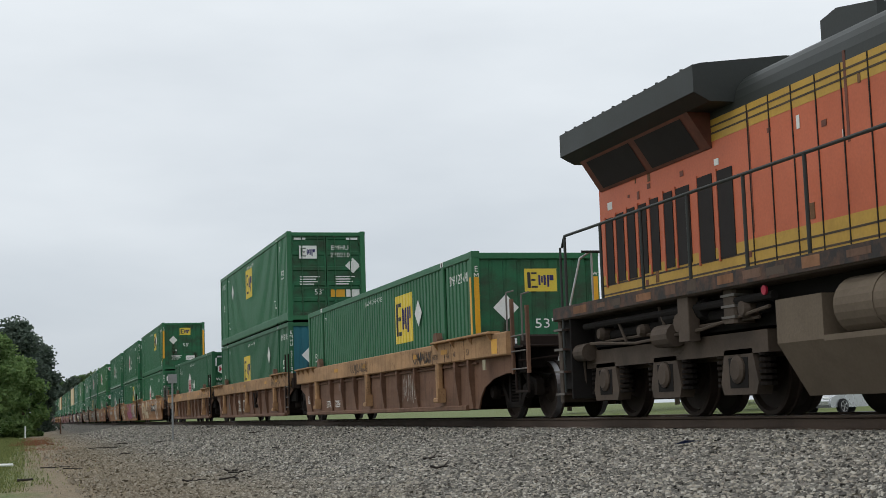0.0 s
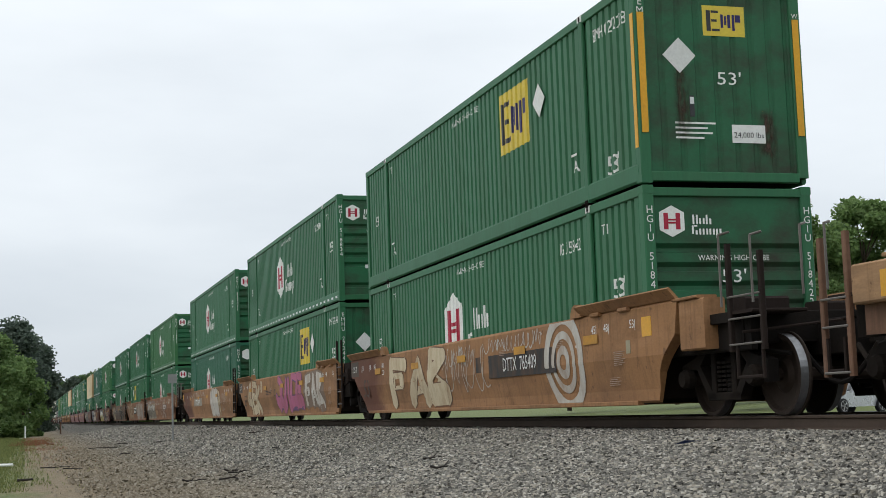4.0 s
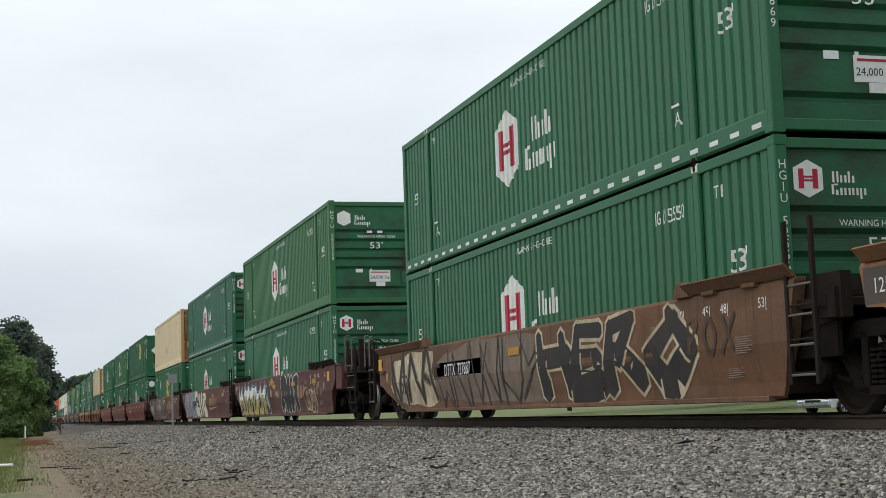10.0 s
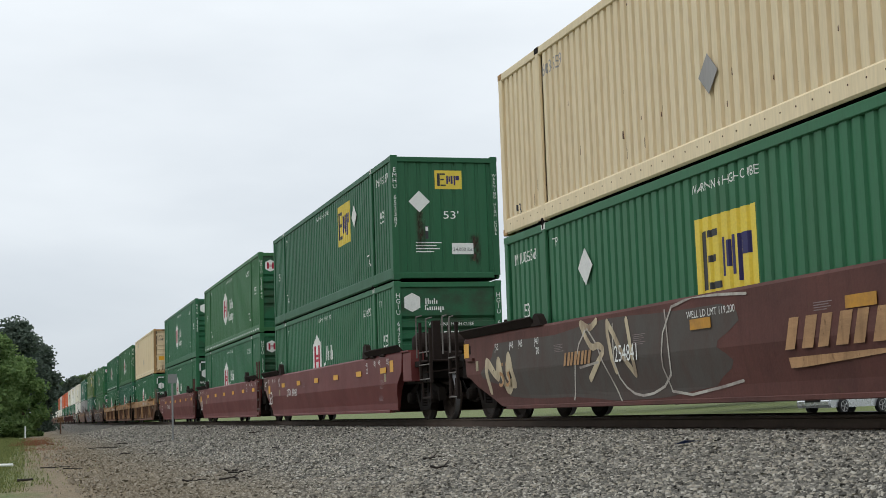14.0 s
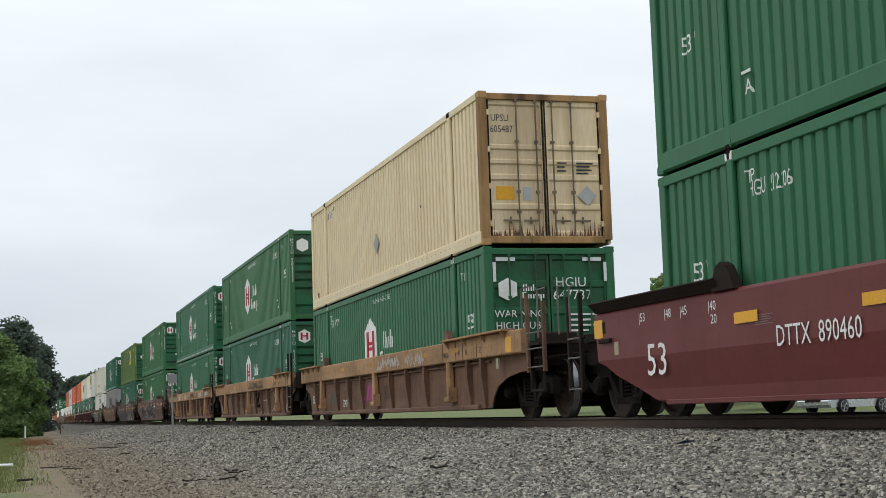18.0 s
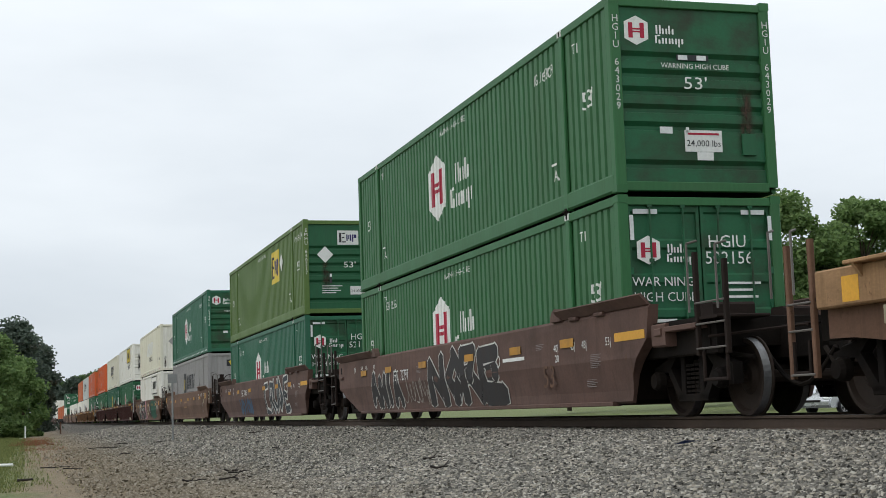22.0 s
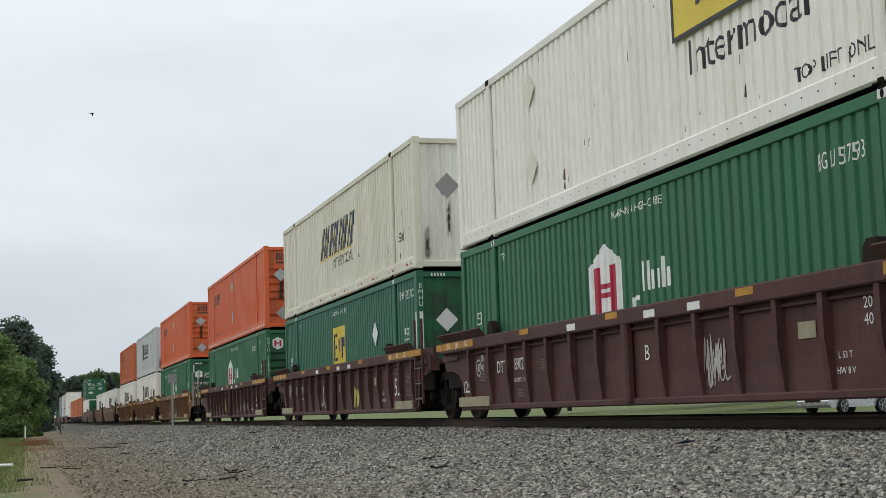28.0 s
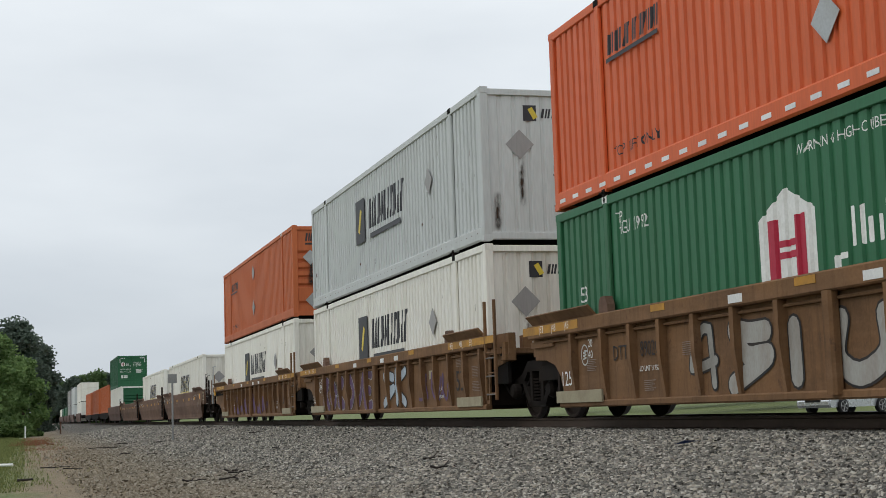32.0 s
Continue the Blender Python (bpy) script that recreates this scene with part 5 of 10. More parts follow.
def strokes_of(ch):
    """Strokes of a letter as points in a unit cell."""
    out = []
    for chain in FONT[ch]:
        pts = []
        for seg in chain.split(" "):
            two = [(int(seg[0]), int(seg[1])), (int(seg[2]), int(seg[3]))]
            for q in two:
                # a 1 stands for the far edge, other digits for tenths
                p = tuple(1.0 if c == 1 else c / 10 for c in q)
                if not pts or pts[-1] != p:
                    pts.append(p)
        out.append(pts)
    return out


def smooth_line(pts, k):
    if k < 2 or len(pts) < 3:
        return [tuple(p) for p in pts]
    fine = []
    for i in range(len(pts) - 1):
        p0, p1, p2, p3 = pts[max(0, i - 1)], pts[i], pts[i + 1], pts[min(len(pts) - 1, i + 2)]
        for j in range(k):
            t = j / k
            fine.append(tuple(0.5 * (2 * p1[c] + (p2[c] - p0[c]) * t + (2 * p0[c] - 5 * p1[c] + 4 * p2[c] - p3[c]) * t * t + (3 * p1[c] - p0[c] - 3 * p2[c] + p3[c]) * t ** 3) for c in (0, 1)))
    return fine + [tuple(pts[-1])]


def brush(shapes, pts, width, at, lo=0.24, hi=1.475, split=None, sides=10):
    """A painted stroke with jointed corners through pts (along, up); width is a number or a function of the height. shapes: one, or the two on either side of the height split."""
    wide = width if callable(width) else (lambda z: width)

    def put(poly):
        z = sum(p[1] for p in poly) / len(poly)
        s = shapes[0] if split is None or z > split else shapes[1]
        e = len(s.f) * 1.0e-5
        q = [(a, max(lo, min(hi, b))) for a, b in poly]
        s.add([(at(b) - e, -a, b) for a, b in q], [tuple(range(len(q)))])

    for (a, b), (c, d) in zip(pts, pts[1:]):
        ln = math.hypot(c - a, d - b)
        if ln < 1e-4:
            continue
        ux, uy = -(d - b) / ln / 2, (c - a) / ln / 2
        m = max(1, math.ceil(ln / 0.07))
        for k in range(m):
            a0, b0, a1, b1 = a + (c - a) * k / m, b + (d - b) * k / m, a + (c - a) * (k + 1) / m, b + (d - b) * (k + 1) / m
            w0, w1 = wide(b0), wide(b1)
            put([(a0 + ux * w0, b0 + uy * w0), (a0 - ux * w0, b0 - uy * w0), (a1 - ux * w1, b1 - uy * w1), (a1 + ux * w1, b1 + uy * w1)])
    for a, b in pts:
        r, n = wide(b) / 2 * (1.0 if sides > 6 else 1.12), sides
        put([(a + r * math.cos((q + 0.5) * 2 * math.pi / n), b + r * math.sin((q + 0.5) * 2 * math.pi / n)) for q in range(n)])


def ring(car, yc, zc, r, width, m, turns=1.0, start=0.0):
    """A sprayed ring or arc on a smooth side."""
    s = Shape()
    n = max(8, int(28 * turns))
    brush([s], [(-yc + r * math.cos(start + 2 * math.pi * turns * i / n), zc + 0.95 * r * math.sin(start + 2 * math.pi * turns * i / n)) for i in range(n + 1)], width, face_of("plate", 0.008))
    part("graffiti_ring", s, m, car)


def dab(car, y, z, d, m, lift):
    """A round dab of spray on a smooth side."""
    s = Shape()
    at, n = face_of("plate", lift), 22
    rows = [[(d / 2 * k * math.cos(2 * math.pi * i / n), d / 2 * k * math.sin(2 * math.pi * i / n)) for i in range(n)] for k in (0.02, 0.35, 0.7, 1.0)]
    vs = [(at(max(0.24, z + q)), y - p, max(0.24, z + q)) for row in rows for p, q in row]
    s.add(vs, [(k * n + i, k * n + (i + 1) % n, (k + 1) * n + (i + 1) % n, (k + 1) * n + i) for k in range(3) for i in range(n)])
    part("graffiti_dab", s, m, car)


def side_x(z):
    """How far the folded side plate stands out at height z."""
    return OUT + float(np.interp(z, [0.20, 0.23, 0.38, 0.60, 0.70, 0.74, 0.80, 0.82], [-0.15, -0.10, -0.09, -0.045, -0.024, -0.016, -0.004, 0.0]))


def face_of(face, lift):
    """The x of the near side of a well at height z: 'plate', 'web' between ribs or 'chord'."""
    def at(z):
        if face == "web":
            return -(OUT - 0.105) - lift
        if face == "chord":
            return -(OUT + 0.022) - lift
        return -(side_x(z) + lift)
    return at


def spray(car, y0, y1, z0, z1, n, fill, outline=None, seed=0, bold=0.2, face="plate"):
    """A sprayed tag of n invented letters between y0 (far end) and y1 on the near side of a well."""
    w = (y0 - y1) / n
    lo, hi = (1.12, 1.49) if face == "chord" else (0.26, 1.47)
    layers = ([(outline, bold * 1.6, 0.003)] if outline else []) + [(fill, bold, 0.007)]
    for m, width, lift in layers:
        s = Shape()
        for i, p in enumerate(letters_of(seed, n)):
            zz = [(-y0 + (i + a * 1.05) * w, max(lo + 0.02, min(hi - 0.02, z0 + b * (z1 - z0)))) for a, b in p]
            brush([s], smooth_line(zz, 4), width * min(w, 1.2), face_of(face, lift), lo, hi)
        part("graffiti", s, m, car, "sprayed graffiti strokes")


def spray_word(car, word, y0, y1, z0, z1, fill, outline, seed=0, fat=0.2, rim=0.05, lean=0.0, face="plate", lower=None, halo=None, curve=3, taper=0.0, tight=0.70, sides=10, wild=1.0, lift0=0.0):
    """Fat sprayed letters between y0 (far) and y1 with a rim and, if given, an outer halo; 'lower' colours their lower half.
    tight: share of its cell that a letter fills; taper: how much wider the strokes grow towards the foot; wild: unevenness."""
    r = random.Random(seed)
    cell = (y0 - y1) / len(word)
    for i, ch in enumerate(word):
        jx, jz, sc, tilt = r.uniform(-0.05, 0.05) * wild, r.uniform(-0.05, 0.05) * wild, r.uniform(0.92, 1.06), r.uniform(-0.14, 0.14) * wild
        lines = []
        for pts in strokes_of(ch):
            q = [(p[0] + r.uniform(-0.07, 0.07) * wild, p[1] + r.uniform(-0.06, 0.06) * wild) for p in pts]
            out = []
            for a, b in q:
                z = z0 + fat * 0.6 + jz + b * sc * (z1 - z0 - fat * 1.2)
                out.append((-y0 + (i + 0.5 + jx + (a - 0.5) * tight) * cell + (lean + tilt) * (z - z0), z))
            lines.append(smooth_line(out, curve))
        mid = (z0 + z1) / 2 + 0.05
        for m, extra_w, lift in ((halo, 4 * rim, 0.002), (outline, 2 * rim, 0.006), (fill, 0.0, 0.010)):
            if not m:
                continue
            s, s2 = Shape(), Shape()
            for ln in lines:
                brush([s, s2], ln, lambda z: fat * (1.0 + taper * (0.5 - (z - z0) / (z1 - z0))) + extra_w, face_of(face, lift + lift0 + 0.0004 * i), split=mid if lower and m is fill else None, sides=sides)
            part("graffiti_letter", s, m, car)
            if s2.f:
                part("graffiti_letter", s2, lower, car)


def wild_piece(car, y0, y1, z0, z1, fill, lower, line, halo, seed, n=8, between=None):
    """A jagged interlocked piece: a spiky two-coloured mass with dark curling seams and a pale halo round it."""
    r = random.Random(seed)
    knots = [(-y0, z1 - 0.10)]
    for i in range(n * 2):
        a = -y0 + (y0 - y1) * (i + 0.5 + r.uniform(-0.3, 0.3)) / (n * 2)
        knots.append((a, z1 - (r.uniform(0.0, 0.30) if i % 2 else r.uniform(0.22, 0.55))))
    knots.append((-y1, z1 - 0.5))
    ka, kz = zip(*knots)

    def top(a):
        i = max(0, min(len(ka) - 2, int(np.searchsorted(ka, a)) - 1))
        t = min(1.0, max(0.0, (a - ka[i]) / (ka[i + 1] - ka[i])))
        t = t ** 2.2 if kz[i + 1] > kz[i] else 1.0 - (1.0 - t) ** 2.2
        return kz[i] + (kz[i + 1] - kz[i]) * t

    def foot(a):
        return z0 + 0.05 * max(0.0, math.sin(5.1 * a + seed)) ** 2

    # the mass, in narrow columns that follow the fold of the side
    s, s2, s3 = Shape(), Shape(), Shape()
    m = int((y0 - y1) / 0.025)
    at = face_of("plate", 0.0085)
    for i in range(m):
        a0, a1 = -y0 + (y0 - y1) * i / m, -y0 + (y0 - y1) * (i + 1) / m
        b0, b1, t0, t1 = foot(a0), foot(a1), top(a0), top(a1)
        for k in range(24):
            q = [(a0, b0 + (t0 - b0) * k / 24), (a1, b1 + (t1 - b1) * k / 24), (a1, b1 + (t1 - b1) * (k + 1) / 24), (a0, b0 + (t0 - b0) * (k + 1) / 24)]
            mid = sum(p[1] for p in q) / 4 - 0.09 * math.sin(3.3 * a0) - 0.05 * math.sin(11 * a0) + 0.16 * noise.noise((a0 * 5.0, q[0][1] * 5.0, seed))
            (s if mid > 0.86 else s3 if mid > 0.66 else s2).add([(at(b), -a, b) for a, b in q], [(0, 1, 2, 3)])
    part("graffiti_letter", s3, between or fill, car)
    part("graffiti_letter", s, fill, car, "jagged interlocked sprayed letters")
    part("graffiti_letter", s2, lower, car, "lower half of the sprayed letters")
    rim = [(-y0 + (y0 - y1) * i / m, top(-y0 + (y0 - y1) * i / m)) for i in range(0, m + 1)] + [(-y1, z0 + 0.03)]
    rim = [(-y0, z0 + 0.05)] + rim
    for mat, w, lift in ((halo, 0.12, 0.003), (line, 0.055, 0.006)):
        h = Shape()
        brush([h], rim, w, face_of("plate", lift), sides=6)
        part("graffiti_rim", h, mat, car)
    # curling seams between the letters, and dark wedges with a pale core
    dark, pale = Shape(), Shape()
    for i in range(n * 3):
        a = -y0 + (y0 - y1) * (i + 0.6 + r.uniform(-0.25, 0.25)) / (n * 3)
        b0, b1, sw = r.uniform(0.26, 0.5), top(a) - r.uniform(0.02, 0.5), r.uniform(-0.34, 0.34)
        pts = [(a + sw * math.sin(3.4 * u / 9 + i) + 0.22 * (u / 9 - 0.5), b0 + (b1 - b0) * u / 9) for u in range(10)]
        pts = [(min(max(p, -y0 + 0.06), -y1 - 0.06), q) for p, q in pts]
        brush([dark], [(p, min(q, top(p) - 0.02)) for p, q in pts], r.uniform(0.028, 0.05), face_of("plate", 0.0125), sides=6)
        if i % 2 == 0:
            c, z, w, h = a + r.uniform(-0.15, 0.15), r.uniform(0.34, 0.98), r.uniform(0.10, 0.22), r.uniform(0.14, 0.30)
            for g, k, lift in ((dark, 1.0, 0.0125), (pale, 0.45, 0.0150)):
                brush([g], [(c - w * k * 0.6, z - h * k / 2), (c + w * k * 0.3, z), (c + w * k * 0.1, z + h * k / 2)], w * k * 0.9, face_of("plate", lift), sides=4)
        if i % 3 == 0:
            c, z = a + 0.2, r.uniform(0.5, 1.0)
            brush([dark], [(c + 0.17 * math.cos(u * 0.7 + i), z + 0.13 * math.sin(u * 0.7 + i)) for u in range(7)], 0.03, face_of("plate", 0.0125), sides=6)
    part("graffiti_seam", dark, line, car, kind="stuff")
    part("graffiti_core", pale, halo, car, kind="stuff")


def blob(car, y0, y1, z0, z1, m, seed, lift=0.002, label="sprayed colour cloud"):
    """An uneven patch of sprayed paint."""
    n, pts = 40, []
    for i in range(n):
        t = 2 * math.pi * i / n
        k = 0.93 + 0.07 * math.sin(3 * t + seed) + 0.05 * math.sin(7 * t + 2 * seed)
        cx, cz = math.cos(t), math.sin(t)
        f = 1.0 / max(abs(cx), abs(cz)) ** 0.6
        pts.append((-(y0 + y1) / 2 + cx * f * k * (y0 - y1) / 2, max(0.25, min(1.475, (z0 + z1) / 2 + cz * f * k * (z1 - z0) / 2))))
    cx = sum(p[0] for p in pts) / n
    vs, fs = [], []

    def at(z):
        return -(side_x(z) + lift)
    cz = (z0 + z1) / 2
    # fan in three rings, so that the sheet follows the fold of the side
    for k in (0.0, 0.12, 0.24, 0.36, 0.48, 0.6, 0.7, 0.8, 0.9, 1.0):
        for p, q in pts:
            z = cz + (q - cz) * k
            vs.append((at(z) - 0.001, -(cx + (p - cx) * k), z))
    for k in range(9):
        for i in range(n):
            j = (i + 1) % n
            fs.append((k * n + i, k * n + j, (k + 1) * n + j, (k + 1) * n + i))
    part("graffiti_cloud", Shape().add(vs, fs), m, car, label)


def smooth_patch(car, y0, y1, z0, z1, m, label=""):
    """A painted-over rectangle on the side."""
    part("paint_patch", Shape().flat([(-y0, z0), (-y1, z0), (-y1, z1), (-y0, z1)], "s", -(OUT + 0.003)), m, car, label or "rectangular repaint patch")


def ring_mark(car, x, y, z, r):
    """A chalked ring with a scribble in it."""
    s = Shape()
    pts = [(-y + r * math.cos(i * 0.35), z + r * 1.15 * math.sin(i * 0.35)) for i in range(20)] + [(-y + r * (0.5 * math.sin(i * 2.1)), z + r * (0.5 - i * 0.12)) for i in range(9)]
    brush([s], pts, 0.022, lambda q: x)
    part("chalk_ring", s, SPRAY_H, car)


def slant_bars(car, x, y0, y1, z0, z1, n, m, lean=0.35):
    """A slanted word mark drawn as pairs of plain bars."""
    cell, h = (y0 - y1) / n, z1 - z0
    s = Shape()
    for i in range(n):
        for a, b in ((0.0, 0.30), (0.52, 0.86)):
            p0, p1 = -y0 + (i + a) * cell, -y0 + (i + b) * cell
            s.flat([(p0, z0), (p1, z0), (p1 + lean * h, z1), (p0 + lean * h, z1)], "s", x)
    part("word_mark", s, m, car, "word mark drawn as plain slanted bars")


def swoosh(car, y0, y1, z, m):
    """A long wedge under a word mark."""
    part("wedge_mark", Shape().flat([(-y0 + 0.15, z - 0.08), (-y0 + 0.45, z - 0.075), (-y1, z + 0.045), (-y1, z + 0.06), (-y0 + 0.1, z + 0.035)], "s", -(side_x(z - 0.02) + 0.02)), m, car, "tapering wedge under the word mark")


def barred_marks(car, x, y0, y1, z0, z1, m, ground_m):
    """Three heavy upright marks with flared feet, crossed by thin dark lines."""
    cell = (y0 - y1) / 3
    s, t = Shape(), Shape()
    for i in range(3):
        c = -y0 + (i + 0.5) * cell
        for w, a, b in ((0.44, 0.0, 0.16), (0.21, 0.16, 0.80), (0.46, 0.80, 1.0)):
            s.flat([(c - w * cell, z0 + a * (z1 - z0)), (c + w * cell, z0 + a * (z1 - z0)), (c + w * cell, z0 + b * (z1 - z0)), (c - w * cell, z0 + b * (z1 - z0))], "s", x)
        for k in (0.36, 0.5, 0.64):
            z = z0 + k * (z1 - z0)
            t.flat([(c - 0.3 * cell, z - 0.012), (c + 0.3 * cell, z - 0.012), (c + 0.3 * cell, z + 0.012), (c - 0.3 * cell, z + 0.012)], "s", x - 0.003)
    part("word_mark", s, m, car, "heavy upright marks of an emblem")
    part("word_mark", t, ground_m, car)


def well_car(label, style, main, upper, u, near_truck, far_truck, ends, number="", extra=None, post=None):
    """style 'plate' or 'ribbed'. ends: (near, far), each 'joint' (shared truck) or 'coupler'."""
    car = thing("well_car", label, "railway wagon", "well cars of the train")
    post = post or main
    if style == "plate":
        red_ = main in (W_RED, W_OXIDE)
        flap_m = W_SOOT if red_ else main
        side_m = W_STAINED if u in (U[3], U[5]) else main
        for sx in (-1, 1):
            part("side_plate", kept("pside%d%s%s" % (sx, *ends), side_m, lambda: plate_side(sx, *ends)), side_m, car)
            fn, ff = (1.25 if ends[0] == "coupler" else 0.56), (1.9 if ends[1] == "coupler" else 1.30)
            part("guide_flap", kept("flapn%d%.1f" % (sx, fn), flap_m, lambda: flap(sx, -fn, 1.95)), flap_m, car)
            part("guide_flap", kept("flapf%d%.1f" % (sx, ff), flap_m, lambda: flap(sx, L53 - 1.95, L53 + ff)), flap_m, car)
            for y in (2.08, L53 - 2.08) if sx < 0 else ():
                part("guide_horn", kept("horn%d%.1f%s" % (sx, y, main is W_RED), W_SOOT if red_ else main, lambda: horn(sx, y, 1.7 if main is W_RED else 1.0)), W_SOOT if red_ else main, car)
            if sx < 0:
                for y in (0.35, 1.35):
                    part("flap_hinge", kept("fhinge%.2f" % y, flap_m, lambda: Shape().bar(-OUT - 0.05, y - 0.16, 1.455, -OUT + 0.01, y + 0.16, 1.515, 0.015)), flap_m, car)
            part("bottom_sill", kept("psill%d" % sx, main, lambda: Shape().bar(sx * (OUT - 0.13) - 0.07, 0.2, 0.17, sx * (OUT - 0.13) + 0.07, 15.95, 0.235)), main, car)
    else:
        arched = style == "arched"
        ct = 1.28 if arched else 1.10
        ys = [0.0, 1.03, 2.02, 3.05, 4.0, 4.97, 5.97, 7.03, 9.13, 10.16, 11.19, 12.18, 13.13, 14.13, 15.3] if arched else [-0.16, 0.70, 3.68, 5.17, 6.61, 9.50, 10.95, 12.42, 15.26]
        pads = (8.08,) if arched else (1.87, 8.05, 14.25)
        for sx in (-1, 1):
            part("web_plate", kept("web%s%d%s%s" % (style, sx, *ends), main, lambda: web(sx, arched, *ends)), main, car)
            c0, c1 = ((-1.8 if arched else -2.45) if ends[0] == "coupler" else (-0.36 if arched else -0.95)), (L53 + (2.45 if ends[1] == "coupler" else 0.95))
            part("top_chord", kept("chord%s%d%.1f%.1f" % (style, sx, c0, c1), upper, lambda: Shape().bar(min(sx * (OUT - 0.14), sx * (OUT + 0.02)), c0, ct, max(sx * (OUT - 0.14), sx * (OUT + 0.02)), c1, 1.50, 0.02)), upper, car)
            part("bottom_chord", kept("bchord%d%s" % (sx, arched), main, lambda: Shape().bar(min(sx * (OUT - 0.16), sx * (OUT - 0.05)), -0.2 if arched else 0.2, 0.17, max(sx * (OUT - 0.16), sx * (OUT - 0.05)), 15.95, 0.27, 0.02)), main, car)
            part("hand_pipe", kept("pipe%s%d" % (style, sx), main, lambda: Shape().rod((sx * (OUT - 0.08), -0.5, ct - 0.07), (sx * (OUT - 0.08), 16.6, ct - 0.07), 0.022, 6)), main, car)
            for y0, y1 in (((-1.0 if arched else -1.8) if ends[0] == "coupler" else (-0.3 if arched else -0.75), 1.9), (14.3, 17.9 if ends[1] == "coupler" else 16.9)):
                if arched:
                    part("guide_flap", kept("flapa%.1f%.1f%d" % (y0, y1, sx), upper, lambda: flap(sx, y0, y1)), upper, car)
                else:
                    part("guide_ledge", kept("ledge%.1f%.1f%d" % (y0, y1, sx), upper, lambda: ledge(sx, y0, y1)), upper, car)
            if sx < 0:
                for y in ys:
                    r = part("rib", kept("rib%s" % style, main, lambda: rib(-1, ct)), main, car)
                    r.location.y = y
            else:
                part("far_side_rib_row", kept("fribs%s" % style, main, lambda: far_ribs(ys, ct)), main, car, kind="stuff")
            for y in (2.12, 14.05) if sx < 0 else ():
                part("saddle", kept("saddle%d%.1f" % (sx, y), W_SOOT if main is W_PLUM else W_BROWN, lambda: saddle(sx, y)), W_BROWN, car)
            for y in pads:
                part("post_pad", kept("pad%d%.1f%s" % (sx, y, style), main if arched else upper, lambda: post_pad(sx, y, arched, ct)), main if arched else upper, car)
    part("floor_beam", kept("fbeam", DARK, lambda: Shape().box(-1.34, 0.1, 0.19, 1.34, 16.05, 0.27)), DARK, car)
    for y, d, kind_ in ((-0.06, -1, ends[0]), (16.21, 1, ends[1])):
        part("end_bulkhead", kept("bulk%.1f" % y, W_SOOT, lambda: end_bulkhead(y)), W_SOOT, car)
        if kind_ == "joint":
            part("end_arm", kept("arm%.1f" % y, DARK, lambda: Shape().prism([(y, 0.62), (y, 1.15), (y + d * 1.1, 1.05), (y + d * 1.75, 0.98), (y + d * 1.75, 0.76), (y + d * 1.1, 0.76)], 0, -0.55, 0.55)), DARK, car)
            part("end_deck", kept("deck%.1f" % y, post, lambda: Shape().bar(-1.42, min(y, y + d * 1.0), 1.14, 1.42, max(y, y + d * 1.0), 1.24)), post, car)
            for sx in (-1, 1):
                part("gusset", kept("gus%.1f%d" % (y, sx), post, lambda: Shape().prism([(y, 0.86), (y + d * 1.15, 1.02), (y + d * 1.15, 1.5), (y, 1.5)], 0, sx * (OUT - 0.30), sx * (OUT - 0.17))), post, car)
            if d < 0:
                lm = W_OXIDE if main is W_RED else post
                part("ladder", kept("ladj%.1f" % y, lm, lambda: ladder(-1.49, y - 0.64, 0.34, 2.10, 0.54)), lm, car)
                part("ladder_rungs", kept("ladr%.1f" % y, RUNG, lambda: rungs(-1.50, y - 0.64, 0.54)), RUNG, car)
                part("end_post", kept("epost", post, lambda: Shape().bar(-0.98, y - 0.95, 1.2, -0.80, y - 0.75, 1.46)), post, car)
                part("end_post", kept("epostb", post, lambda: Shape().bar(-0.50, y - 0.95, 1.2, -0.36, y - 0.80, 1.40)), post, car)
                part("pocket_block", kept("pock", post, lambda: Shape().bar(-1.40, y - 1.10, 1.02, -1.20, y - 0.82, 1.34, 0.03)), post, car)
                part("pocket_slot", kept("pslot", BLACKGAP, lambda: Shape().bar(-1.408, y - 1.0, 1.10, -1.395, y - 0.92, 1.26, 0.02)), BLACKGAP, car)
            part("hose", kept("hose%.1f" % y, DARK, lambda: hose(-1.15, y, d)), DARK, car)
            # dark panel added on the near side to fill the shaded space below the deck
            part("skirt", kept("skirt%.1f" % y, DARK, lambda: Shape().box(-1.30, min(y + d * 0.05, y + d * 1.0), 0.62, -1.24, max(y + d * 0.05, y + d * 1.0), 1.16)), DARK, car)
        else:
            # DARK here holds both grime and the shade around the end gear
            part("end_platform", kept("plat%.1f" % y, DARK, lambda: Shape().bar(-1.40, min(y, y + d * 2.5), 1.12, 1.40, max(y, y + d * 2.5), 1.24).bar(-0.32, min(y, y + d * 3.35), 0.70, 0.32, max(y, y + d * 3.35), 1.12).bar(-1.30, min(y + d * 2.4, y + d * 2.55), 0.86, 1.30, max(y + d * 2.4, y + d * 2.55), 1.24)), DARK, car)
            part("coupler", kept("coup%.1f" % y, DARK, lambda: Shape().bar(-0.14, min(y + d * 3.2, y + d * 3.98), 0.78, 0.14, max(y + d * 3.2, y + d * 3.98), 1.02, 0.03).bar(-0.22, min(y + d * 3.7, y + d * 3.98), 0.72, 0.22, max(y + d * 3.7, y + d * 3.98), 1.06, 0.04)), DARK, car)
            # ladder posts: a tall and a short one at the near end, a level pair at the far end
            tall = style == "arched"
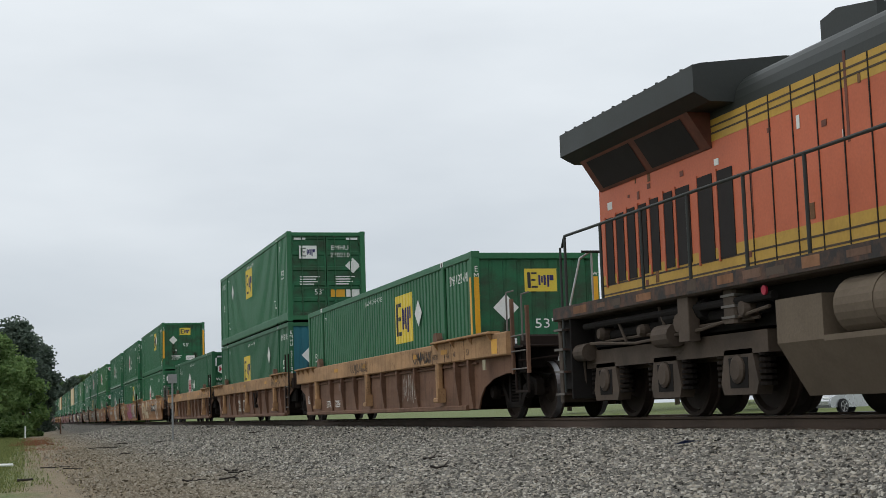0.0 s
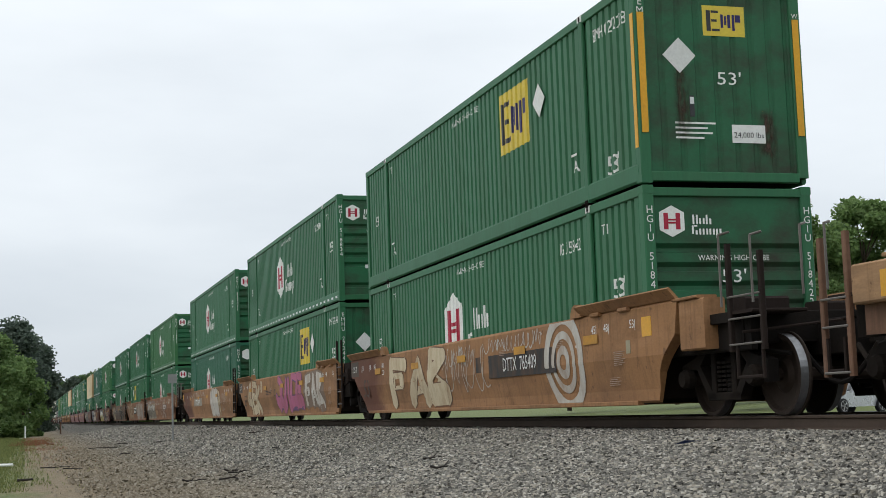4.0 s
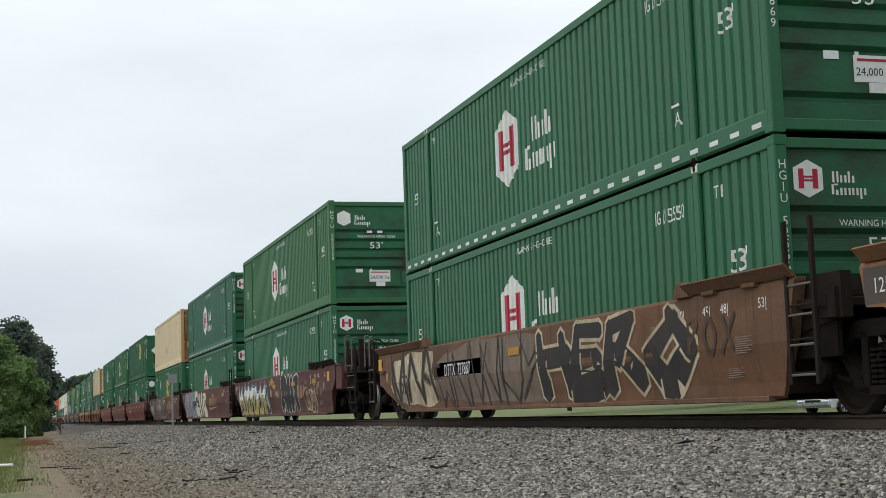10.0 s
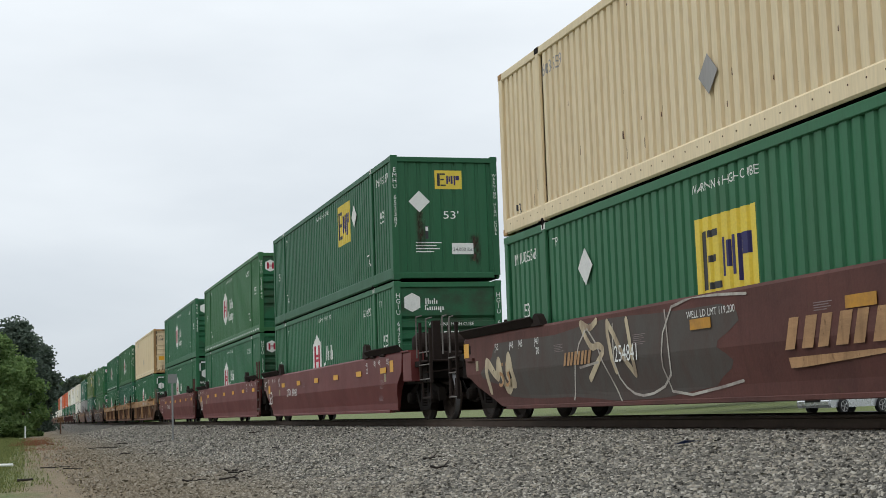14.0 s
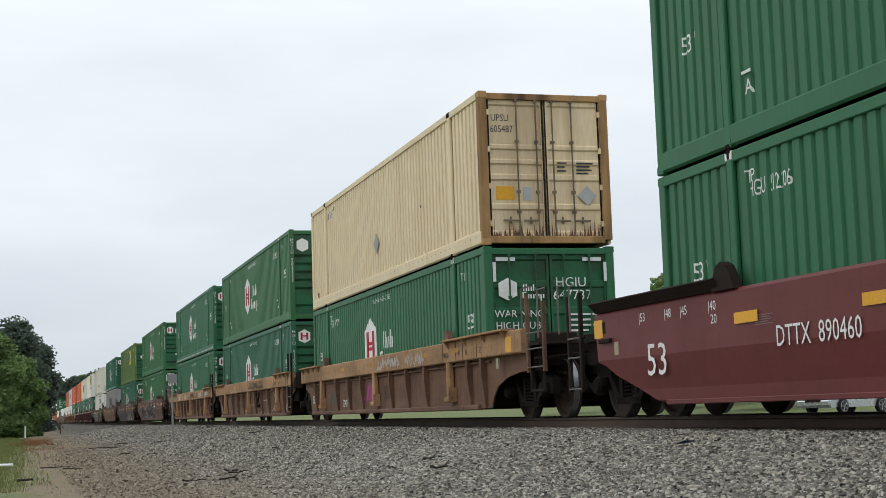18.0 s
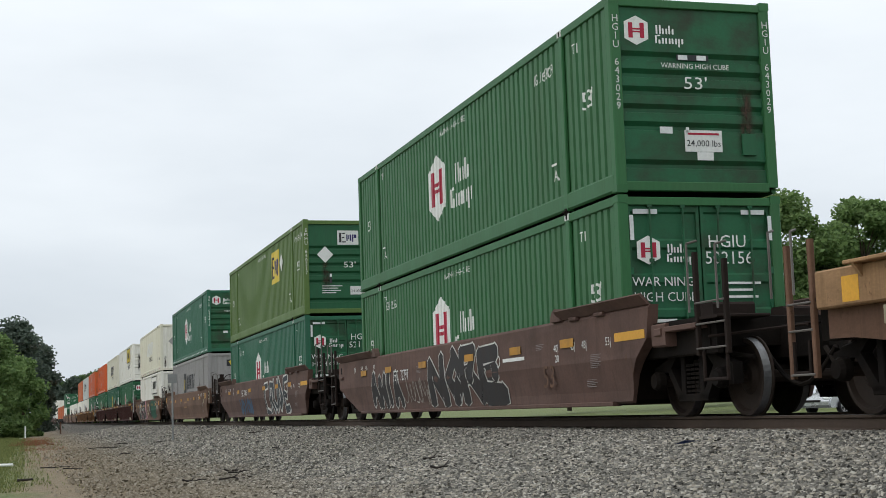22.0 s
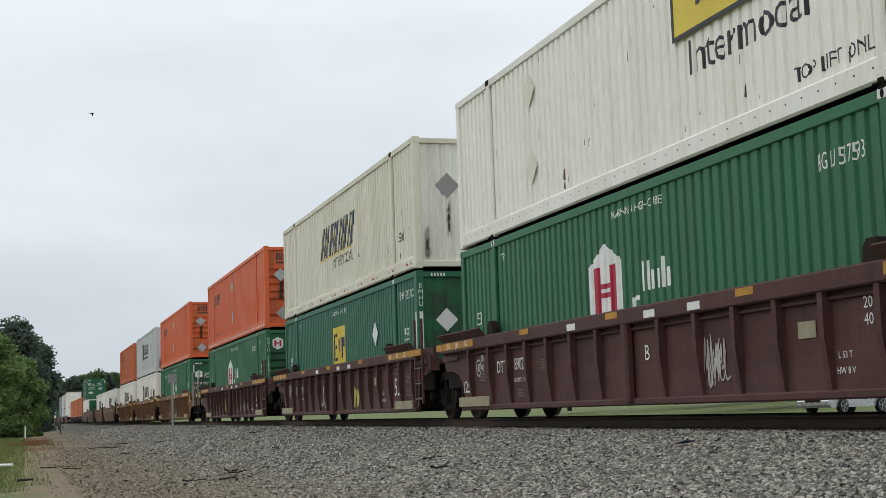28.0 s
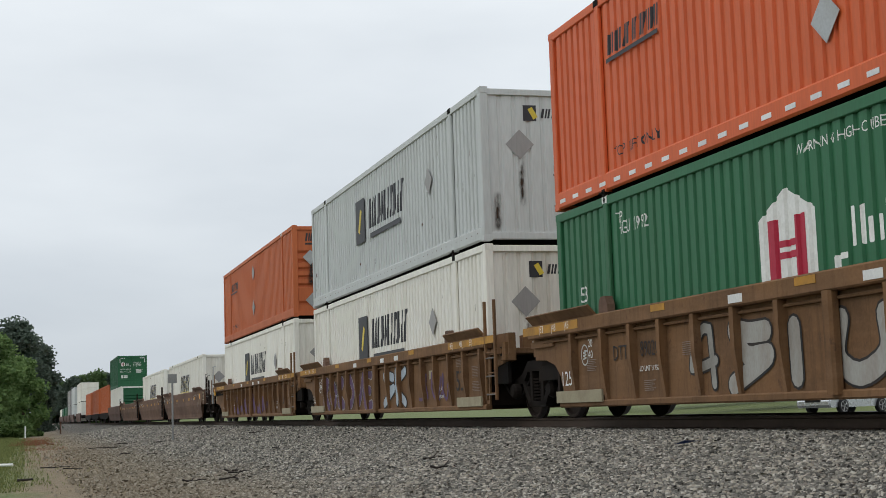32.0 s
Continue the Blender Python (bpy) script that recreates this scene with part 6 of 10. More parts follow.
            p0, p1, t0, t1, foot = (2.63, 3.37, 2.04, 1.84, 0.80) if tall else (2.49, 3.25, 2.04, 1.88, 0.76) if d < 0 else (2.60, 3.08, 1.87, 1.85, 0.40)
            pm = W_RIB if style == "ribbed" else post
            for sx in (-1, 1):
                for dy, t_ in ((p0, t0), (p1, t1)):
                    part("ladder_post", kept("lpost%.1f%d%.2f%.2f" % (y, sx, dy, t_), pm, lambda: Shape().bar(sx * 1.42 - 0.03, y + d * dy - 0.036, foot, sx * 1.42 + 0.03, y + d * dy + 0.036, t_, 0.01)), pm, car)
                if sx > 0:
                    continue
                if d < 0 and style == "plate":
                    box_ = part("corner_box", kept("cbox", main, lambda: Shape().bar(-OUT + 0.01, y - 1.92, 0.83, -OUT + 0.30, y - 1.24, 1.46, 0.02).bar(-OUT - 0.02, y - 1.80, 1.46, -OUT + 0.26, y - 1.10, 1.50, 0.01) if main is not W_UMBER else Shape().bar(-OUT + 0.03, y - 1.62, 0.92, -OUT + 0.30, y - 1.20, 1.22, 0.02).bar(-OUT + 0.01, y - 1.52, 1.06, -OUT + 0.05, y - 1.32, 1.16, 0.01).bar(-OUT + 0.02, y - 2.5, 1.10, -OUT + 0.25, y - 1.62, 1.17, 0.01)), main, car)
                    if main in (W_RUST, W_BROWN):
                        part("placard", kept("cplac", LOT_TAPE, lambda: Shape().box(-OUT + 0.004, y - 1.76, 1.02, -OUT + 0.012, y - 1.38, 1.38)), LOT_TAPE, box_, "pale placard with dark blocks")
                        part("placard_print", kept("cplb", W_SOOT, lambda: Shape().box(-OUT, y - 1.55, 1.07, -OUT + 0.005, y - 1.42, 1.18).box(-OUT, y - 1.72, 1.07, -OUT + 0.005, y - 1.59, 1.18).box(-OUT, y - 1.55, 1.22, -OUT + 0.005, y - 1.42, 1.33).box(-OUT, y - 1.72, 1.22, -OUT + 0.005, y - 1.59, 1.33)), W_SOOT, box_, kind="stuff")
                if d > 0 and style == "plate":
                    part("latch_pocket", kept("latch", BLACKGAP, lambda: Shape().bar(-OUT - 0.004, y + 1.50, 1.20, -OUT + 0.01, y + 1.62, 1.36, 0.003)), BLACKGAP, car)
                    part("lift_lug", kept("llug", W_SOOT if main is W_RED else main, lambda: Shape().bar(-OUT - 0.05, y + 1.28, 1.06, -OUT + 0.01, y + 1.66, 1.12, 0.01)), main, car)
                part("stirrup", kept("stir%.1f%d%.2f" % (y, sx, p0), W_SOOT, lambda: Shape().bar(sx * 1.42 - 0.02, min(y + d * (p0 + 0.10), y + d * (p0 + 0.14)), 0.44, sx * 1.42 + 0.02, max(y + d * (p0 + 0.10), y + d * (p0 + 0.14)), 0.80).bar(sx * 1.42 - 0.02, min(y + d * (p1 - 0.06), y + d * (p1 - 0.02)), 0.44, sx * 1.42 + 0.02, max(y + d * (p1 - 0.06), y + d * (p1 - 0.02)), 0.80).bar(sx * 1.42 - 0.02, min(y + d * (p0 + 0.14), y + d * (p1 - 0.06)), 0.44, sx * 1.42 + 0.02, max(y + d * (p0 + 0.14), y + d * (p1 - 0.06)), 0.48)), W_SOOT, car)
                part("side_sill", kept("ssill%.1f%d" % (y, sx), DARK, lambda: Shape().bar(sx * 1.24 - 0.04, min(y + d * 0.1, y + d * 2.7), 0.78, sx * 1.24 + 0.04, max(y + d * 0.1, y + d * 2.7), 1.20)), DARK, car)
                for k in (0.44, 0.91, 1.20) if d > 0 else (0.84, 1.14, 1.40):
                    part("rung", kept("rung%.1f%d%.1f%.2f" % (y, sx, k, p0), RUNG, lambda: Shape().rod((sx * 1.45, y + d * p0, k), (sx * 1.45, y + d * p1, k), 0.013, 6)), RUNG, car)
                gm, bent = (GALV, 0.36) if tall else (RUNG, 0.07)
                for dy, t_ in ((2.38, t0 + bent), (2.84, t0 + bent)) if tall else ((p0 - 0.12 if d < 0 else p0 + 0.30, t0 + 0.05 + bent), (p1 - 0.12 if d < 0 else p1 + 0.30, t1 + 0.12 + bent)):
                    part("grab_iron", kept("grab%.1f%d%.2f" % (y, sx, dy), gm, lambda: Shape().rod((sx * 1.47, y + d * dy, 0.80 if tall else 1.30), (sx * 1.47, y + d * dy, t_), 0.015, 6).rod((sx * 1.47, y + d * dy, t_), (sx * 1.36, y + d * (dy + 0.08), t_ + 0.03), 0.015, 6)), gm, car)
            low = 0.006 if style == "plate" else 0.024
            if main is W_UMBER:
                if d < 0:
                    part("sticker", kept("strip%.1f" % y, YTAPE, lambda: Shape().box(-OUT - low, y - 1.05, 1.06, -OUT, y - 0.05, 1.18)), YTAPE, car)
            else:
                k_, z_ = (0.27, 1.08) if d < 0 and style == "plate" else (1.52, 1.02) if tall and d < 0 else (1.75, 1.14)
                part("sticker", kept("stick%s%.1f" % (style, y), YTAPE, lambda: Shape().box(-OUT - low, y + d * k_ - 0.15, z_, -OUT, y + d * k_ + 0.15, z_ + 0.26)), YTAPE, car)
                part("sticker", kept("stickw%s%.1f" % (style, y), LOT_TAPE, lambda: Shape().box(-OUT - low, y + d * (k_ - 0.62) - 0.07, 0.88, -OUT, y + d * (k_ - 0.62) + 0.07, 1.06)), LOT_TAPE, car)
            gear = d < 0 and U.index(u) in (9, 12, 20)
            if gear:
                part("air_reservoir", kept("rsv%.1f" % y, post, lambda: Shape().lathe([(-1.22, 0.0), (-1.20, 0.16), (-1.12, 0.24), (0.1, 0.24), (0.18, 0.16), (0.2, 0.0)], 18, 0.0, y + d * 1.15, 1.66)), post, car)
                part("reservoir_strap", kept("rstp%.1f" % y, DARK, lambda: Shape().lathe([(-0.98, 0.245), (-0.98, 0.256), (-0.92, 0.256), (-0.92, 0.245)], 18, 0.0, y + d * 1.15, 1.66).box(-0.99, min(y + d * 1.0, y + d * 1.3), 1.2, -0.91, max(y + d * 1.0, y + d * 1.3), 1.45)), DARK, car)
            if gear:
                part("end_post", kept("cpa%.1f" % y, post, lambda: Shape().bar(-1.05, min(y + d * 2.05, y + d * 2.2), 1.2, -0.88, max(y + d * 2.05, y + d * 2.2), 2.1)), post, car)
            if gear:
                part("end_post", kept("cpb%.1f" % y, post, lambda: Shape().bar(0.60, min(y + d * 2.05, y + d * 2.2), 1.2, 0.78, max(y + d * 2.05, y + d * 2.2), 2.1)), post, car)
            part("brake_rod", kept("brod%.1f" % y, DARK, lambda: Shape().rod((-1.2, y + d * 0.3, 1.05), (-0.9, y + d * 2.9, 0.72), 0.03, 6)), DARK, car)
            part("hose", kept("choz%.1f" % y, DARK, lambda: hose(-0.55, y + d * 2.4, d)), DARK, car)
            part("cut_lever", kept("cutl%.1f" % y, post, lambda: Shape().rod((-1.42, y + d * 2.75, 0.98), (-0.2, y + d * 3.3, 1.10), 0.018, 6)), post, car)
            # the same added dark panel, filling the shade below the coupler platform
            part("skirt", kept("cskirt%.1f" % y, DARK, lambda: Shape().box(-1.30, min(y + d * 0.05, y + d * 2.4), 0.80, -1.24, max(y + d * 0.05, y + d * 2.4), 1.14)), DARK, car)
            part("treadplate", kept("tread%.1f" % y, post, lambda: Shape().bar(-1.42, min(y + d * 2.5, y + d * 3.0), 1.20, -0.7, max(y + d * 2.5, y + d * 3.0), 1.24)), post, car)
            part("valve_box", kept("valve%.1f" % y, post, lambda: Shape().bar(-0.95, min(y + d * 1.55, y + d * 2.0), 1.24, -0.35, max(y + d * 1.55, y + d * 2.0), 1.46, 0.03)), post, car)
            part("valve_box", kept("valveb%.1f" % y, post, lambda: Shape().bar(0.1, min(y + d * 1.6, y + d * 1.95), 1.24, 0.6, max(y + d * 1.6, y + d * 1.95), 1.40, 0.03)), post, car)
            if d < 0 and U.index(u) in (9, 20, 22):
                part("brake_wheel", kept("bwheel%.1f" % y, post, lambda: hand_wheel(-0.62, y + d * 2.3, 1.80)), post, car)
    if near_truck is not None:
        truck(car, near_truck)
    if far_truck is not None:
        truck(car, far_truck)
    # stencils and reflective tape on the near side
    x = -(OUT + 0.004)
    if style == "plate":
        red, umber = main is W_RED, main is W_UMBER
        for y in (0.4, 2.9, 5.6, 8.25, 10.95, 13.59) if red else (8.54,) if main is W_OCHRE else (1.6, 4.7, 8.0, 11.33, 14.61) if main in (W_ORANGE, W_RUST) else (1.6, 4.88, 8.36) if main is W_OXIDE else (1.69, 4.06, 6.65, 9.89, 12.76, 15.2):
            plate("yellow_tape", "s", x - 0.012, y, 1.14, 0.55, 0.13, YTAPE if red else LOT_TAPE if u in (U[6], U[7]) else OLDTAPE, car, thick=0.004)
        if u != U[19]:
            lettering("53", "s", x, 2.53 if umber else 16.04 if red else 15.82, 0.64 if umber else 0.74, 0.60 if not umber else 0.5, MARK if main is W_RED else (W_TAN if main is W_OXIDE else W_RIB if umber else faded(SPRAY_K, main, 0.8)), car, 1.1)
        if main not in (W_RED, W_UMBER, W_OXIDE) and ends[1] == "joint":
            plate("paint_patch", "s", x + 0.004, 17.05, 1.26, 0.80, 0.36, PATCHG, car, thick=0.002, label="grey repaint patch")
        if ends[1] == "joint":
            lettering("125 T", "s", x, 17.05, 1.25, 0.21, MARK, car)
            if red:
                plate("end_panel", "s", x + 0.004, 17.05, 1.27, 0.80, 0.38, W_UMBER, car, thick=0.003, label="darker brown panel at the end")
                plate("yellow_tape", "s", x, 16.32, 1.06, 0.34, 0.26, YTAPE, car, thick=0.004)
                plate("label_plate", "s", x, 16.66, 0.93, 0.14, 0.22, LOT_TAPE, car, thick=0.003)
                plate("label_plate", "s", x, 14.3, 0.92, 0.14, 0.18, LOT_TAPE, car, thick=0.003)
        for ys_, z_ in (((16.45, 15.66, 15.2, 14.43) if red else (16.2, 15.42, 14.95, 14.18), 1.33 if red else 1.25), ((0.02, 0.80, 1.27, 2.08) if red else (0.12, 1.02, 1.48, 2.18), 1.08 if umber else 1.33 if red else 1.27)):
            for y_, wd in zip(ys_, ("53", "48", "45", "40")):
                lettering("|" + wd if y_ > 8 else wd + "|", "s", x, y_, z_, 0.165, MARK, car)
                if wd == "40":
                    lettering("20", "s", x, y_ - 0.03, z_ - 0.16, 0.165, MARK, car)
        for y_, z_, n_ in ((0.9, 0.62, 4), (0.6, 0.92, 5), (10.2, 1.12, 3), (13.2, 1.14, 2)):
            text_block("s", x + (0.0 if z_ > 0.8 else -0.004 + OUT - side_x(z_ - 0.1)), y_, z_, 0.40, n_ + 3, stencil(main), car, 0.010, 0.026)
        for y in (2.9, 5.6):
            text_block("s", x + 0.002, y, 1.18, 0.36, 4, stencil(main), car, 0.010, 0.026)
        if number:
            y, z = NUMBER_AT.get(U.index(u), (12.1, 0.87) if red else (11.9, 0.98))
            lettering(number.replace(" ", "  "), "s", x - (0.020 if u == U[10] else 0.013), y, z, 0.33, MARK, car, 0.82)
    else:
        xr = -(OUT - 0.105)
        for y in (4.6, 8.45, 12.1) if style == "arched" else (1.3, 3.4, 8.2, 11.4):
            plate("yellow_tape", "s", -(OUT + 0.022), y, 1.43 if style == "arched" else 1.32, 0.42, 0.09, OLDTAPE, car, thick=0.004)
        if u not in U[:2]:
            lettering("53", "s", xr - 0.012, (7.26 if u == U[15] else 10.25) if style == "ribbed" else 1.50, 0.62 if u == U[15] else 0.72, 0.42 if style == "ribbed" else 0.56, MARK if main is W_PLUM else SPRAY_K, car)
        lettering("125", "s", xr - 0.012, 15.72, 0.60, 0.32, MARK, car)
        if style == "arched":
            if main is W_PLUM:
                lettering({U[22]: "B", U[23]: "C"}.get(u, "A"), "s", xr - 0.012, 7.57, 0.86, 0.30, MARK, car)
            lettering("DTT", "s", xr - 0.012, 13.63, 0.90, 0.30, MARK if main is W_PLUM else SPRAY_K, car, 0.9)
            lettering("89020", "s", xr - 0.012, 12.66, 0.92, 0.30, MARK if main is W_PLUM else SPRAY_K, car, 0.8)
            lettering("LD LMT 117500", "s", xr - 0.012, 12.66, 0.66, 0.10, MARK, car)
            ring_mark(car, xr - 0.010, 14.95, 0.94, 0.13)
            part("sill_plate", kept("sillp", LOT_TAPE, lambda: Shape().bar(-(OUT - 0.02), 14.2, 0.24, -(OUT - 0.05), 16.0, 0.42, 0.004)), LOT_TAPE, car, "pale tan plate on the sill")
            part("sill_plate", kept("silln", LOT_TAPE, lambda: Shape().bar(-(OUT - 0.02), 0.0, 0.24, -(OUT - 0.05), 1.52, 0.42, 0.004)), LOT_TAPE, car, "pale tan plate on the sill")
            for y_, w_ in ((0.45, 2.8), (16.1, 2.4)):
                plate("ochre_strip", "s", -(OUT + 0.021), y_, 1.41, w_, 0.13, OLDTAPE, car, thick=0.003, label="dull ochre strip on the top chord")
            for k_, wd in enumerate(("53", "48", "45")):
                lettering("|" + wd, "s", -(OUT + 0.026), 16.45 - 0.55 * k_, 1.41, 0.16, MARK, car)
                lettering(wd + "|", "s", -(OUT + 0.026), 0.38 + 0.62 * k_, 1.41, 0.16, MARK, car)
            for z_, wd in ((1.12, "20"), (0.95, "40")):
                lettering(wd, "s", xr - 0.012, 2.32, z_, 0.17, MARK, car)
                lettering(wd, "s", xr - 0.012, 14.72, z_ - 0.02, 0.17, MARK, car)
            plate("label_plate", "s", xr - 0.004, 3.5, 0.92, 0.36, 0.18, LOT_TAPE, car, thick=0.004)
            for z_, wd in ((0.62, "L 53 T"), (0.46, "HW 8 V")):
                lettering(wd, "s", xr - 0.012, 2.78, z_, 0.10, MARK, car)
            for y_, z_, n_ in ((0.5, 0.98, 6), (0.5, 0.70, 5), (1.5, 1.16, 4)):
                text_block("s", xr - 0.006, y_, z_, 0.50, n_ + 2, stencil(main), car, 0.009, 0.028)
        else:
            for y_, wd in ((1.93, "40|20"), (1.05, "45"), (0.60, "48"), (-0.25, "53")):
                lettering(wd, "s", -(OUT + 0.024), y_, 1.24, 0.16, SPRAY_K, car)
                plate("chord_seam", "s", -(OUT + 0.021), y_ + 0.22, 1.30, 0.025, 0.36, W_SOOT, car, thick=0.002)
            if u in (U[1], U[16]):
                vee_bracket(car, 5.98)
            if u != U[0]:
                plate("paint_patch", "s", xr, 13.0, 0.62, 0.95, 0.26, PATCHG, car, thick=0.003, label="dark repaint patch")
        for y_, z_, n_ in ((14.7, 0.86, 4), (12.7, 0.50, 3), (11.5, 0.95, 4)):
            text_block("s", xr - 0.006, y_, z_, 0.36, n_ + 3, stencil(main), car, 0.010, 0.026)
        for y_ in (5.3, 6.6, 9.4) if style == "arched" else ():
            plate("label_plate", "s", -(OUT + 0.021), y_ + 0.6, 1.37, 0.34, 0.10, LABEL, car, thick=0.003)
        if number:
            if style == "ribbed":
                for k_, wd in enumerate(number.split()):
                    lettering(wd, "s", xr - 0.012, (12.95, 11.80)[k_] if " " in number else 11.6, 0.44, 0.27, MARK, car, 0.84 if " " in number else 0.72)
    if extra:
        extra(car)
    MOVING.append((car, XC, u, 0.0))
    return car


# ---- the train, front to back ----
NUMBER_AT = {3: (4.75, 0.92), 5: (11.62, 0.93), 6: (4.5, 0.90), 8: (11.85, 0.95), 10: (10.64, 0.84), 11: (10.62, 0.88), 18: (11.66, 0.97), 19: (11.2, 1.05), 21: (11.9, 0.90)}
A3 = 17.83  # truck centre at a joint, from the near end of the box
ENDT = 1.70  # truck centre beyond the box at a coupler end
# near ends of the boxes along the track at the clip's start
U = [25.37, 44.87, 64.4, 88.27, 107.82, 127.34, 151.36, 170.85, 190.19, 214.41, 233.84, 253.39, 277.36, 296.73, 316.63, 340.33, 360.13, 379.39, 403.44, 427.07,
     450.80, 474.47, 498.28, 517.70, 537.75, 561.63, 581.44, 600.78, 624.8, 644.3, 664.0, 688.0, 707.6, 727.2, 751.0, 770.6, 790.2, 814.0, 833.6, 853.2, 877.0, 896.6]


def g_3(c):
    cream, white = faded(SPRAY_C, W_ORANGE, 0.55), faded(SPRAY_W, W_ORANGE, 0.7)
    spray_word(c, "FAB", 13.5, 9.0, 0.27, 1.47, cream, faded(W_BROWN, W_ORANGE, 0.6), 3, 0.36, 0.025, curve=1, taper=0.8, tight=0.74, sides=6)
    spray(c, 9.2, 6.5, 0.45, 1.40, 4, white, None, 6, 0.035)
    spray(c, 9.3, 7.4, 0.95, 1.40, 5, white, None, 67, 0.05)
    smooth_patch(c, 6.4, 3.05, 0.72, 1.12, faded(SPRAY_K, W_ORANGE, 0.35), "black repaint patch")
    smooth_patch(c, 7.15, 6.85, 0.84, 1.12, faded(SPRAY_K, W_ORANGE, 0.5), "dark square repaint patch")
    spray(c, 6.6, 3.7, 1.14, 1.46, 8, white, None, 66, 0.06)
    for r_, w_ in ((0.72, 0.20), (0.44, 0.12), (0.20, 0.14)):
        ring(c, 2.75, 0.86, r_, w_, faded(SPRAY_W, W_ORANGE, 0.6))


def g_4(c):
    pale = faded(SPRAY_C, W_ORANGE, 0.75)
    spray_word(c, "4EK", 15.1, 12.45, 0.22, 1.47, pale, faded(SPRAY_K, W_ORANGE, 0.7), 7, 0.27, 0.02, curve=1, taper=0.5, tight=0.74, sides=6)
    blob(c, 12.35, 12.0, 0.98, 1.42, pale, 71)
    lettering("C", "s", -(OUT + 0.005), 9.42, 0.93, 0.36, SPRAY_K, c)
    text_block("s", -(OUT + 0.005), 10.6, 1.02, 1.3, 3, faded(SPRAY_K, W_ORANGE, 0.6), c, 0.02, 0.05)
    spray_word(c, "JUICE", 9.1, 4.65, 0.25, 1.47, faded(paint("dull rose spray", (0.42, 0.12, 0.22), (0.3, 0.11, 0.14), 0.6, 0.7, coarse=2.5), W_ORANGE, 0.5), faded(SPRAY_V, W_ORANGE, 0.5), 8, 0.34, 0.04, curve=1, taper=0.9, tight=0.80, sides=6, wild=1.8)
    blob(c, 4.55, 1.3, 0.34, 1.45, faded(W_GREY, W_ORANGE, 0.4), 9)
    spray_word(c, "FAB", 4.2, 1.4, 0.36, 1.46, faded(SPRAY_W, W_ORANGE, 0.65), faded(W_GREY, W_ORANGE, 0.3), 9, 0.26, 0.06, curve=1, tight=0.68)


def g_5(c):
    white = faded(SPRAY_W, W_ORANGE, 0.8)
    smooth_patch(c, 13.25, 10.05, 0.76, 1.12, paint("pale grey repaint", (0.30, 0.27, 0.22), (0.21, 0.16, 0.11), 0.7, 0.75, coarse=3.0), "pale grey repaint patch")
    spray(c, 13.9, 8.8, 1.17, 1.45, 9, white, None, 72, 0.045)
    lettering("A", "s", -(OUT + 0.005), 9.55, 0.98, 0.34, SPRAY_K, c)
    spray_word(c, "ARONO", 6.85, 4.4, 0.22, 1.46, faded(SPRAY_W, W_ORANGE, 0.35), SPRAY_K, 10, 0.30, 0.03, tight=0.56, lean=0.05)
    spray_word(c, "SD", 4.65, 3.65, 0.26, 1.40, faded(SPRAY_C, W_ORANGE, 0.6), faded(SPRAY_K, W_ORANGE, 0.6), 110, 0.14, 0.02)
    spray(c, 3.5, 1.7, 0.72, 1.22, 4, white, None, 73, 0.045)
    spray(c, 3.4, 2.7, 0.40, 0.66, 2, white, None, 74, 0.045)


def g_6(c):
    ash = faded(W_GREY, W_RUST, 0.35)
    blob(c, 16.1, 10.7, 0.25, 1.46, ash, 113)
    grey = paint("weathered olive-grey spray", (0.255, 0.235, 0.185), (0.17, 0.145, 0.11), 0.7, 0.75, coarse=2.0)
    wild_piece(c, 16.35, 10.8, 0.25, 1.46, faded(SPRAY_W, grey, 0.95), grey, faded(SPRAY_K, W_RUST, 0.75), faded(W_TAN, W_RUST, 0.5), 113, 6, grey)
    blob(c, 16.4, 15.3, 0.5, 1.42, faded(W_TAN, W_RUST, 0.8), 12)
    blob(c, 10.6, 9.2, 0.46, 0.78, faded(W_TAN, W_RUST, 0.9), 114)
    spray(c, 10.5, 8.9, 1.08, 1.38, 6, faded(SPRAY_W, W_RUST, 0.5), None, 14, 0.06)
    smooth_patch(c, 6.1, 3.1, 0.74, 1.10, faded(W_BROWN, W_RUST, 0.5))
    spray_word(c, "PSWOM", 7.25, 4.3, 0.34, 1.45, faded(SPRAY_W, W_RUST, 0.95), None, 15, 0.034, tight=0.9, wild=1.6)
    spray_word(c, "UK", 6.9, 4.4, 0.30, 0.80, faded(SPRAY_W, W_RUST, 0.95), None, 16, 0.03, tight=0.9, wild=1.6)
    plate("sticker", "s", -(OUT + 0.002), 3.0, 1.16, 0.45, 0.09, LOT_TAPE, c, thick=0.003)


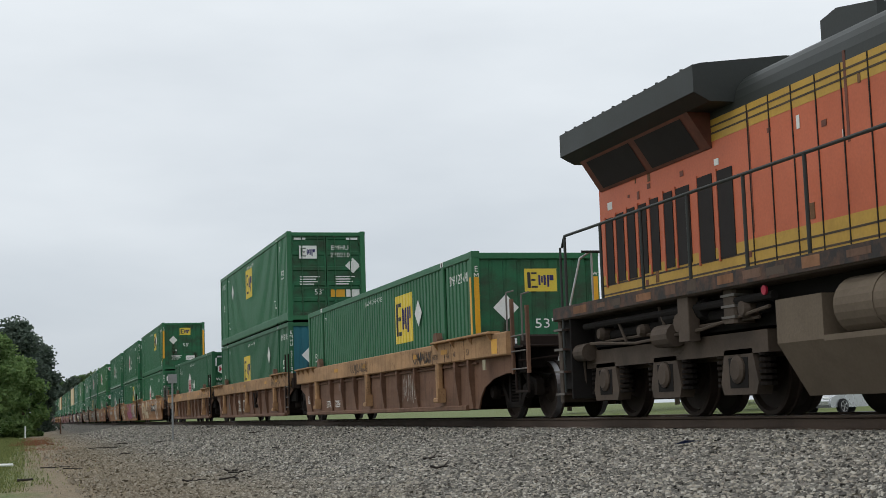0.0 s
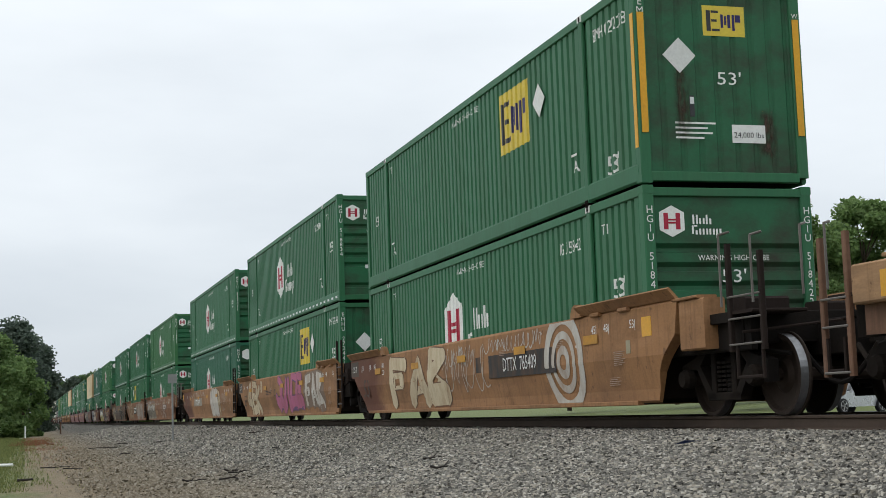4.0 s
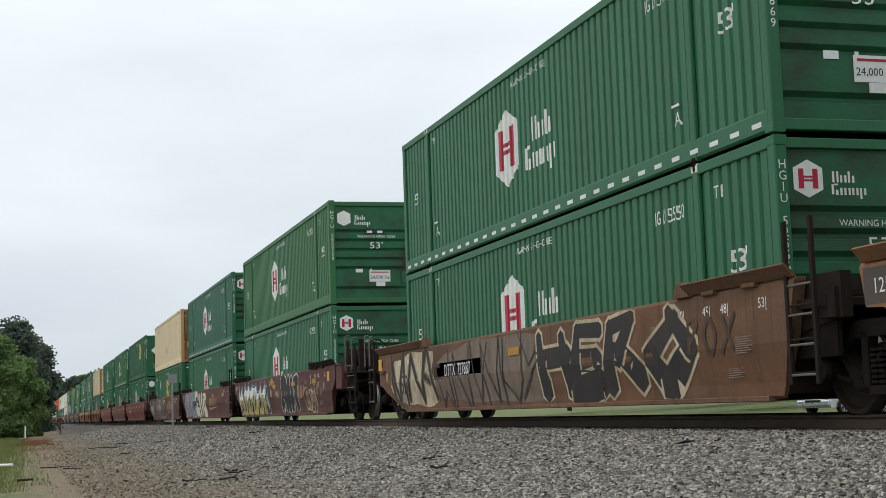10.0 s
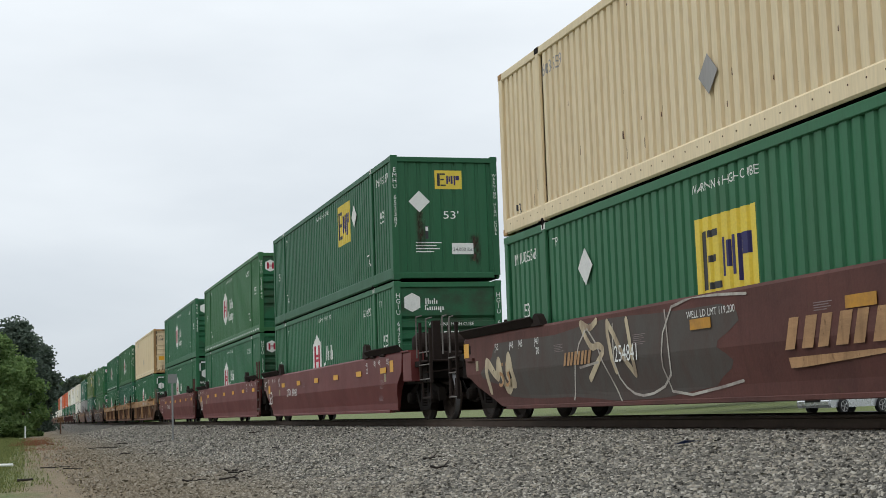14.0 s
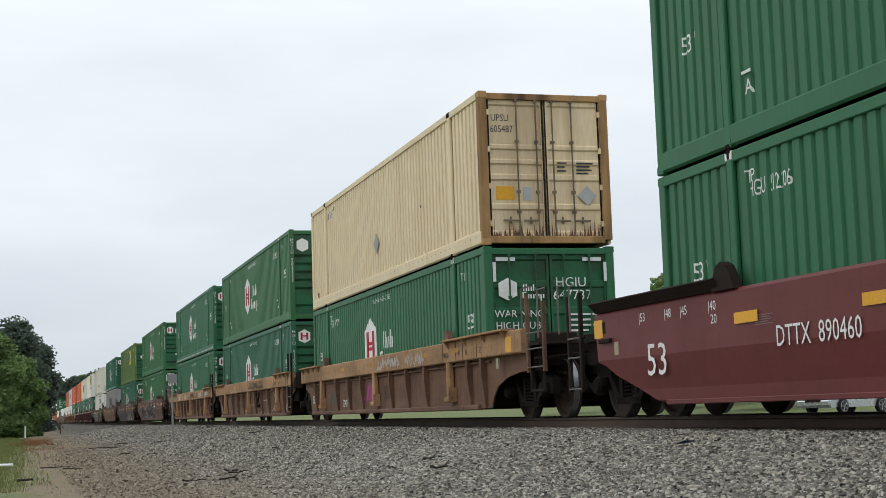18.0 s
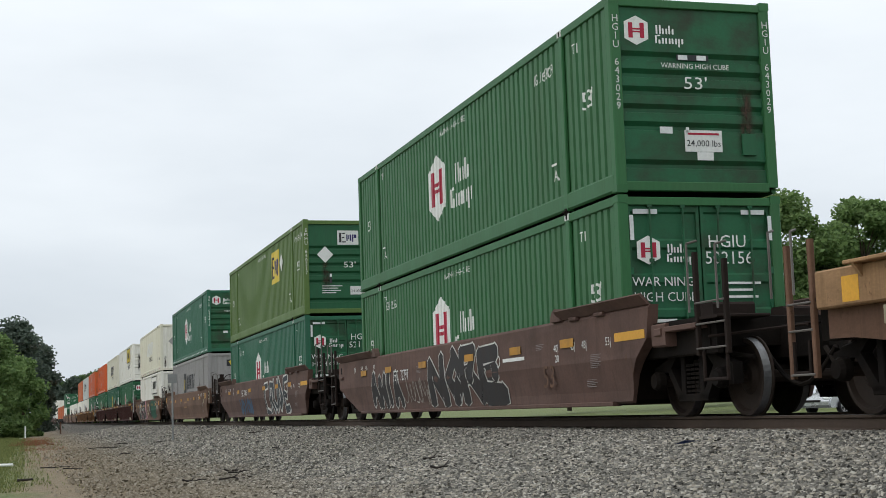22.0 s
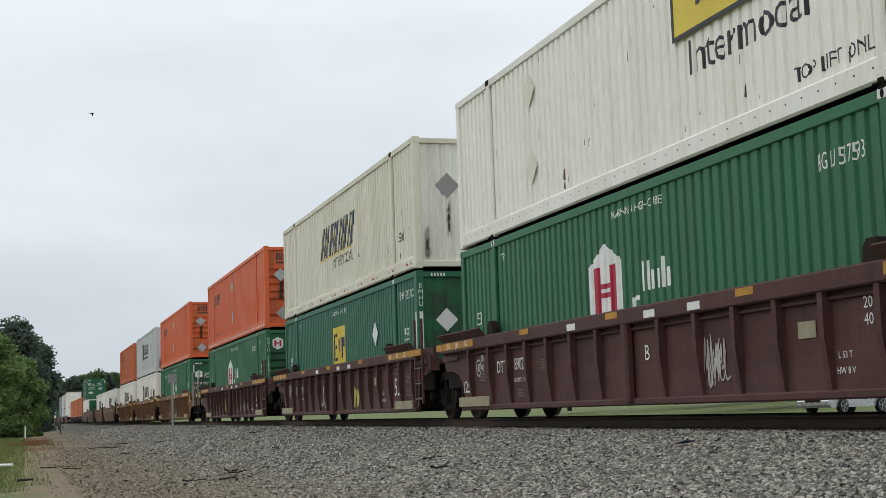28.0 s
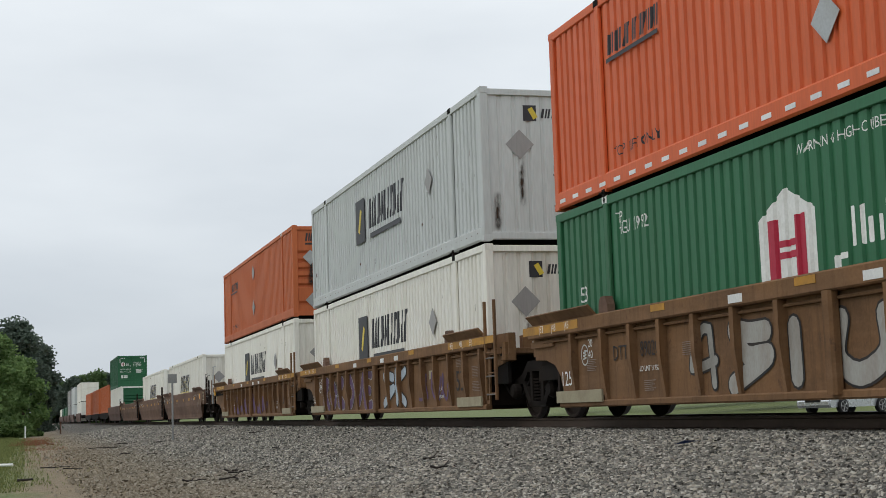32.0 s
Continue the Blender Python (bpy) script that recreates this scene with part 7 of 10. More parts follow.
def g_7(c):
    tan, silver = faded(paint("tan spray paint", (0.34, 0.25, 0.15), (0.25, 0.16, 0.09), 0.7, 0.75, coarse=2.5), W_RUST, 0.9), faded(paint("dull silver spray", (0.36, 0.33, 0.28), (0.26, 0.19, 0.13), 0.7, 0.75, coarse=2.5), W_RUST, 0.85)
    spray_word(c, "MSEA", 14.2, 10.0, 0.27, 1.46, tan, faded(SPRAY_K, W_RUST, 0.9), 74, 0.26, 0.025, curve=1, tight=0.72, sides=6, wild=1.5)
    smooth_patch(c, 9.50, 6.95, 0.66, 1.20, SPRAY_K, "black repaint patch")
    barred_marks(c, -(OUT + 0.010), 9.28, 7.2, 0.76, 1.10, MARK, SPRAY_K)
    spray_word(c, "MAWKD", 6.85, 1.3, 0.26, 1.47, silver, faded(SPRAY_K, W_RUST, 0.75), 15, 0.34, 0.02, curve=1, halo=faded(SPRAY_W, W_RUST, 0.8), taper=0.6, tight=0.84, sides=5, wild=2.0)
    spray(c, 1.8, 1.25, 1.15, 1.42, 2, faded(SPRAY_W, W_RUST, 0.7), None, 161, 0.08)
    spray(c, 9.8, 6.9, 1.28, 1.42, 8, faded(SPRAY_O, W_RUST, 0.3), None, 16, 0.07)


def g_8(c):
    olive, cream = faded(W_GREY, PATCHG, 0.6), faded(SPRAY_C, W_OCHRE, 0.6)
    blob(c, 17.0, 13.3, 0.26, 1.45, faded(SPRAY_C, W_OCHRE, 0.8), 17)
    spray_word(c, "MNA", 16.9, 13.3, 0.26, 1.46, faded(SPRAY_K, W_OCHRE, 0.45), olive, 17, 0.11, 0.05, curve=1, tight=0.85, sides=6, wild=1.5)
    blob(c, 13.6, 6.9, 0.25, 1.46, olive, 117)
    spray_word(c, "WNVMUS", 13.3, 7.2, 0.22, 1.46, faded(SPRAY_K, W_GREY, 0.8), None, 217, 0.05, curve=1, tight=0.95, taper=1.0, wild=1.8)
    smooth_patch(c, 13.5, 10.4, 0.84, 1.12, SPRAY_K, "black repaint patch")
    spray_word(c, "HERO", 7.2, 2.0, 0.26, 1.47, faded(SPRAY_K, W_OCHRE, 0.25), cream, 18, 0.34, 0.055, curve=1, taper=1.0, tight=0.80, sides=6, wild=2.0)
    spray_word(c, "POX", 2.0, 0.8, 0.68, 1.22, faded(paint("thin black spray", (0.07, 0.045, 0.035), rough=0.8), W_OCHRE, 1.0), None, 218, 0.07)


def g_9(c):
    white = faded(SPRAY_C, W_OXIDE, 0.5)
    wild_piece(c, 16.35, 10.2, 0.25, 1.47, faded(paint("fresh white spray", (0.80, 0.80, 0.75), (0.60, 0.58, 0.5), 0.5, 0.7, coarse=2.5), W_OXIDE, 0.12), faded(paint("ochre yellow spray paint", (0.46, 0.37, 0.13), (0.36, 0.27, 0.12), 0.6, 0.7, coarse=2.0), W_OXIDE, 0.3), SPRAY_K, faded(paint("sky blue spray", (0.22, 0.42, 0.55), (0.2, 0.3, 0.38), 0.5, 0.7, coarse=2.5), W_OXIDE, 0.2), 19, 7, paint("pale straw spray paint", (0.56, 0.52, 0.30), (0.44, 0.38, 0.22), 0.6, 0.7, coarse=2.5))
    sky, tan = MATS["sky blue spray"], faded(SPRAY_C, W_OXIDE, 0.4)
    for y_, z_, d_, m_, up in ((10.0, 0.95, 0.62, sky, 0.0165), (9.98, 0.93, 0.52, SPRAY_K, 0.0175), (10.06, 1.0, 0.22, tan, 0.0185), (9.78, 0.72, 0.50, sky, 0.0170), (9.66, 0.52, 0.52, sky, 0.0171), (9.60, 0.38, 0.30, sky, 0.0172),
                               (9.78, 0.72, 0.44, SPRAY_K, 0.0190), (9.66, 0.52, 0.46, SPRAY_K, 0.0191), (9.60, 0.40, 0.24, SPRAY_K, 0.0192), (9.80, 0.72, 0.34, tan, 0.0200), (9.70, 0.56, 0.32, tan, 0.0201)):
        dab(c, y_, z_, d_, m_, up)
    spray(c, 9.35, 8.5, 1.12, 1.46, 2, faded(SPRAY_Y, W_OXIDE, 0.5), None, 120, 0.09)
    spray(c, 8.3, 7.5, 0.72, 1.05, 2, white, None, 121, 0.06)
    lettering("B", "s", -(OUT + 0.005), 9.05, 0.92, 0.36, MARK, c)
    spray_word(c, "SNUT", 7.25, 4.15, 0.25, 1.475, faded(SPRAY_K, W_OXIDE, 0.15), SPRAY_H, 20, 0.42, 0.05, curve=1, taper=0.3, tight=0.62, sides=6)
    slant_bars(c, -(OUT + 0.005), 4.2, 3.2, 0.68, 1.06, 2, W_TAN)
    spray(c, 4.1, 2.5, 1.10, 1.46, 4, faded(SPRAY_O, W_OXIDE, 0.4), None, 22, 0.05)
    for k_ in range(4):
        ring(c, 2.92 - 0.36 * k_, 0.66 - 0.04 * k_, 0.34 - 0.02 * (k_ % 2), 0.05, white, 0.8, 1.2 + k_)
    spray(c, 2.95, 1.55, 0.28, 1.0, 3, white, None, 21, 0.05)
    spray_word(c, "KUP", 1.66, 0.8, 0.74, 1.08, white, None, 23, 0.035)


def g_10(c):
    teal, mauve = paint("dull teal spray", (0.16, 0.24, 0.28), (0.13, 0.15, 0.17), 0.6, 0.7, coarse=2.0), paint("dusty mauve spray", (0.30, 0.22, 0.25), (0.2, 0.13, 0.14), 0.6, 0.7, coarse=2.0)
    blob(c, 16.64, 11.50, 0.24, 1.46, faded(mauve, W_OXIDE, 0.5), 122)
    for k_ in range(5):
        blob(c, 16.54 - 0.98 * k_, 15.64 - 0.98 * k_, 0.30 + 0.12 * (k_ % 2), 1.0 + 0.14 * (k_ % 3), faded(teal if k_ % 2 else SPRAY_O, W_OXIDE, 0.5), 130 + k_, 0.0045)
    spray_word(c, "SNICB", 16.64, 11.50, 0.24, 1.47, faded(teal, mauve, 0.9), faded(SPRAY_H, W_OXIDE, 0.3), 22, 0.30, 0.035, curve=2, tight=0.66, sides=8, wild=1.5)
    blob(c, 11.55, 7.32, 0.25, 1.46, paint("charcoal spray", (0.06, 0.052, 0.05), (0.09, 0.07, 0.06), 0.6, 0.75, coarse=2.0), 125)
    spray_word(c, "CHIE", 11.60, 7.42, 0.25, 1.47, faded(paint("pale cream spray", (0.70, 0.63, 0.50), (0.52, 0.44, 0.32), 0.5, 0.7, coarse=2.5), W_OXIDE, 0.2), SPRAY_K, 23, 0.38, 0.03, curve=3, taper=0.5, tight=0.66, sides=12, wild=1.1)
    plate("paint_patch", "s", -(OUT + 0.016), 11.23, 0.87, 2.40, 0.30, SPRAY_K, c, thick=0.003, label="black repaint patch")
    lettering("WELL LD LMT 119 400", "s", -(OUT + 0.018), 8.15, 1.25, 0.12, MARK, c)
    slant_bars(c, -(OUT + 0.006), 6.4, 3.75, 0.72, 1.06, 4, W_TAN)
    swoosh(c, 6.5, 3.8, 0.60, W_TAN)


def g_11(c):
    grey, line = faded(PATCHG, W_OXIDE, 0.35), faded(SPRAY_W, W_OXIDE, 0.7)
    blob(c, 17.0, 7.15, 0.25, 1.42, grey, 24)
    spray(c, 16.9, 15.6, 0.35, 1.35, 1, faded(SPRAY_C, W_OXIDE, 0.5), None, 124, 0.14)
    spray_word(c, "AUC", 12.9, 7.4, 0.26, 1.44, line, None, 126, 0.035, tight=0.95, wild=1.8)
    spray_word(c, "SN", 12.2, 10.2, 0.55, 1.38, faded(SPRAY_C, W_OXIDE, 0.8), None, 127, 0.10, wild=1.6)
    slant_bars(c, -(OUT + 0.013), 13.0, 11.9, 0.80, 1.00, 4, W_TAN)
    slant_bars(c, -(OUT + 0.006), 6.4, 3.75, 0.72, 1.06, 4, W_TAN)
    swoosh(c, 6.5, 3.8, 0.60, W_TAN)
    lettering("WELL LD LMT 119,200", "s", -(OUT + 0.013), 8.1, 1.26, 0.13, MARK, c)
    spray_word(c, "SUTD", 3.95, 1.75, 0.28, 1.46, faded(SPRAY_W, W_OXIDE, 0.85), None, 25, 0.03, tight=0.95, wild=1.8, lean=-0.1)


def g_18(c):
    spray_word(c, "NORE", 9.5, 4.75, 0.22, 1.42, faded(SPRAY_K, W_UMBER, 0.2), faded(SPRAY_H, W_UMBER, 0.35), 26, 0.36, 0.03, curve=1, taper=0.6, tight=0.72, sides=6, lean=-0.12)
    spray_word(c, "ANIA", 14.5, 11.8, 0.25, 1.12, faded(SPRAY_K, W_UMBER, 0.2), faded(SPRAY_H, W_UMBER, 0.35), 27, 0.26, 0.03, curve=1, tight=0.72, sides=6)
    spray(c, 11.6, 9.7, 0.3, 0.9, 4, faded(SPRAY_W, W_UMBER, 0.95), None, 127, 0.05)
    ring(c, 5.0, 1.0, 0.10, 0.03, MARK)
    text_block("s", -(OUT + 0.004), 4.2, 1.0, 1.1, 1, MARK, c, 0.06)


def g_19(c):
    spray_word(c, "CRUDE", 6.5, 1.95, 0.24, 1.38, paint("slate black spray", (0.034, 0.045, 0.052), (0.07, 0.06, 0.055), 0.5, 0.7), faded(SPRAY_H, W_UMBER, 0.5), 28, 0.19, 0.06, curve=1, taper=0.3, tight=0.74, wild=1.3)
    spray_word(c, "WOIOM", 12.5, 9.6, 0.25, 0.88, faded(paint("dull blue spray", (0.045, 0.10, 0.17), rough=0.7), W_UMBER, 0.6), None, 29, 0.16, tight=0.8)


def g_21(c):
    pink = faded(SPRAY_PK, W_BROWN, 0.6)
    blob(c, 15.2, 10.4, 0.26, 0.80, pink, 30)
    for yc, zc, r_ in ((9.6, 1.25, 0.5), (9.2, 0.72, 0.55), (9.7, 0.40, 0.35), (10.4, 1.3, 0.4)):
        blob(c, yc + r_, yc - r_, zc - r_ * 0.8, zc + r_ * 0.8, pink, int(yc * 10))
    spray_word(c, "LOVER", 15.2, 9.7, 0.25, 1.47, faded(SPRAY_K, W_BROWN, 0.2), faded(SPRAY_H, W_BROWN, 0.3), 31, 0.34, 0.045, curve=1, taper=0.5, tight=0.74, sides=6, wild=1.4)
    blob(c, 14.55, 12.95, 0.25, 1.44, SPRAY_K, 130, 0.0125, "black ground behind a skull-like shape")
    blob(c, 14.4, 13.15, 0.72, 1.34, SPRAY_W, 131, 0.0135, "pale skull-like shape")
    blob(c, 14.05, 13.4, 0.36, 0.80, SPRAY_W, 133, 0.0138, "pale skull-like jaw")
    for y in (14.08, 13.46):
        blob(c, y + 0.17, y - 0.17, 0.86, 1.08, SPRAY_K, 132, 0.0150, "black eye hollow")
    spray(c, 13.88, 13.66, 0.66, 0.84, 1, SPRAY_K, None, 136, 0.3)
    for k_ in range(4):
        blob(c, 13.98 - 0.16 * k_, 13.92 - 0.16 * k_, 0.38, 0.56, SPRAY_K, 140, 0.0150, "dark gap between teeth")
    spray(c, 9.5, 8.7, 0.38, 1.36, 4, SPRAY_H, None, 33, 0.08)
    spray_word(c, "CHADES", 8.6, 7.0, 0.42, 0.82, faded(SPRAY_C, W_BROWN, 0.3), None, 34, 0.03, tight=0.8)
    spray(c, 7.6, 7.0, 1.02, 1.30, 2, faded(SPRAY_H, W_BROWN, 0.3), None, 36, 0.12)
    blob(c, 6.5, 5.3, 0.30, 1.44, faded(SPRAY_K, W_BROWN, 0.6), 37)
    spray_word(c, "RA", 6.3, 5.65, 0.62, 1.06, faded(SPRAY_W, SPRAY_K, 0.7), SPRAY_K, 38, 0.07, 0.03)
    green = faded(paint("deep green spray", (0.012, 0.105, 0.062), rough=0.7), W_BROWN, 0.2)
    blob(c, 5.75, 1.3, 0.24, 1.47, green, 32)
    spray_word(c, "AUNM", 5.4, 1.6, 0.28, 1.44, faded(SPRAY_K, SPRAY_G, 0.5), None, 134, 0.045, tight=0.95, wild=1.6)
    spray(c, 1.3, 0.2, 0.7, 1.3, 3, SPRAY_W, None, 35, 0.08)


def g_r(seed, sets, chord=(), words=()):
    def f(c):
        for i, (w_, a, b, m, o, fat) in enumerate(words):
            spray_word(c, w_, a, b, 0.30, 1.16, m, o, seed + i, fat, 0.03, face="web")
        for i, (a, b, n, m, o, w) in enumerate(sets):
            spray(c, a, b, 0.34, 1.0, n, m, o, seed * 7 + i, w, "web")
        for i, (a, b, n, m) in enumerate(chord):
            spray(c, a, b, 1.15, 1.44, n, m, None, seed * 5 + i, 0.12, "chord")
    return f


WC = [
    # label, style, main, upper, number, extra
    ("brown ribbed well car with rusty orange top chord", "ribbed", W_RIB, W_TAN, "DTTX 728241", g_r(40, [(5.0, 3.9, 4, faded(SPRAY_W, W_RIB, 0.6), None, 0.05)], [(9.66, 7.82, 9, faded(SPRAY_K, W_TAN, 0.3)), (3.6, 2.2, 5, faded(SPRAY_K, W_TAN, 0.6))])),
    ("brown ribbed well car with rusty orange top chord", "ribbed", W_RIB, W_TAN, "", lambda c: barred_marks(c, -(OUT - 0.098), 10.75, 8.35, 0.40, 0.82, faded(SPRAY_W, W_RIB, 0.5), W_RIB)),
    ("brown ribbed well car with rusty orange top chord", "ribbed", W_RIB, W_TAN, "", None),
    ("rusty orange smooth-sided well car with cream graffiti", "plate", W_ORANGE, W_ORANGE, "DTTX 765409", g_3),
    ("rusty orange smooth-sided well car with pink and white graffiti", "plate", W_ORANGE, W_ORANGE, "", g_4),
    ("rusty orange smooth-sided well car with a pale tag", "plate", W_ORANGE, W_ORANGE, "DTTX 765409", g_5),
    ("grimy orange-brown smooth-sided well car with faded tag", "plate", W_RUST, W_RUST, "DTTX 727887", g_6),
    ("rusty orange smooth-sided well car covered in tan graffiti", "plate", W_RUST, W_RUST, "", g_7),
    ("ochre-brown smooth-sided well car with pale graffiti", "plate", W_OCHRE, W_OCHRE, "DTTX 727887", g_8),
    ("oxide red smooth-sided well car with yellow graffiti", "plate", W_OXIDE, W_OXIDE, "", g_9),
    ("oxide red smooth-sided well car with pale blue graffiti", "plate", W_OXIDE, W_OXIDE, "254841", g_10),
    ("oxide red smooth-sided well car with yellow word mark", "plate", W_OXIDE, W_OXIDE, "254841", g_11),
    ("clean maroon smooth-sided well car with yellow reflectors", "plate", W_RED, W_RED, "DTTX 890460", None),
    ("clean maroon smooth-sided well car with yellow reflectors", "plate", W_RED, W_RED, "", None),
    ("clean maroon smooth-sided well car with yellow reflectors", "plate", W_RED, W_RED, "DTTX 890460", None),
    ("brown ribbed well car with orange top chord", "ribbed", W_RIB, W_TAN, "729851", g_r(41, [(9.45, 8.5, 4, faded(SPRAY_P, W_RIB, 0.5), None, 0.12), (8.95, 8.45, 2, faded(SPRAY_P, W_RIB, 0.5), None, 0.1)], [(7.6, 5.6, 6, faded(SPRAY_W, W_TAN, 0.5)), (5.05, 3.6, 5, faded(SPRAY_W, W_TAN, 0.5))])),
    ("brown ribbed well car with orange top chord", "ribbed", W_RIB, W_TAN, "", g_r(42, [], [(7.7, 4.4, 9, SPRAY_K)], [("LALED", 9.6, 2.2, faded(SPRAY_W, W_RIB, 0.95), None, 0.024), ("WUN", 0.62, 0.0, SPRAY_W, None, 0.02)])),
    ("brown ribbed well car with orange top chord and tags", "ribbed", W_RIB, W_TAN, "", g_r(43, [(10.4, 9.6, 2, SPRAY_W, None, 0.08)], [(13.4, 12.2, 4, SPRAY_H), (10.3, 9.5, 3, SPRAY_H), (7.7, 5.8, 6, SPRAY_K), (5.4, 4.5, 3, SPRAY_K), (4.1, 3.1, 4, SPRAY_H), (1.9, 0.7, 4, SPRAY_H)])),
    ("dark umber smooth-sided well car with outlined graffiti", "plate", W_UMBER, W_UMBER, "FEC 72797", g_18),
    ("dark umber smooth-sided well car with white tag", "plate", W_UMBER, W_UMBER, "FEC 71919", g_19),
    ("brown smooth-sided well car with faded emblem", "plate", W_BROWN, W_BROWN, "", lambda c: barred_marks(c, -(OUT + 0.006), 8.6, 7.4, 0.74, 1.06, W_TAN, W_BROWN)),
    ("brown smooth-sided well car with skull-like and green graffiti", "plate", W_BROWN, W_BROWN, "DTTX 645313", g_21),
    ("dark plum-brown ribbed well car with white stencils", "arched", W_PLUM, W_PLUM, "890028", g_r(44, [(5.95, 5.3, 3, faded(SPRAY_W, W_PLUM, 0.6), None, 0.10), (5.85, 5.4, 2, faded(SPRAY_W, W_PLUM, 0.6), None, 0.10)])),
    ("dark plum-brown ribbed well car with white stencils", "arched", W_PLUM, W_PLUM, "", g_r(45, [(5.9, 5.1, 2, SPRAY_Y, None, 0.16), (10.3, 9.5, 2, SPRAY_W, None, 0.1)])),
    ("dark plum-brown ribbed well car with chalky graffiti", "arched", W_PLUM, W_PLUM, "", g_r(46, [(10.2, 9.5, 2, SPRAY_Y, None, 0.2), (9.1, 8.4, 2, SPRAY_Y, None, 0.2), (6.4, 3.9, 3, SPRAY_W, None, 0.05), (4.6, 4.2, 1, SPRAY_W, None, 0.08)])),
    ("tan-brown ribbed well car with silver graffiti", "arched", W_ARCH, W_ARCH, "", g_r(47, [(5.6, 4.2, 2, SPRAY_W, None, 0.06)], (), [("4", 11.5, 10.6, SPRAY_S, SPRAY_K, 0.12), ("SIUER", 10.5, 4.95, faded(SPRAY_S, W_ARCH, 0.4), SPRAY_K, 0.24)])),
    ("tan-brown ribbed well car with violet graffiti", "arched", W_ARCH, W_ARCH, "", g_r(48, [(4.4, 2.2, 3, SPRAY_V, None, 0.1)], (), [("ROBOVE", 14.6, 8.6, SPRAY_V, SPRAY_S, 0.2), ("SK", 7.6, 5.4, SPRAY_B, SPRAY_K, 0.2)])),
    ("tan-brown ribbed well car with faded graffiti", "arched", W_ARCH, W_ARCH, "", g_r(49, [(12.8, 5.2, 6, SPRAY_V, None, 0.2)])),
    ("brown smooth-sided well car", "plate", W_BROWN, W_BROWN, "", None),
    ("brown smooth-sided well car", "plate", W_BROWN, W_BROWN, "", None),
    ("brown smooth-sided well car", "plate", W_BROWN, W_BROWN, "", None),
]
SINGLE = {18, 19, 20, 21}
for i, (lab, style, main, upper, num, extra) in enumerate(WC):
    if i in SINGLE:
        ends = ("coupler", "coupler")
    else:
        k = i % 3 if i < 18 else (i - 22) % 3
        ends = (("coupler", "joint"), ("joint", "joint"), ("joint", "coupler"))[k]
    near_t = -ENDT if ends[0] == "coupler" else None
    far_t = L53 + ENDT if ends[1] == "coupler" else A3
    well_car(lab, style, main, upper, U[i], near_t, far_t, ends, num, extra, post=W_SOOT if style != "arched" else main)

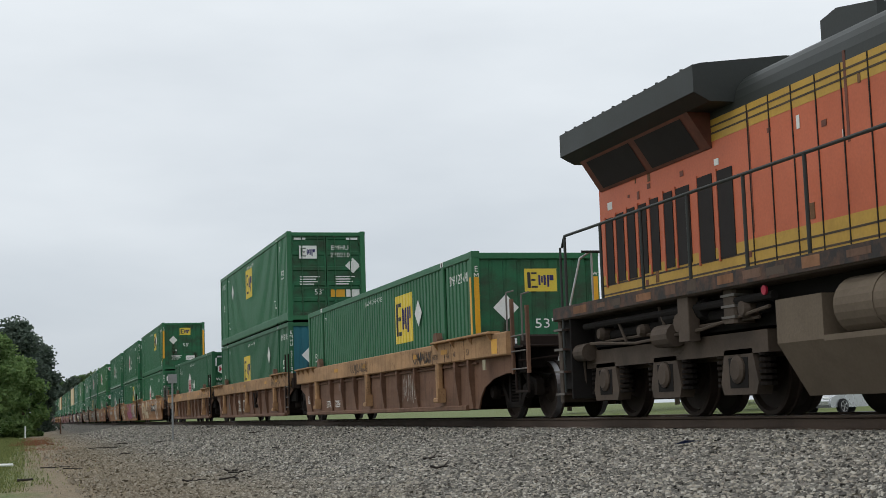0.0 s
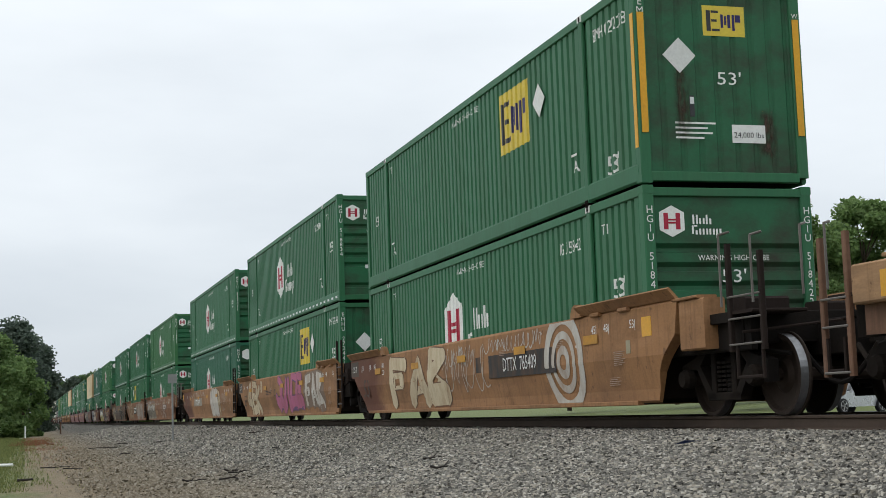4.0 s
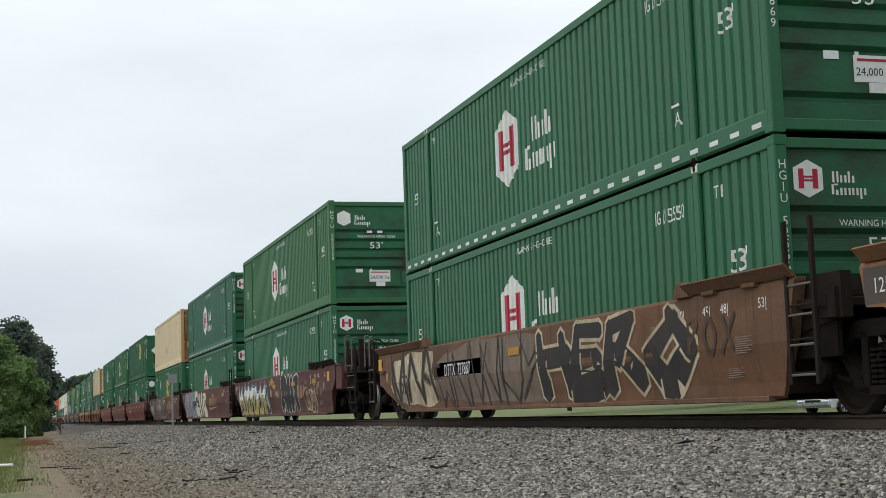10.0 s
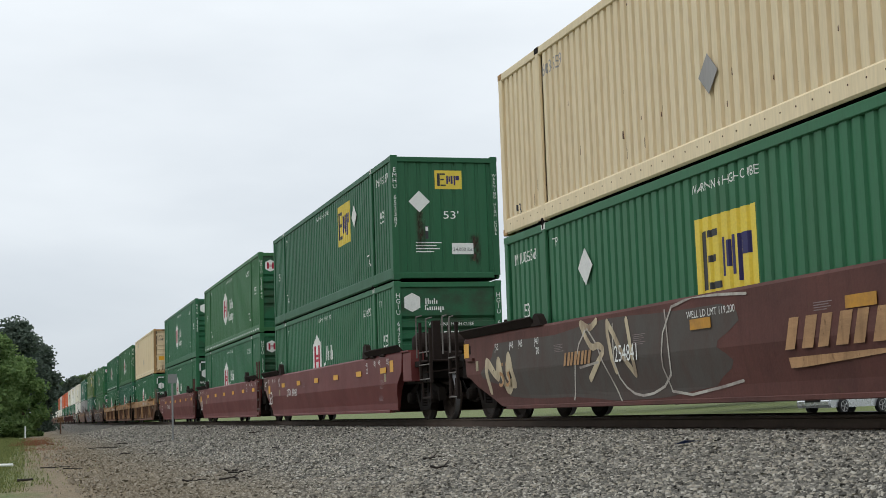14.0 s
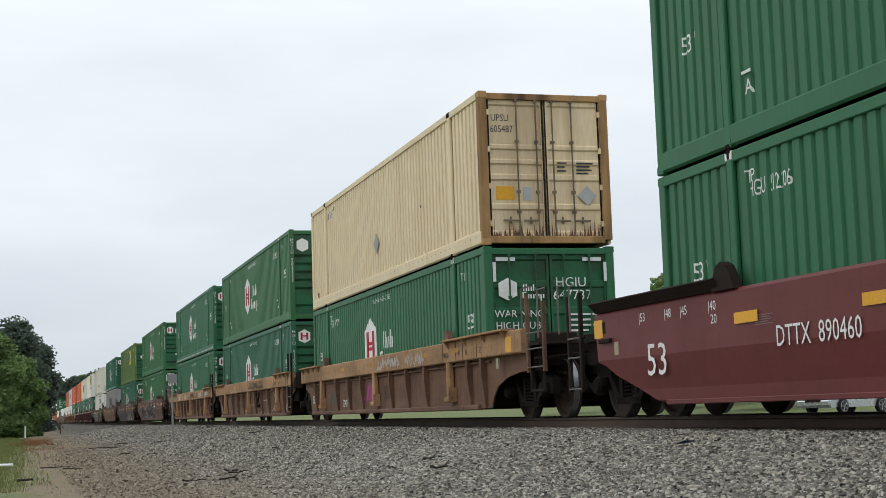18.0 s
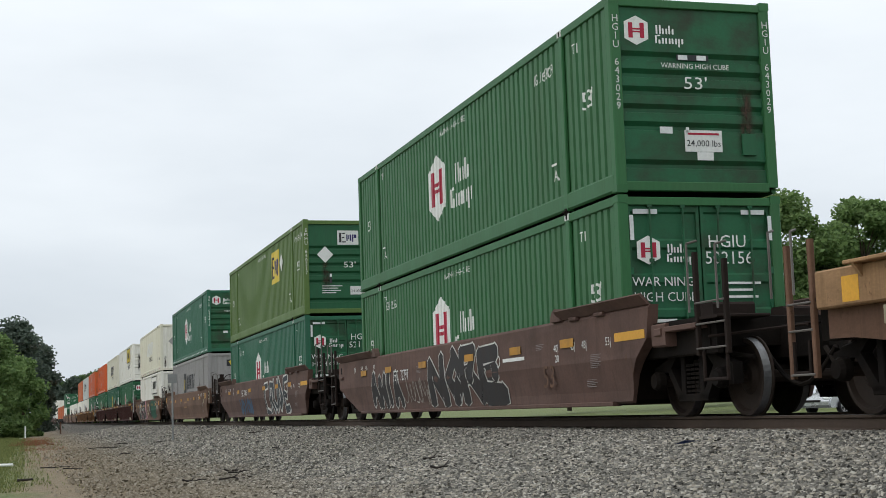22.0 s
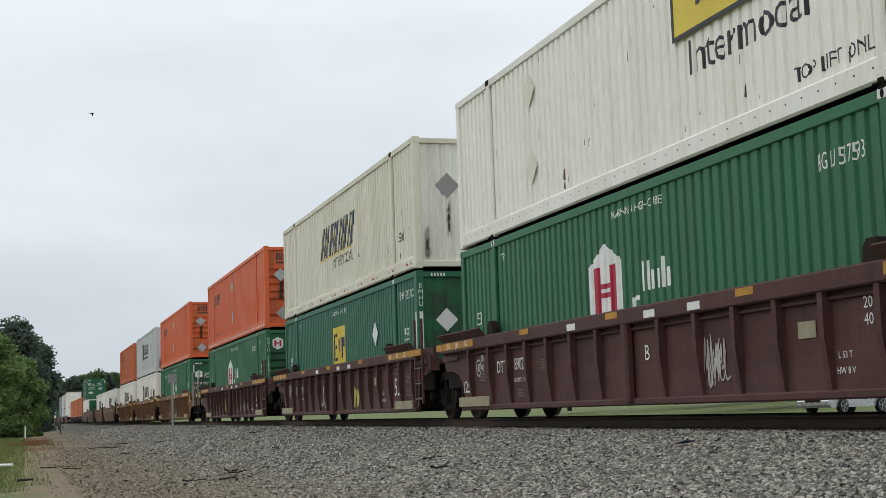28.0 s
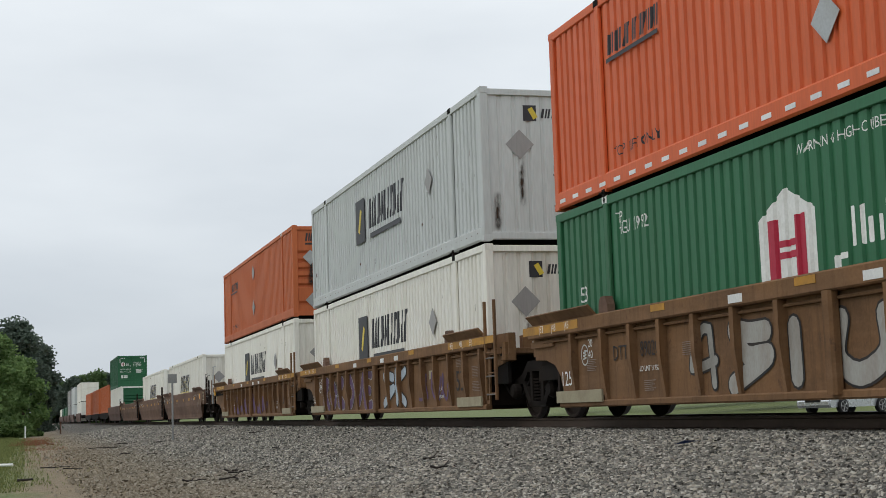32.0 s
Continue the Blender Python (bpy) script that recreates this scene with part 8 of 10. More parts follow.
HUB = "green corrugated container, white and red hexagon emblem"
HUBD = "green corrugated container with hexagon emblem and door end forward"
EMPL = "green corrugated steel container with yellow square emblem"
BOXES = [
    # unit, level, label, scheme, paint, end, ident, dashes, end paint
    (0, 0, "green container with yellow square emblem and hazard tape", "sq", GREEN, "plain", ("EMHU 273614", "stripe"), None, None),
    (1, 0, "green container with a faded teal end", "sq", GREEN2, "plain", ("EMHU 271108", "y"), None, TEAL),
    (1, 1, "green container with yellow emblem and locked doors", "sq", GREEN, "door", ("EMHU 270210", "y"), None, None),
    (2, 0, HUBD, "hex", GREEN2, "door", ("HGIU 641225", "r"), None, None),
    (3, 0, HUB, "hex", GREEN, "front", ("HGIU 518422", "r"), None, None),
    (3, 1, "green container with yellow square emblem and hazard tape", "sq", GREEN, "plain", ("EMHU 272218", "stripe"), None, None),
    (4, 0, EMPL, "sq", GREEN, "plain", ("EMHU 272441", "w"), None, None),
    (4, 1, HUB + ", white reflectors", "hex", GREEN, "front", ("HGIU 518834", "r"), "all", None),
    (5, 0, HUB, "hex", GREEN, "front", ("HGIU 650941", "p"), None, None),
    (5, 1, HUB + ", white reflectors", "hex", GREEN, "front", ("HGIU 517071", "r"), "all", None),
    (6, 0, HUB, "hex", GREEN, "front", ("HGIU 522582", "r"), None, None),
    (6, 1, HUB + ", white reflectors", "hex", GREEN, "front", ("HGIU 516305", "r"), "all", None),
    (7, 0, EMPL, "sq", GREEN, "door", ("EMHU 644451", "y"), None, None),
    (7, 1, HUB + ", white reflectors", "hex", GREEN, "front", ("HGIU 515581", "r"), "all", None),
    (8, 0, HUB, "hex", GREEN, "front", ("HGIU 525560", "r"), None, None),
    (8, 1, HUB + ", white reflectors", "hex", GREEN, "front", ("HGIU 519869", "r"), "all", None),
    (9, 0, HUB, "hex", GREEN, "front", ("HGIU 525522", "r"), None, None),
    (9, 1, "green corrugated steel container with plain white hexagon emblem", "hex", GREEN, "front", ("HGIU 500759", "p"), None, None),
    (10, 0, HUB, "hex", GREEN, "front", ("HGIU 523410", "r"), None, None),
    (10, 1, HUB + ", white reflectors", "hex", GREEN, "front", ("HGIU 517490", "r"), "all", None),
    (11, 0, "green container with yellow emblem and locked doors", "sq", GREEN, "door", ("EMHU 268563", "y"), None, None),
    (11, 1, "cream container with rust-stained tan doors", "cream", CREAM, "door", ("UPSU 603559", "c"), None, RUSTY),
    (12, 0, "green corrugated steel container with plain white hexagon emblem", "hex", GREEN, "front", ("HGIU 647512", "p"), None, None),
    (12, 1, EMPL, "sq", GREEN2, "plain", ("EMHU 652387", "y"), None, None),
    (13, 0, HUB, "hex", GREEN, "front", ("HGIU 521340", "r"), None, None),
    (13, 1, HUB + ", white reflectors", "hex", GREEN, "front", ("HGIU 516744", "r"), "all", None),
    (14, 0, HUBD, "hex", GREEN, "door", ("HGIU 512206", "p"), None, None),
    (14, 1, "green corrugated steel container with plain white hexagon emblem", "hex", GREEN, "front", ("HGIU 649980", "p"), None, None),
    (15, 0, HUBD, "hex", GREEN, "door", ("HGIU 647737", "p"), None, None),
    (15, 1, "cream container with dented side and grimy cream doors", "cream", CREAM, "door", ("UPSU 605487", "c"), None, CREAM_END),
    (16, 0, HUB, "hex", GREEN, "front", ("HGIU 518092", "r"), None, None),
    (16, 1, "green corrugated steel container with plain white hexagon emblem", "hex", GREEN, "front", ("HGIU 504363", "p"), None, None),
    (17, 0, HUB, "hex", GREEN, "front", ("HGIU 526793", "r"), None, None),
    (17, 1, HUB + ", white reflectors", "hex", GREEN, "front", ("HGIU 517225", "r"), "all", None),
    (18, 0, HUBD, "hex", GREEN, "door", ("HGIU 502156", "r"), None, None),
    (18, 1, HUB, "hex", GREEN, "front", ("HGIU 643029", "r"), None, None),
    (19, 0, HUBD, "hex", GREEN, "door", ("HGIU 521112", "r"), None, None),
    (19, 1, "faded olive green container with pale square emblem", "sq", OLIVE, "front", ("EMHU 640517", "w"), None, GREEN2),
    (20, 0, "mid grey corrugated container with black word mark", "shield", LILAC, "plain", ("240381", "s"), None, None),
    (20, 1, HUB + ", white reflectors", "hex", GREEN, "front", ("HGIU 644418", "r"), "all", None),
    (21, 0, "white corrugated container with green lettering", "yel", WHITE, "plain", ("214467", "w"), None, None),
    (21, 1, "weathered off-white container with pale word mark", "bar", OFFWHITE, "plain", ("530218", "w"), "few", None),
    (22, 0, HUB, "hex", GREEN, "front", ("HGIU 517593", "r"), None, None),
    (22, 1, "white container with yellow framed emblem sign", "yel", WHITE, "front", ("290133", "y"), None, None),
    (23, 0, "green container with pale square emblem and white tape", "sq", GREEN, "plain", ("EMHU 273200", "white"), None, None),
    (23, 1, "weathered off-white container with black word mark", "bar", OFFWHITE, "plain", ("531224", "b"), "few", None),
    (24, 0, HUB, "hex", GREEN, "front", ("HGIU 518271", "r"), None, None),
    (24, 1, "orange corrugated container with white reflectors", "orange", ORANGE, "front", ("911204", "o"), "all", None),
    (25, 0, HUBD, "hex", GREEN, "door", ("HGIU 519892", "p"), None, None),
    (25, 1, "orange corrugated container with white reflectors", "orange", ORANGE, "front", ("912377", "o"), "all", None),
    (26, 0, "white container with black and yellow shield emblem", "shield", WHITE, "plain", ("531190", "s"), None, None),
    (26, 1, "light grey container with black and yellow shield emblem", "shield", GREYBOX, "plain", ("530994", "s"), None, None),
    (27, 0, "white container with black word mark", "shield", WHITE, "plain", ("530447", "s"), None, None),
    (27, 1, "faded orange corrugated container", "orange", ORANGE2, "front", ("910551", "o"), None, None),
    (28, 0, "white container with black word mark", "bar", WHITE, "plain", ("532011", "b"), None, None),
    (29, 0, "white container with black word mark", "bar", WHITE, "plain", ("532380", "b"), None, None),
]
TINT = {(16, 1): GREEN_Y, (18, 0): GREEN_Y, (18, 1): GREEN_Y, (13, 1): GREEN_Y, (6, 1): GREEN_Y, (9, 1): GREEN_Y, (19, 0): GREEN_B, (20, 1): GREEN_B, (10, 1): GREEN_B, (5, 0): GREEN_B, (16, 0): GREEN_B, (23, 0): GREEN_B}
for n, level, lab, scheme, pm, end, ident, dashes, ep in BOXES:
    container(lab, scheme, TINT.get((n, level), pm), end, ident, U[n], level, dashes, end_paint=ep)


# ---- tail of the train, far down the line ----
def far_car(u, lower, upper, L=L53, flat=False, end=None):
    """A car far down the line: a well, or a low dark flat car with its box on the deck. end: paint of the lower box's end."""
    car = thing("flat_car" if flat else "well_car", "low dark flat car far down the line" if flat else "dark brown well car far down the line", "railway wagon", "flat cars of the train" if flat else "well cars of the train")
    deck = 0.942 if flat else 0.273
    for sx in (-1, 1):
        if flat:
            part("side_sill", kept("fsill%d" % sx, DARK, lambda: Shape().prism([(-1.2, 0.75), (1.5, 0.42), (14.6, 0.42), (17.3, 0.75), (17.3, 1.04), (-1.2, 1.03)], 0, sx * 1.25, sx * 1.38)), DARK, car)
        else:
            part("side_plate", kept("pside%d" % sx, W_UMBER, lambda: plate_side(sx)), W_UMBER, car)
    if flat:
        part("deck", kept("fdeck", DARK, lambda: Shape().box(-1.25, -1.2, 0.8, 1.25, 17.3, 1.03)), DARK, car)
    else:
        part("floor_beam", kept("fbeam", DARK, lambda: Shape().box(-1.34, 0.1, 0.19, 1.34, 16.05, 0.27)), DARK, car)
        part("end_deck", kept("decks", DARK, lambda: Shape().box(-1.3, -1.7, 0.75, 1.3, 0.0, 1.2).box(-1.3, 16.15, 0.75, 1.3, 17.8, 1.2)), DARK, car)
    truck(car, A3)
    MOVING.append((car, XC, u, 0.0))
    for level, (lab, pm) in enumerate((lower, upper)):
        if pm:
            ob = thing("shipping_container", lab, "shipping container", "containers on the train")
            box_frame(ob, L, pm, False)
            em = end if end and level == 0 else pm
            part("front_wall", kept("fwall", em, front_wall), em, ob)
            MOVING.append((ob, XC, u, deck + 2.926 * level))


NONE = ("", None)
far_car(684.0, ("white container with a green end far down the line", WHITE), NONE, end=GREEN2)
green = thing("shipping_container", "dark green forty-foot container stacked with doors forward", "shipping container", "containers on the train")
box_frame(green, 12.192, GREEN2, True)
near_end(green, "door", GREEN2, ("HGIU 512777", "r"), MARK, "hex")
MOVING.append((green, XC, 688.6, 3.155))
far_car(703.6, ("orange container far down the line", ORANGE2), NONE, flat=True)
far_car(723.2, ("faded orange container far down the line", ORANGE2), NONE, flat=True)
far_car(742.8, ("faded orange container far down the line", ORANGE2), NONE, flat=True)
far_car(776.6, ("white container far down the line", WHITE), ("white container stacked far down the line", WHITE))
far_car(805.8, ("grey container far down the line", GREYBOX), ("grey container stacked far down the line", GREYBOX))
far_car(829.6, ("grey container far down the line", LILAC), ("grey container stacked far down the line", LILAC))
far_car(849.2, ("dark green container far down the line", GREEN2), NONE)
far_car(873.0, ("dark green container far down the line", GREEN2), NONE)
far_car(892.6, ("white container far down the line", WHITE), NONE)

# ---- locomotive, seen from its rear ----
LOCO_O = paint("faded orange locomotive paint", (0.52, 0.125, 0.055), (0.36, 0.09, 0.045), 0.5, 0.5, coarse=0.9, bump=0.1)
LOCO_Y = paint("locomotive yellow paint", (0.50, 0.30, 0.045), (0.33, 0.19, 0.04), 0.5, 0.5, coarse=2)
LOCO_G = paint("dark green-black locomotive paint", (0.028, 0.032, 0.030), (0.045, 0.045, 0.04), 0.5, 0.5)
LOCO_U = paint("dusty grey-brown undercarriage", (0.085, 0.062, 0.046), (0.032, 0.025, 0.02), 0.7, 0.8, coarse=1.5, bump=0.25)
LOCO_SILL = paint("sooty sill paint with rust", (0.030, 0.026, 0.024), (0.16, 0.075, 0.045), 0.8, 0.7, coarse=3.5, bump=0.2)
# dark orange: the wing's shade on its soffit, and soot on the hood
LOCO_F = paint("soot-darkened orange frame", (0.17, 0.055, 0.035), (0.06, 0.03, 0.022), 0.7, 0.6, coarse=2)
LOUVRE = paint("black louvre screen", (0.02, 0.016, 0.015), rough=0.8)
LOCO_U0 = 20.1  # rear end of the hood deck


def loco_truck(ob, yc):
    tr = part("truck", Shape().bar(-0.9, yc - 2.6, 0.70, 0.9, yc + 2.6, 0.95, 0.05), LOCO_U, ob)
    for sx in (-1, 1):
        x0, x1 = (-1.24, -1.04) if sx < 0 else (1.04, 1.24)
        s = Shape()
        for a, b in ((2.75, 2.2), (2.2, 1.66), (1.66, 0.36), (0.36, -0.36), (-0.36, -1.66), (-1.66, -2.2), (-2.2, -2.75)):
            s.box(x0, yc + min(a, b), 0.74, x1, yc + max(a, b), 1.0)
        part("side_frame", s, LOCO_U, tr)
        for d in (-2.02, 0.0, 2.02):
            part("pedestal", Shape().prism([(yc + d - 0.34, 0.80), (yc + d - 0.46, 0.40), (yc + d - 0.40, 0.26), (yc + d + 0.40, 0.26), (yc + d + 0.46, 0.40), (yc + d + 0.34, 0.80)], 0, x0, x1), LOCO_U, tr)
            part("pedestal_slot", Shape().prism([(yc + d - 0.24, 0.70), (yc + d - 0.22, 0.34), (yc + d + 0.22, 0.34), (yc + d + 0.24, 0.70)], 0, x0 - 0.006 if sx < 0 else x1, x0 if sx < 0 else x1 + 0.006), BLACKGAP, tr)
            part("bearing_cap", Shape().lathe([(0, 0), (0, 0.12), (0.03, 0.17), (0.08, 0.17), (0.10, 0.13), (0.10, 0)], 16, (-1.30 if sx < 0 else 1.22), yc + d, 0.56), LOCO_U, tr)
            sp = Shape()
            for k in range(6):
                for q in (-0.52, 0.52):
                    sp.rod((sx * 1.14, yc + d + q, 0.36 + k * 0.07), (sx * 1.14, yc + d + q, 0.40 + k * 0.07), 0.10, 10)
            part("spring", sp, DARK, tr, kind="stuff")
        part("brake_cylinder", Shape().rod((sx * 1.34, yc + 2.35, 0.98), (sx * 1.34, yc + 2.80, 0.98), 0.13, 14), LOCO_U, tr)
        part("brake_cylinder", Shape().rod((sx * 1.34, yc - 0.6, 1.06), (sx * 1.34, yc - 0.1, 1.06), 0.15, 14), LOCO_U, tr)
        part("sand_pipe", Shape().rod((sx * 1.3, yc + 2.7, 1.1), (sx * 1.3, yc - 2.7, 1.14), 0.02, 6).rod((sx * 1.3, yc + 2.7, 1.1), (sx * 1.26, yc + 2.75, 0.5), 0.02, 6), LOCO_U, tr)
        part("damper", Shape().bar(min(sx * 1.30, sx * 1.46), yc - 1.2, 0.95, max(sx * 1.30, sx * 1.46), yc - 0.9, 1.5), LOCO_U, tr)
    for d in (-2.02, 0.0, 2.02):
        w = part("wheelset", kept("locowheel", WHEEL, wheelset), WHEEL, tr)
        w.location = (0, yc + d, 0.533)
        w.scale = (1.0, 1.1, 1.1)


def locomotive():
    ob = thing("locomotive", "orange, yellow and dark green diesel locomotive with flared radiator", "locomotive")
    F = -20.6  # front
    part("underframe", Shape().bar(-1.5, F, 1.50, 1.5, 0.55, 1.70, 0.02), LOCO_U, ob)
    part("centre_sill", Shape().box(-1.1, F + 0.3, 1.05, 1.1, 0.1, 1.5), BLACKGAP, ob)
    part("sill_stripe", Shape().bar(-1.515, F, 1.52, -1.50, 0.5, 1.70, 0.002), LOCO_SILL, ob, "sooty sill with rusty patches")
    rs = random.Random(8)
    for i in range(16):
        y = -0.5 - i * 0.75 + rs.uniform(-0.2, 0.2)
        w_ = rs.uniform(0.10, 0.26)
        part("sill_mark", Shape().box(-1.518, y - w_, 1.55 + rs.uniform(0, 0.03), -1.514, y + w_, 1.64 + rs.uniform(0, 0.04)), (W_RUST, W_BROWN, LOCO_U)[i % 3], ob)
    # long hood
    part("hood", Shape().box(-0.95, F + 4.5, 2.13, 0.95, -0.2, 3.50), LOCO_O, ob, "faded orange hood side")
    part("hood_stripe", Shape().box(-0.953, F + 4.5, 1.70, 0.953, -0.198, 2.13), LOCO_Y, ob, "yellow lower stripe")
    part("hood_stripe", Shape().box(-0.953, F + 4.5, 3.50, 0.953, -0.198, 3.78), LOCO_Y, ob, "yellow upper stripe")
    for z in (1.84, 1.98, 3.60, 3.69):
        part("pinstripe", Shape().box(-0.957, F + 4.5, z - 0.012, -0.952, -0.25, z + 0.012), LOCO_U, ob)
    half = [(0.953, 3.78), (0.948, 3.90), (0.92, 4.01), (0.87, 4.10), (0.80, 4.17), (0.70, 4.23), (0.58, 4.27), (0.42, 4.29)]
    top = [(-x, z) for x, z in half] + half[::-1]
    part("hood_roof", Shape().prism(top, 1, F + 4.5, -0.21), LOCO_G, ob, "dark rounded hood roof")
    for i in range(20):
        y = -4.9 - i * 0.52
        part("door_seam", Shape().box(-0.961, y - 0.009, 1.75, -0.951, y + 0.009, 3.78), LOUVRE, ob)
    rs2 = random.Random(21)
    for i in range(14):
        y, z, w_, h_ = -0.4 - rs2.random() * 7.5, rs2.uniform(1.78, 3.7), rs2.uniform(0.01, 0.05), rs2.uniform(0.04, 0.20)
        part("paint_chip", Shape().box(-0.9575, y - w_, z, -0.952, y + w_, z + h_), (LOCO_F, RUN, LABEL)[i % 3], ob)
    # radiator wings
    wing = [(-1.5, 3.99), (-1.5, 4.33), (-1.38, 4.36), (-0.2, 4.50), (0.2, 4.50), (1.38, 4.36), (1.5, 4.33), (1.5, 3.99), (1.28, 3.88), (-1.28, 3.88)]
    part("radiator_wing", Shape().prism(wing, 1, -4.60, -0.05), LOCO_G, ob, "wide dark radiator wings overhanging the hood")
    # the shade below the wing is put into this part's colour
    part("wing_soffit", Shape().prism([(-1.28, 3.88), (1.28, 3.88), (0.97, 3.42), (-0.97, 3.42)], 1, -3.95, -0.30), LOCO_F, ob, "intake frame under the wing, coloured dark for its shade")
    for a, b in ((-2.05, -0.50), (-3.70, -2.25)):
        part("radiator_intake", Shape().add([(-1.262, a, 3.84), (-1.262, b, 3.84), (-1.0, b, 3.45), (-1.0, a, 3.45)], [(0, 1, 2, 3)]), LOUVRE, ob, "black intake screen under the wing")
    part("stack_housing", Shape().prism([(-5.80, 4.27), (-5.80, 4.60), (-6.15, 4.66), (-6.95, 4.52), (-6.95, 4.27)], 0, -0.42, 0.42), LOCO_G, ob)
    for i in range(12):
        part("roof_bolt", Shape().box(-1.49, -0.3 - i * 0.36, 4.33, -1.46, -0.26 - i * 0.36, 4.355), LOCO_G, ob)
    # louvres along the rear hood
    for i, (y, z0, z1) in enumerate(((-0.55, 1.98, 2.98), (-0.95, 2.0, 3.0), (-1.35, 2.0, 3.02), (-1.75, 2.02, 3.02), (-2.15, 2.02, 3.04), (-2.6, 2.02, 3.06), (-3.05, 2.02, 3.06), (-3.7, 1.98, 3.1), (-4.25, 1.98, 3.1))):
        w = 0.13 if i < 6 else 0.20
        part("louvre_door", Shape().box(-0.962, y - w, z0, -0.95, y + w, z1), LOUVRE, ob, "narrow black louvred door")
        part("louvre_frame", Shape().box(-0.972, y + w, z0 - 0.03, -0.95, y + w + 0.04, z1 + 0.03), LOCO_O, ob)
    for y, z, w_ in ((-0.6, 3.16, 0.08), (-2.0, 3.24, 0.05), (-3.05, 3.24, 0.05), (-4.05, 3.22, 0.06), (-5.4, 3.36, 0.04), (-6.6, 3.2, 0.05), (-1.3, 3.2, 0.03)):
        part("notice", Shape().box(-0.958, y - w_, z - w_ * 0.7, -0.95, y + w_, z + w_ * 0.7), LABEL if w_ > 0.055 else LOCO_F, ob)
    for y, a_, b_ in ((-4.9, 2.2, 3.7), (-7.06, 2.9, 3.9), (-9.2, 2.0, 3.2)):
        part("soot_streak", Shape().box(-0.956, y - 0.03, a_, -0.951, y + 0.02, b_), LOCO_F, ob)
    # rear end
    part("end_light", Shape().box(-0.3, -0.2, 3.62, 0.3, -0.12, 3.84), LABEL, ob)
    part("rear_step_well", Shape().box(-1.40, -0.10, 0.45, -1.36, 0.55, 1.5).box(-1.48, -0.12, 0.30, -1.0, -0.08, 1.5), BLACKGAP, ob)
    for z in (0.38, 0.72, 1.06, 1.36):
        part("step", Shape().box(-1.52, 0.12, z - 0.02, -1.05, 0.50, z + 0.01), LOCO_SILL, ob)
        part("step_edge", Shape().box(-1.525, 0.14, z - 0.02, -1.52, 0.48, z + 0.015), RUNG, ob)
    part("pilot", Shape().box(-1.42, 0.42, 0.25, 1.42, 0.56, 1.5), LOCO_U, ob)
    part("coupler", Shape().bar(-0.15, 0.5, 0.78, 0.15, 1.35, 1.02, 0.03), DARK, ob)
    part("air_hoses", Shape().rod((-0.6, 0.6, 1.0), (-0.5, 0.75, 0.45), 0.03, 6).rod((0.6, 0.6, 1.0), (0.5, 0.75, 0.45), 0.03, 6), DARK, ob)
    # handrails
    for sx in (-1, 1):
        part("handrail", Shape().rod((sx * 1.47, 0.0, 2.78), (sx * 1.47, F + 4.2, 2.78), 0.022, 8).rod((sx * 1.47, 0.0, 2.78), (sx * 1.47, 0.12, 2.62), 0.022, 8), LOCO_G, ob)
        for y in (-0.0, -1.4, -2.8, -4.2, -5.65, -7.0, -8.6, -10.2, -12, -14):
            part("stanchion", Shape().rod((sx * 1.47, y, 1.68), (sx * 1.47, y, 2.78), 0.024, 8), LOCO_G, ob)
        part("step_rail", Shape().rod((sx * 1.49, 0.15, 2.62), (sx * 1.49, 0.15, 0.40), 0.02, 8), LOCO_G, ob)
        part("grab_iron", Shape().rod((sx * 1.42, 0.58, 0.9), (sx * 1.0, 0.58, 2.5), 0.018, 8).rod((sx * 1.0, 0.58, 2.5), (sx * 0.8, 0.58, 2.62), 0.018, 8).rod((sx * 0.8, 0.58, 2.62), (sx * 0.8, 0.58, 1.7), 0.018, 8), GALV, ob)
    part("end_rail", Shape().rod((-1.0, 0.5, 2.6), (1.0, 0.5, 2.6), 0.02, 8), LOCO_G, ob)
    # under the deck
    loco_truck(ob, -2.85)
    loco_truck(ob, -17.0)
    tank = [(-1.46, 1.28), (-1.46, 0.80), (-1.10, 0.22), (1.10, 0.22), (1.46, 0.80), (1.46, 1.28)]
    low = [(-1.46, 0.84), (-1.46, 0.78), (-1.10, 0.22), (1.10, 0.22), (1.46, 0.78), (1.46, 0.84)]
    part("fuel_tank", Shape().prism(tank, 1, -7.15, -6.2).prism(low, 1, -13.2, -7.15).box(-0.9, -13.0, 0.84, 0.9, -7.15, 1.4), LOCO_TANK, ob, "dusty tan sloping fuel tank")
    part("air_reservoir", Shape().rod((-1.22, -7.45, 1.12), (-1.22, -11.5, 1.12), 0.30, 24).rod((-1.22, -7.30, 1.12), (-1.22, -7.45, 1.12), 0.2, 24, 0.30).rod((-1.22, -8.1, 1.12), (-1.22, -8.16, 1.12), 0.31, 24), LOCO_TANK, ob, "dusty horizontal air reservoir cylinder")
    part("pipe_run", Shape().rod((-1.35, -0.4, 1.36), (-1.35, -6.0, 1.36), 0.05, 8).rod((-1.2, -1.0, 1.20), (-1.2, -5.6, 1.26), 0.07, 8).rod((-1.25, -3.0, 1.3), (-1.25, -4.2, 1.34), 0.13, 12), BLACKGAP, ob)
    for y, z, r_ in ((-1.0, 1.22, 0.10), (-2.4, 1.18, 0.09), (-3.6, 1.20, 0.16), (-5.3, 1.26, 0.12)):
        part("valve_body", Shape().lathe([(-0.12, 0.0), (-0.12, r_ * 0.7), (-0.06, r_), (0.1, r_), (0.12, r_ * 0.6), (0.12, 0)], 12, -1.28, y, z), LOCO_U, ob)
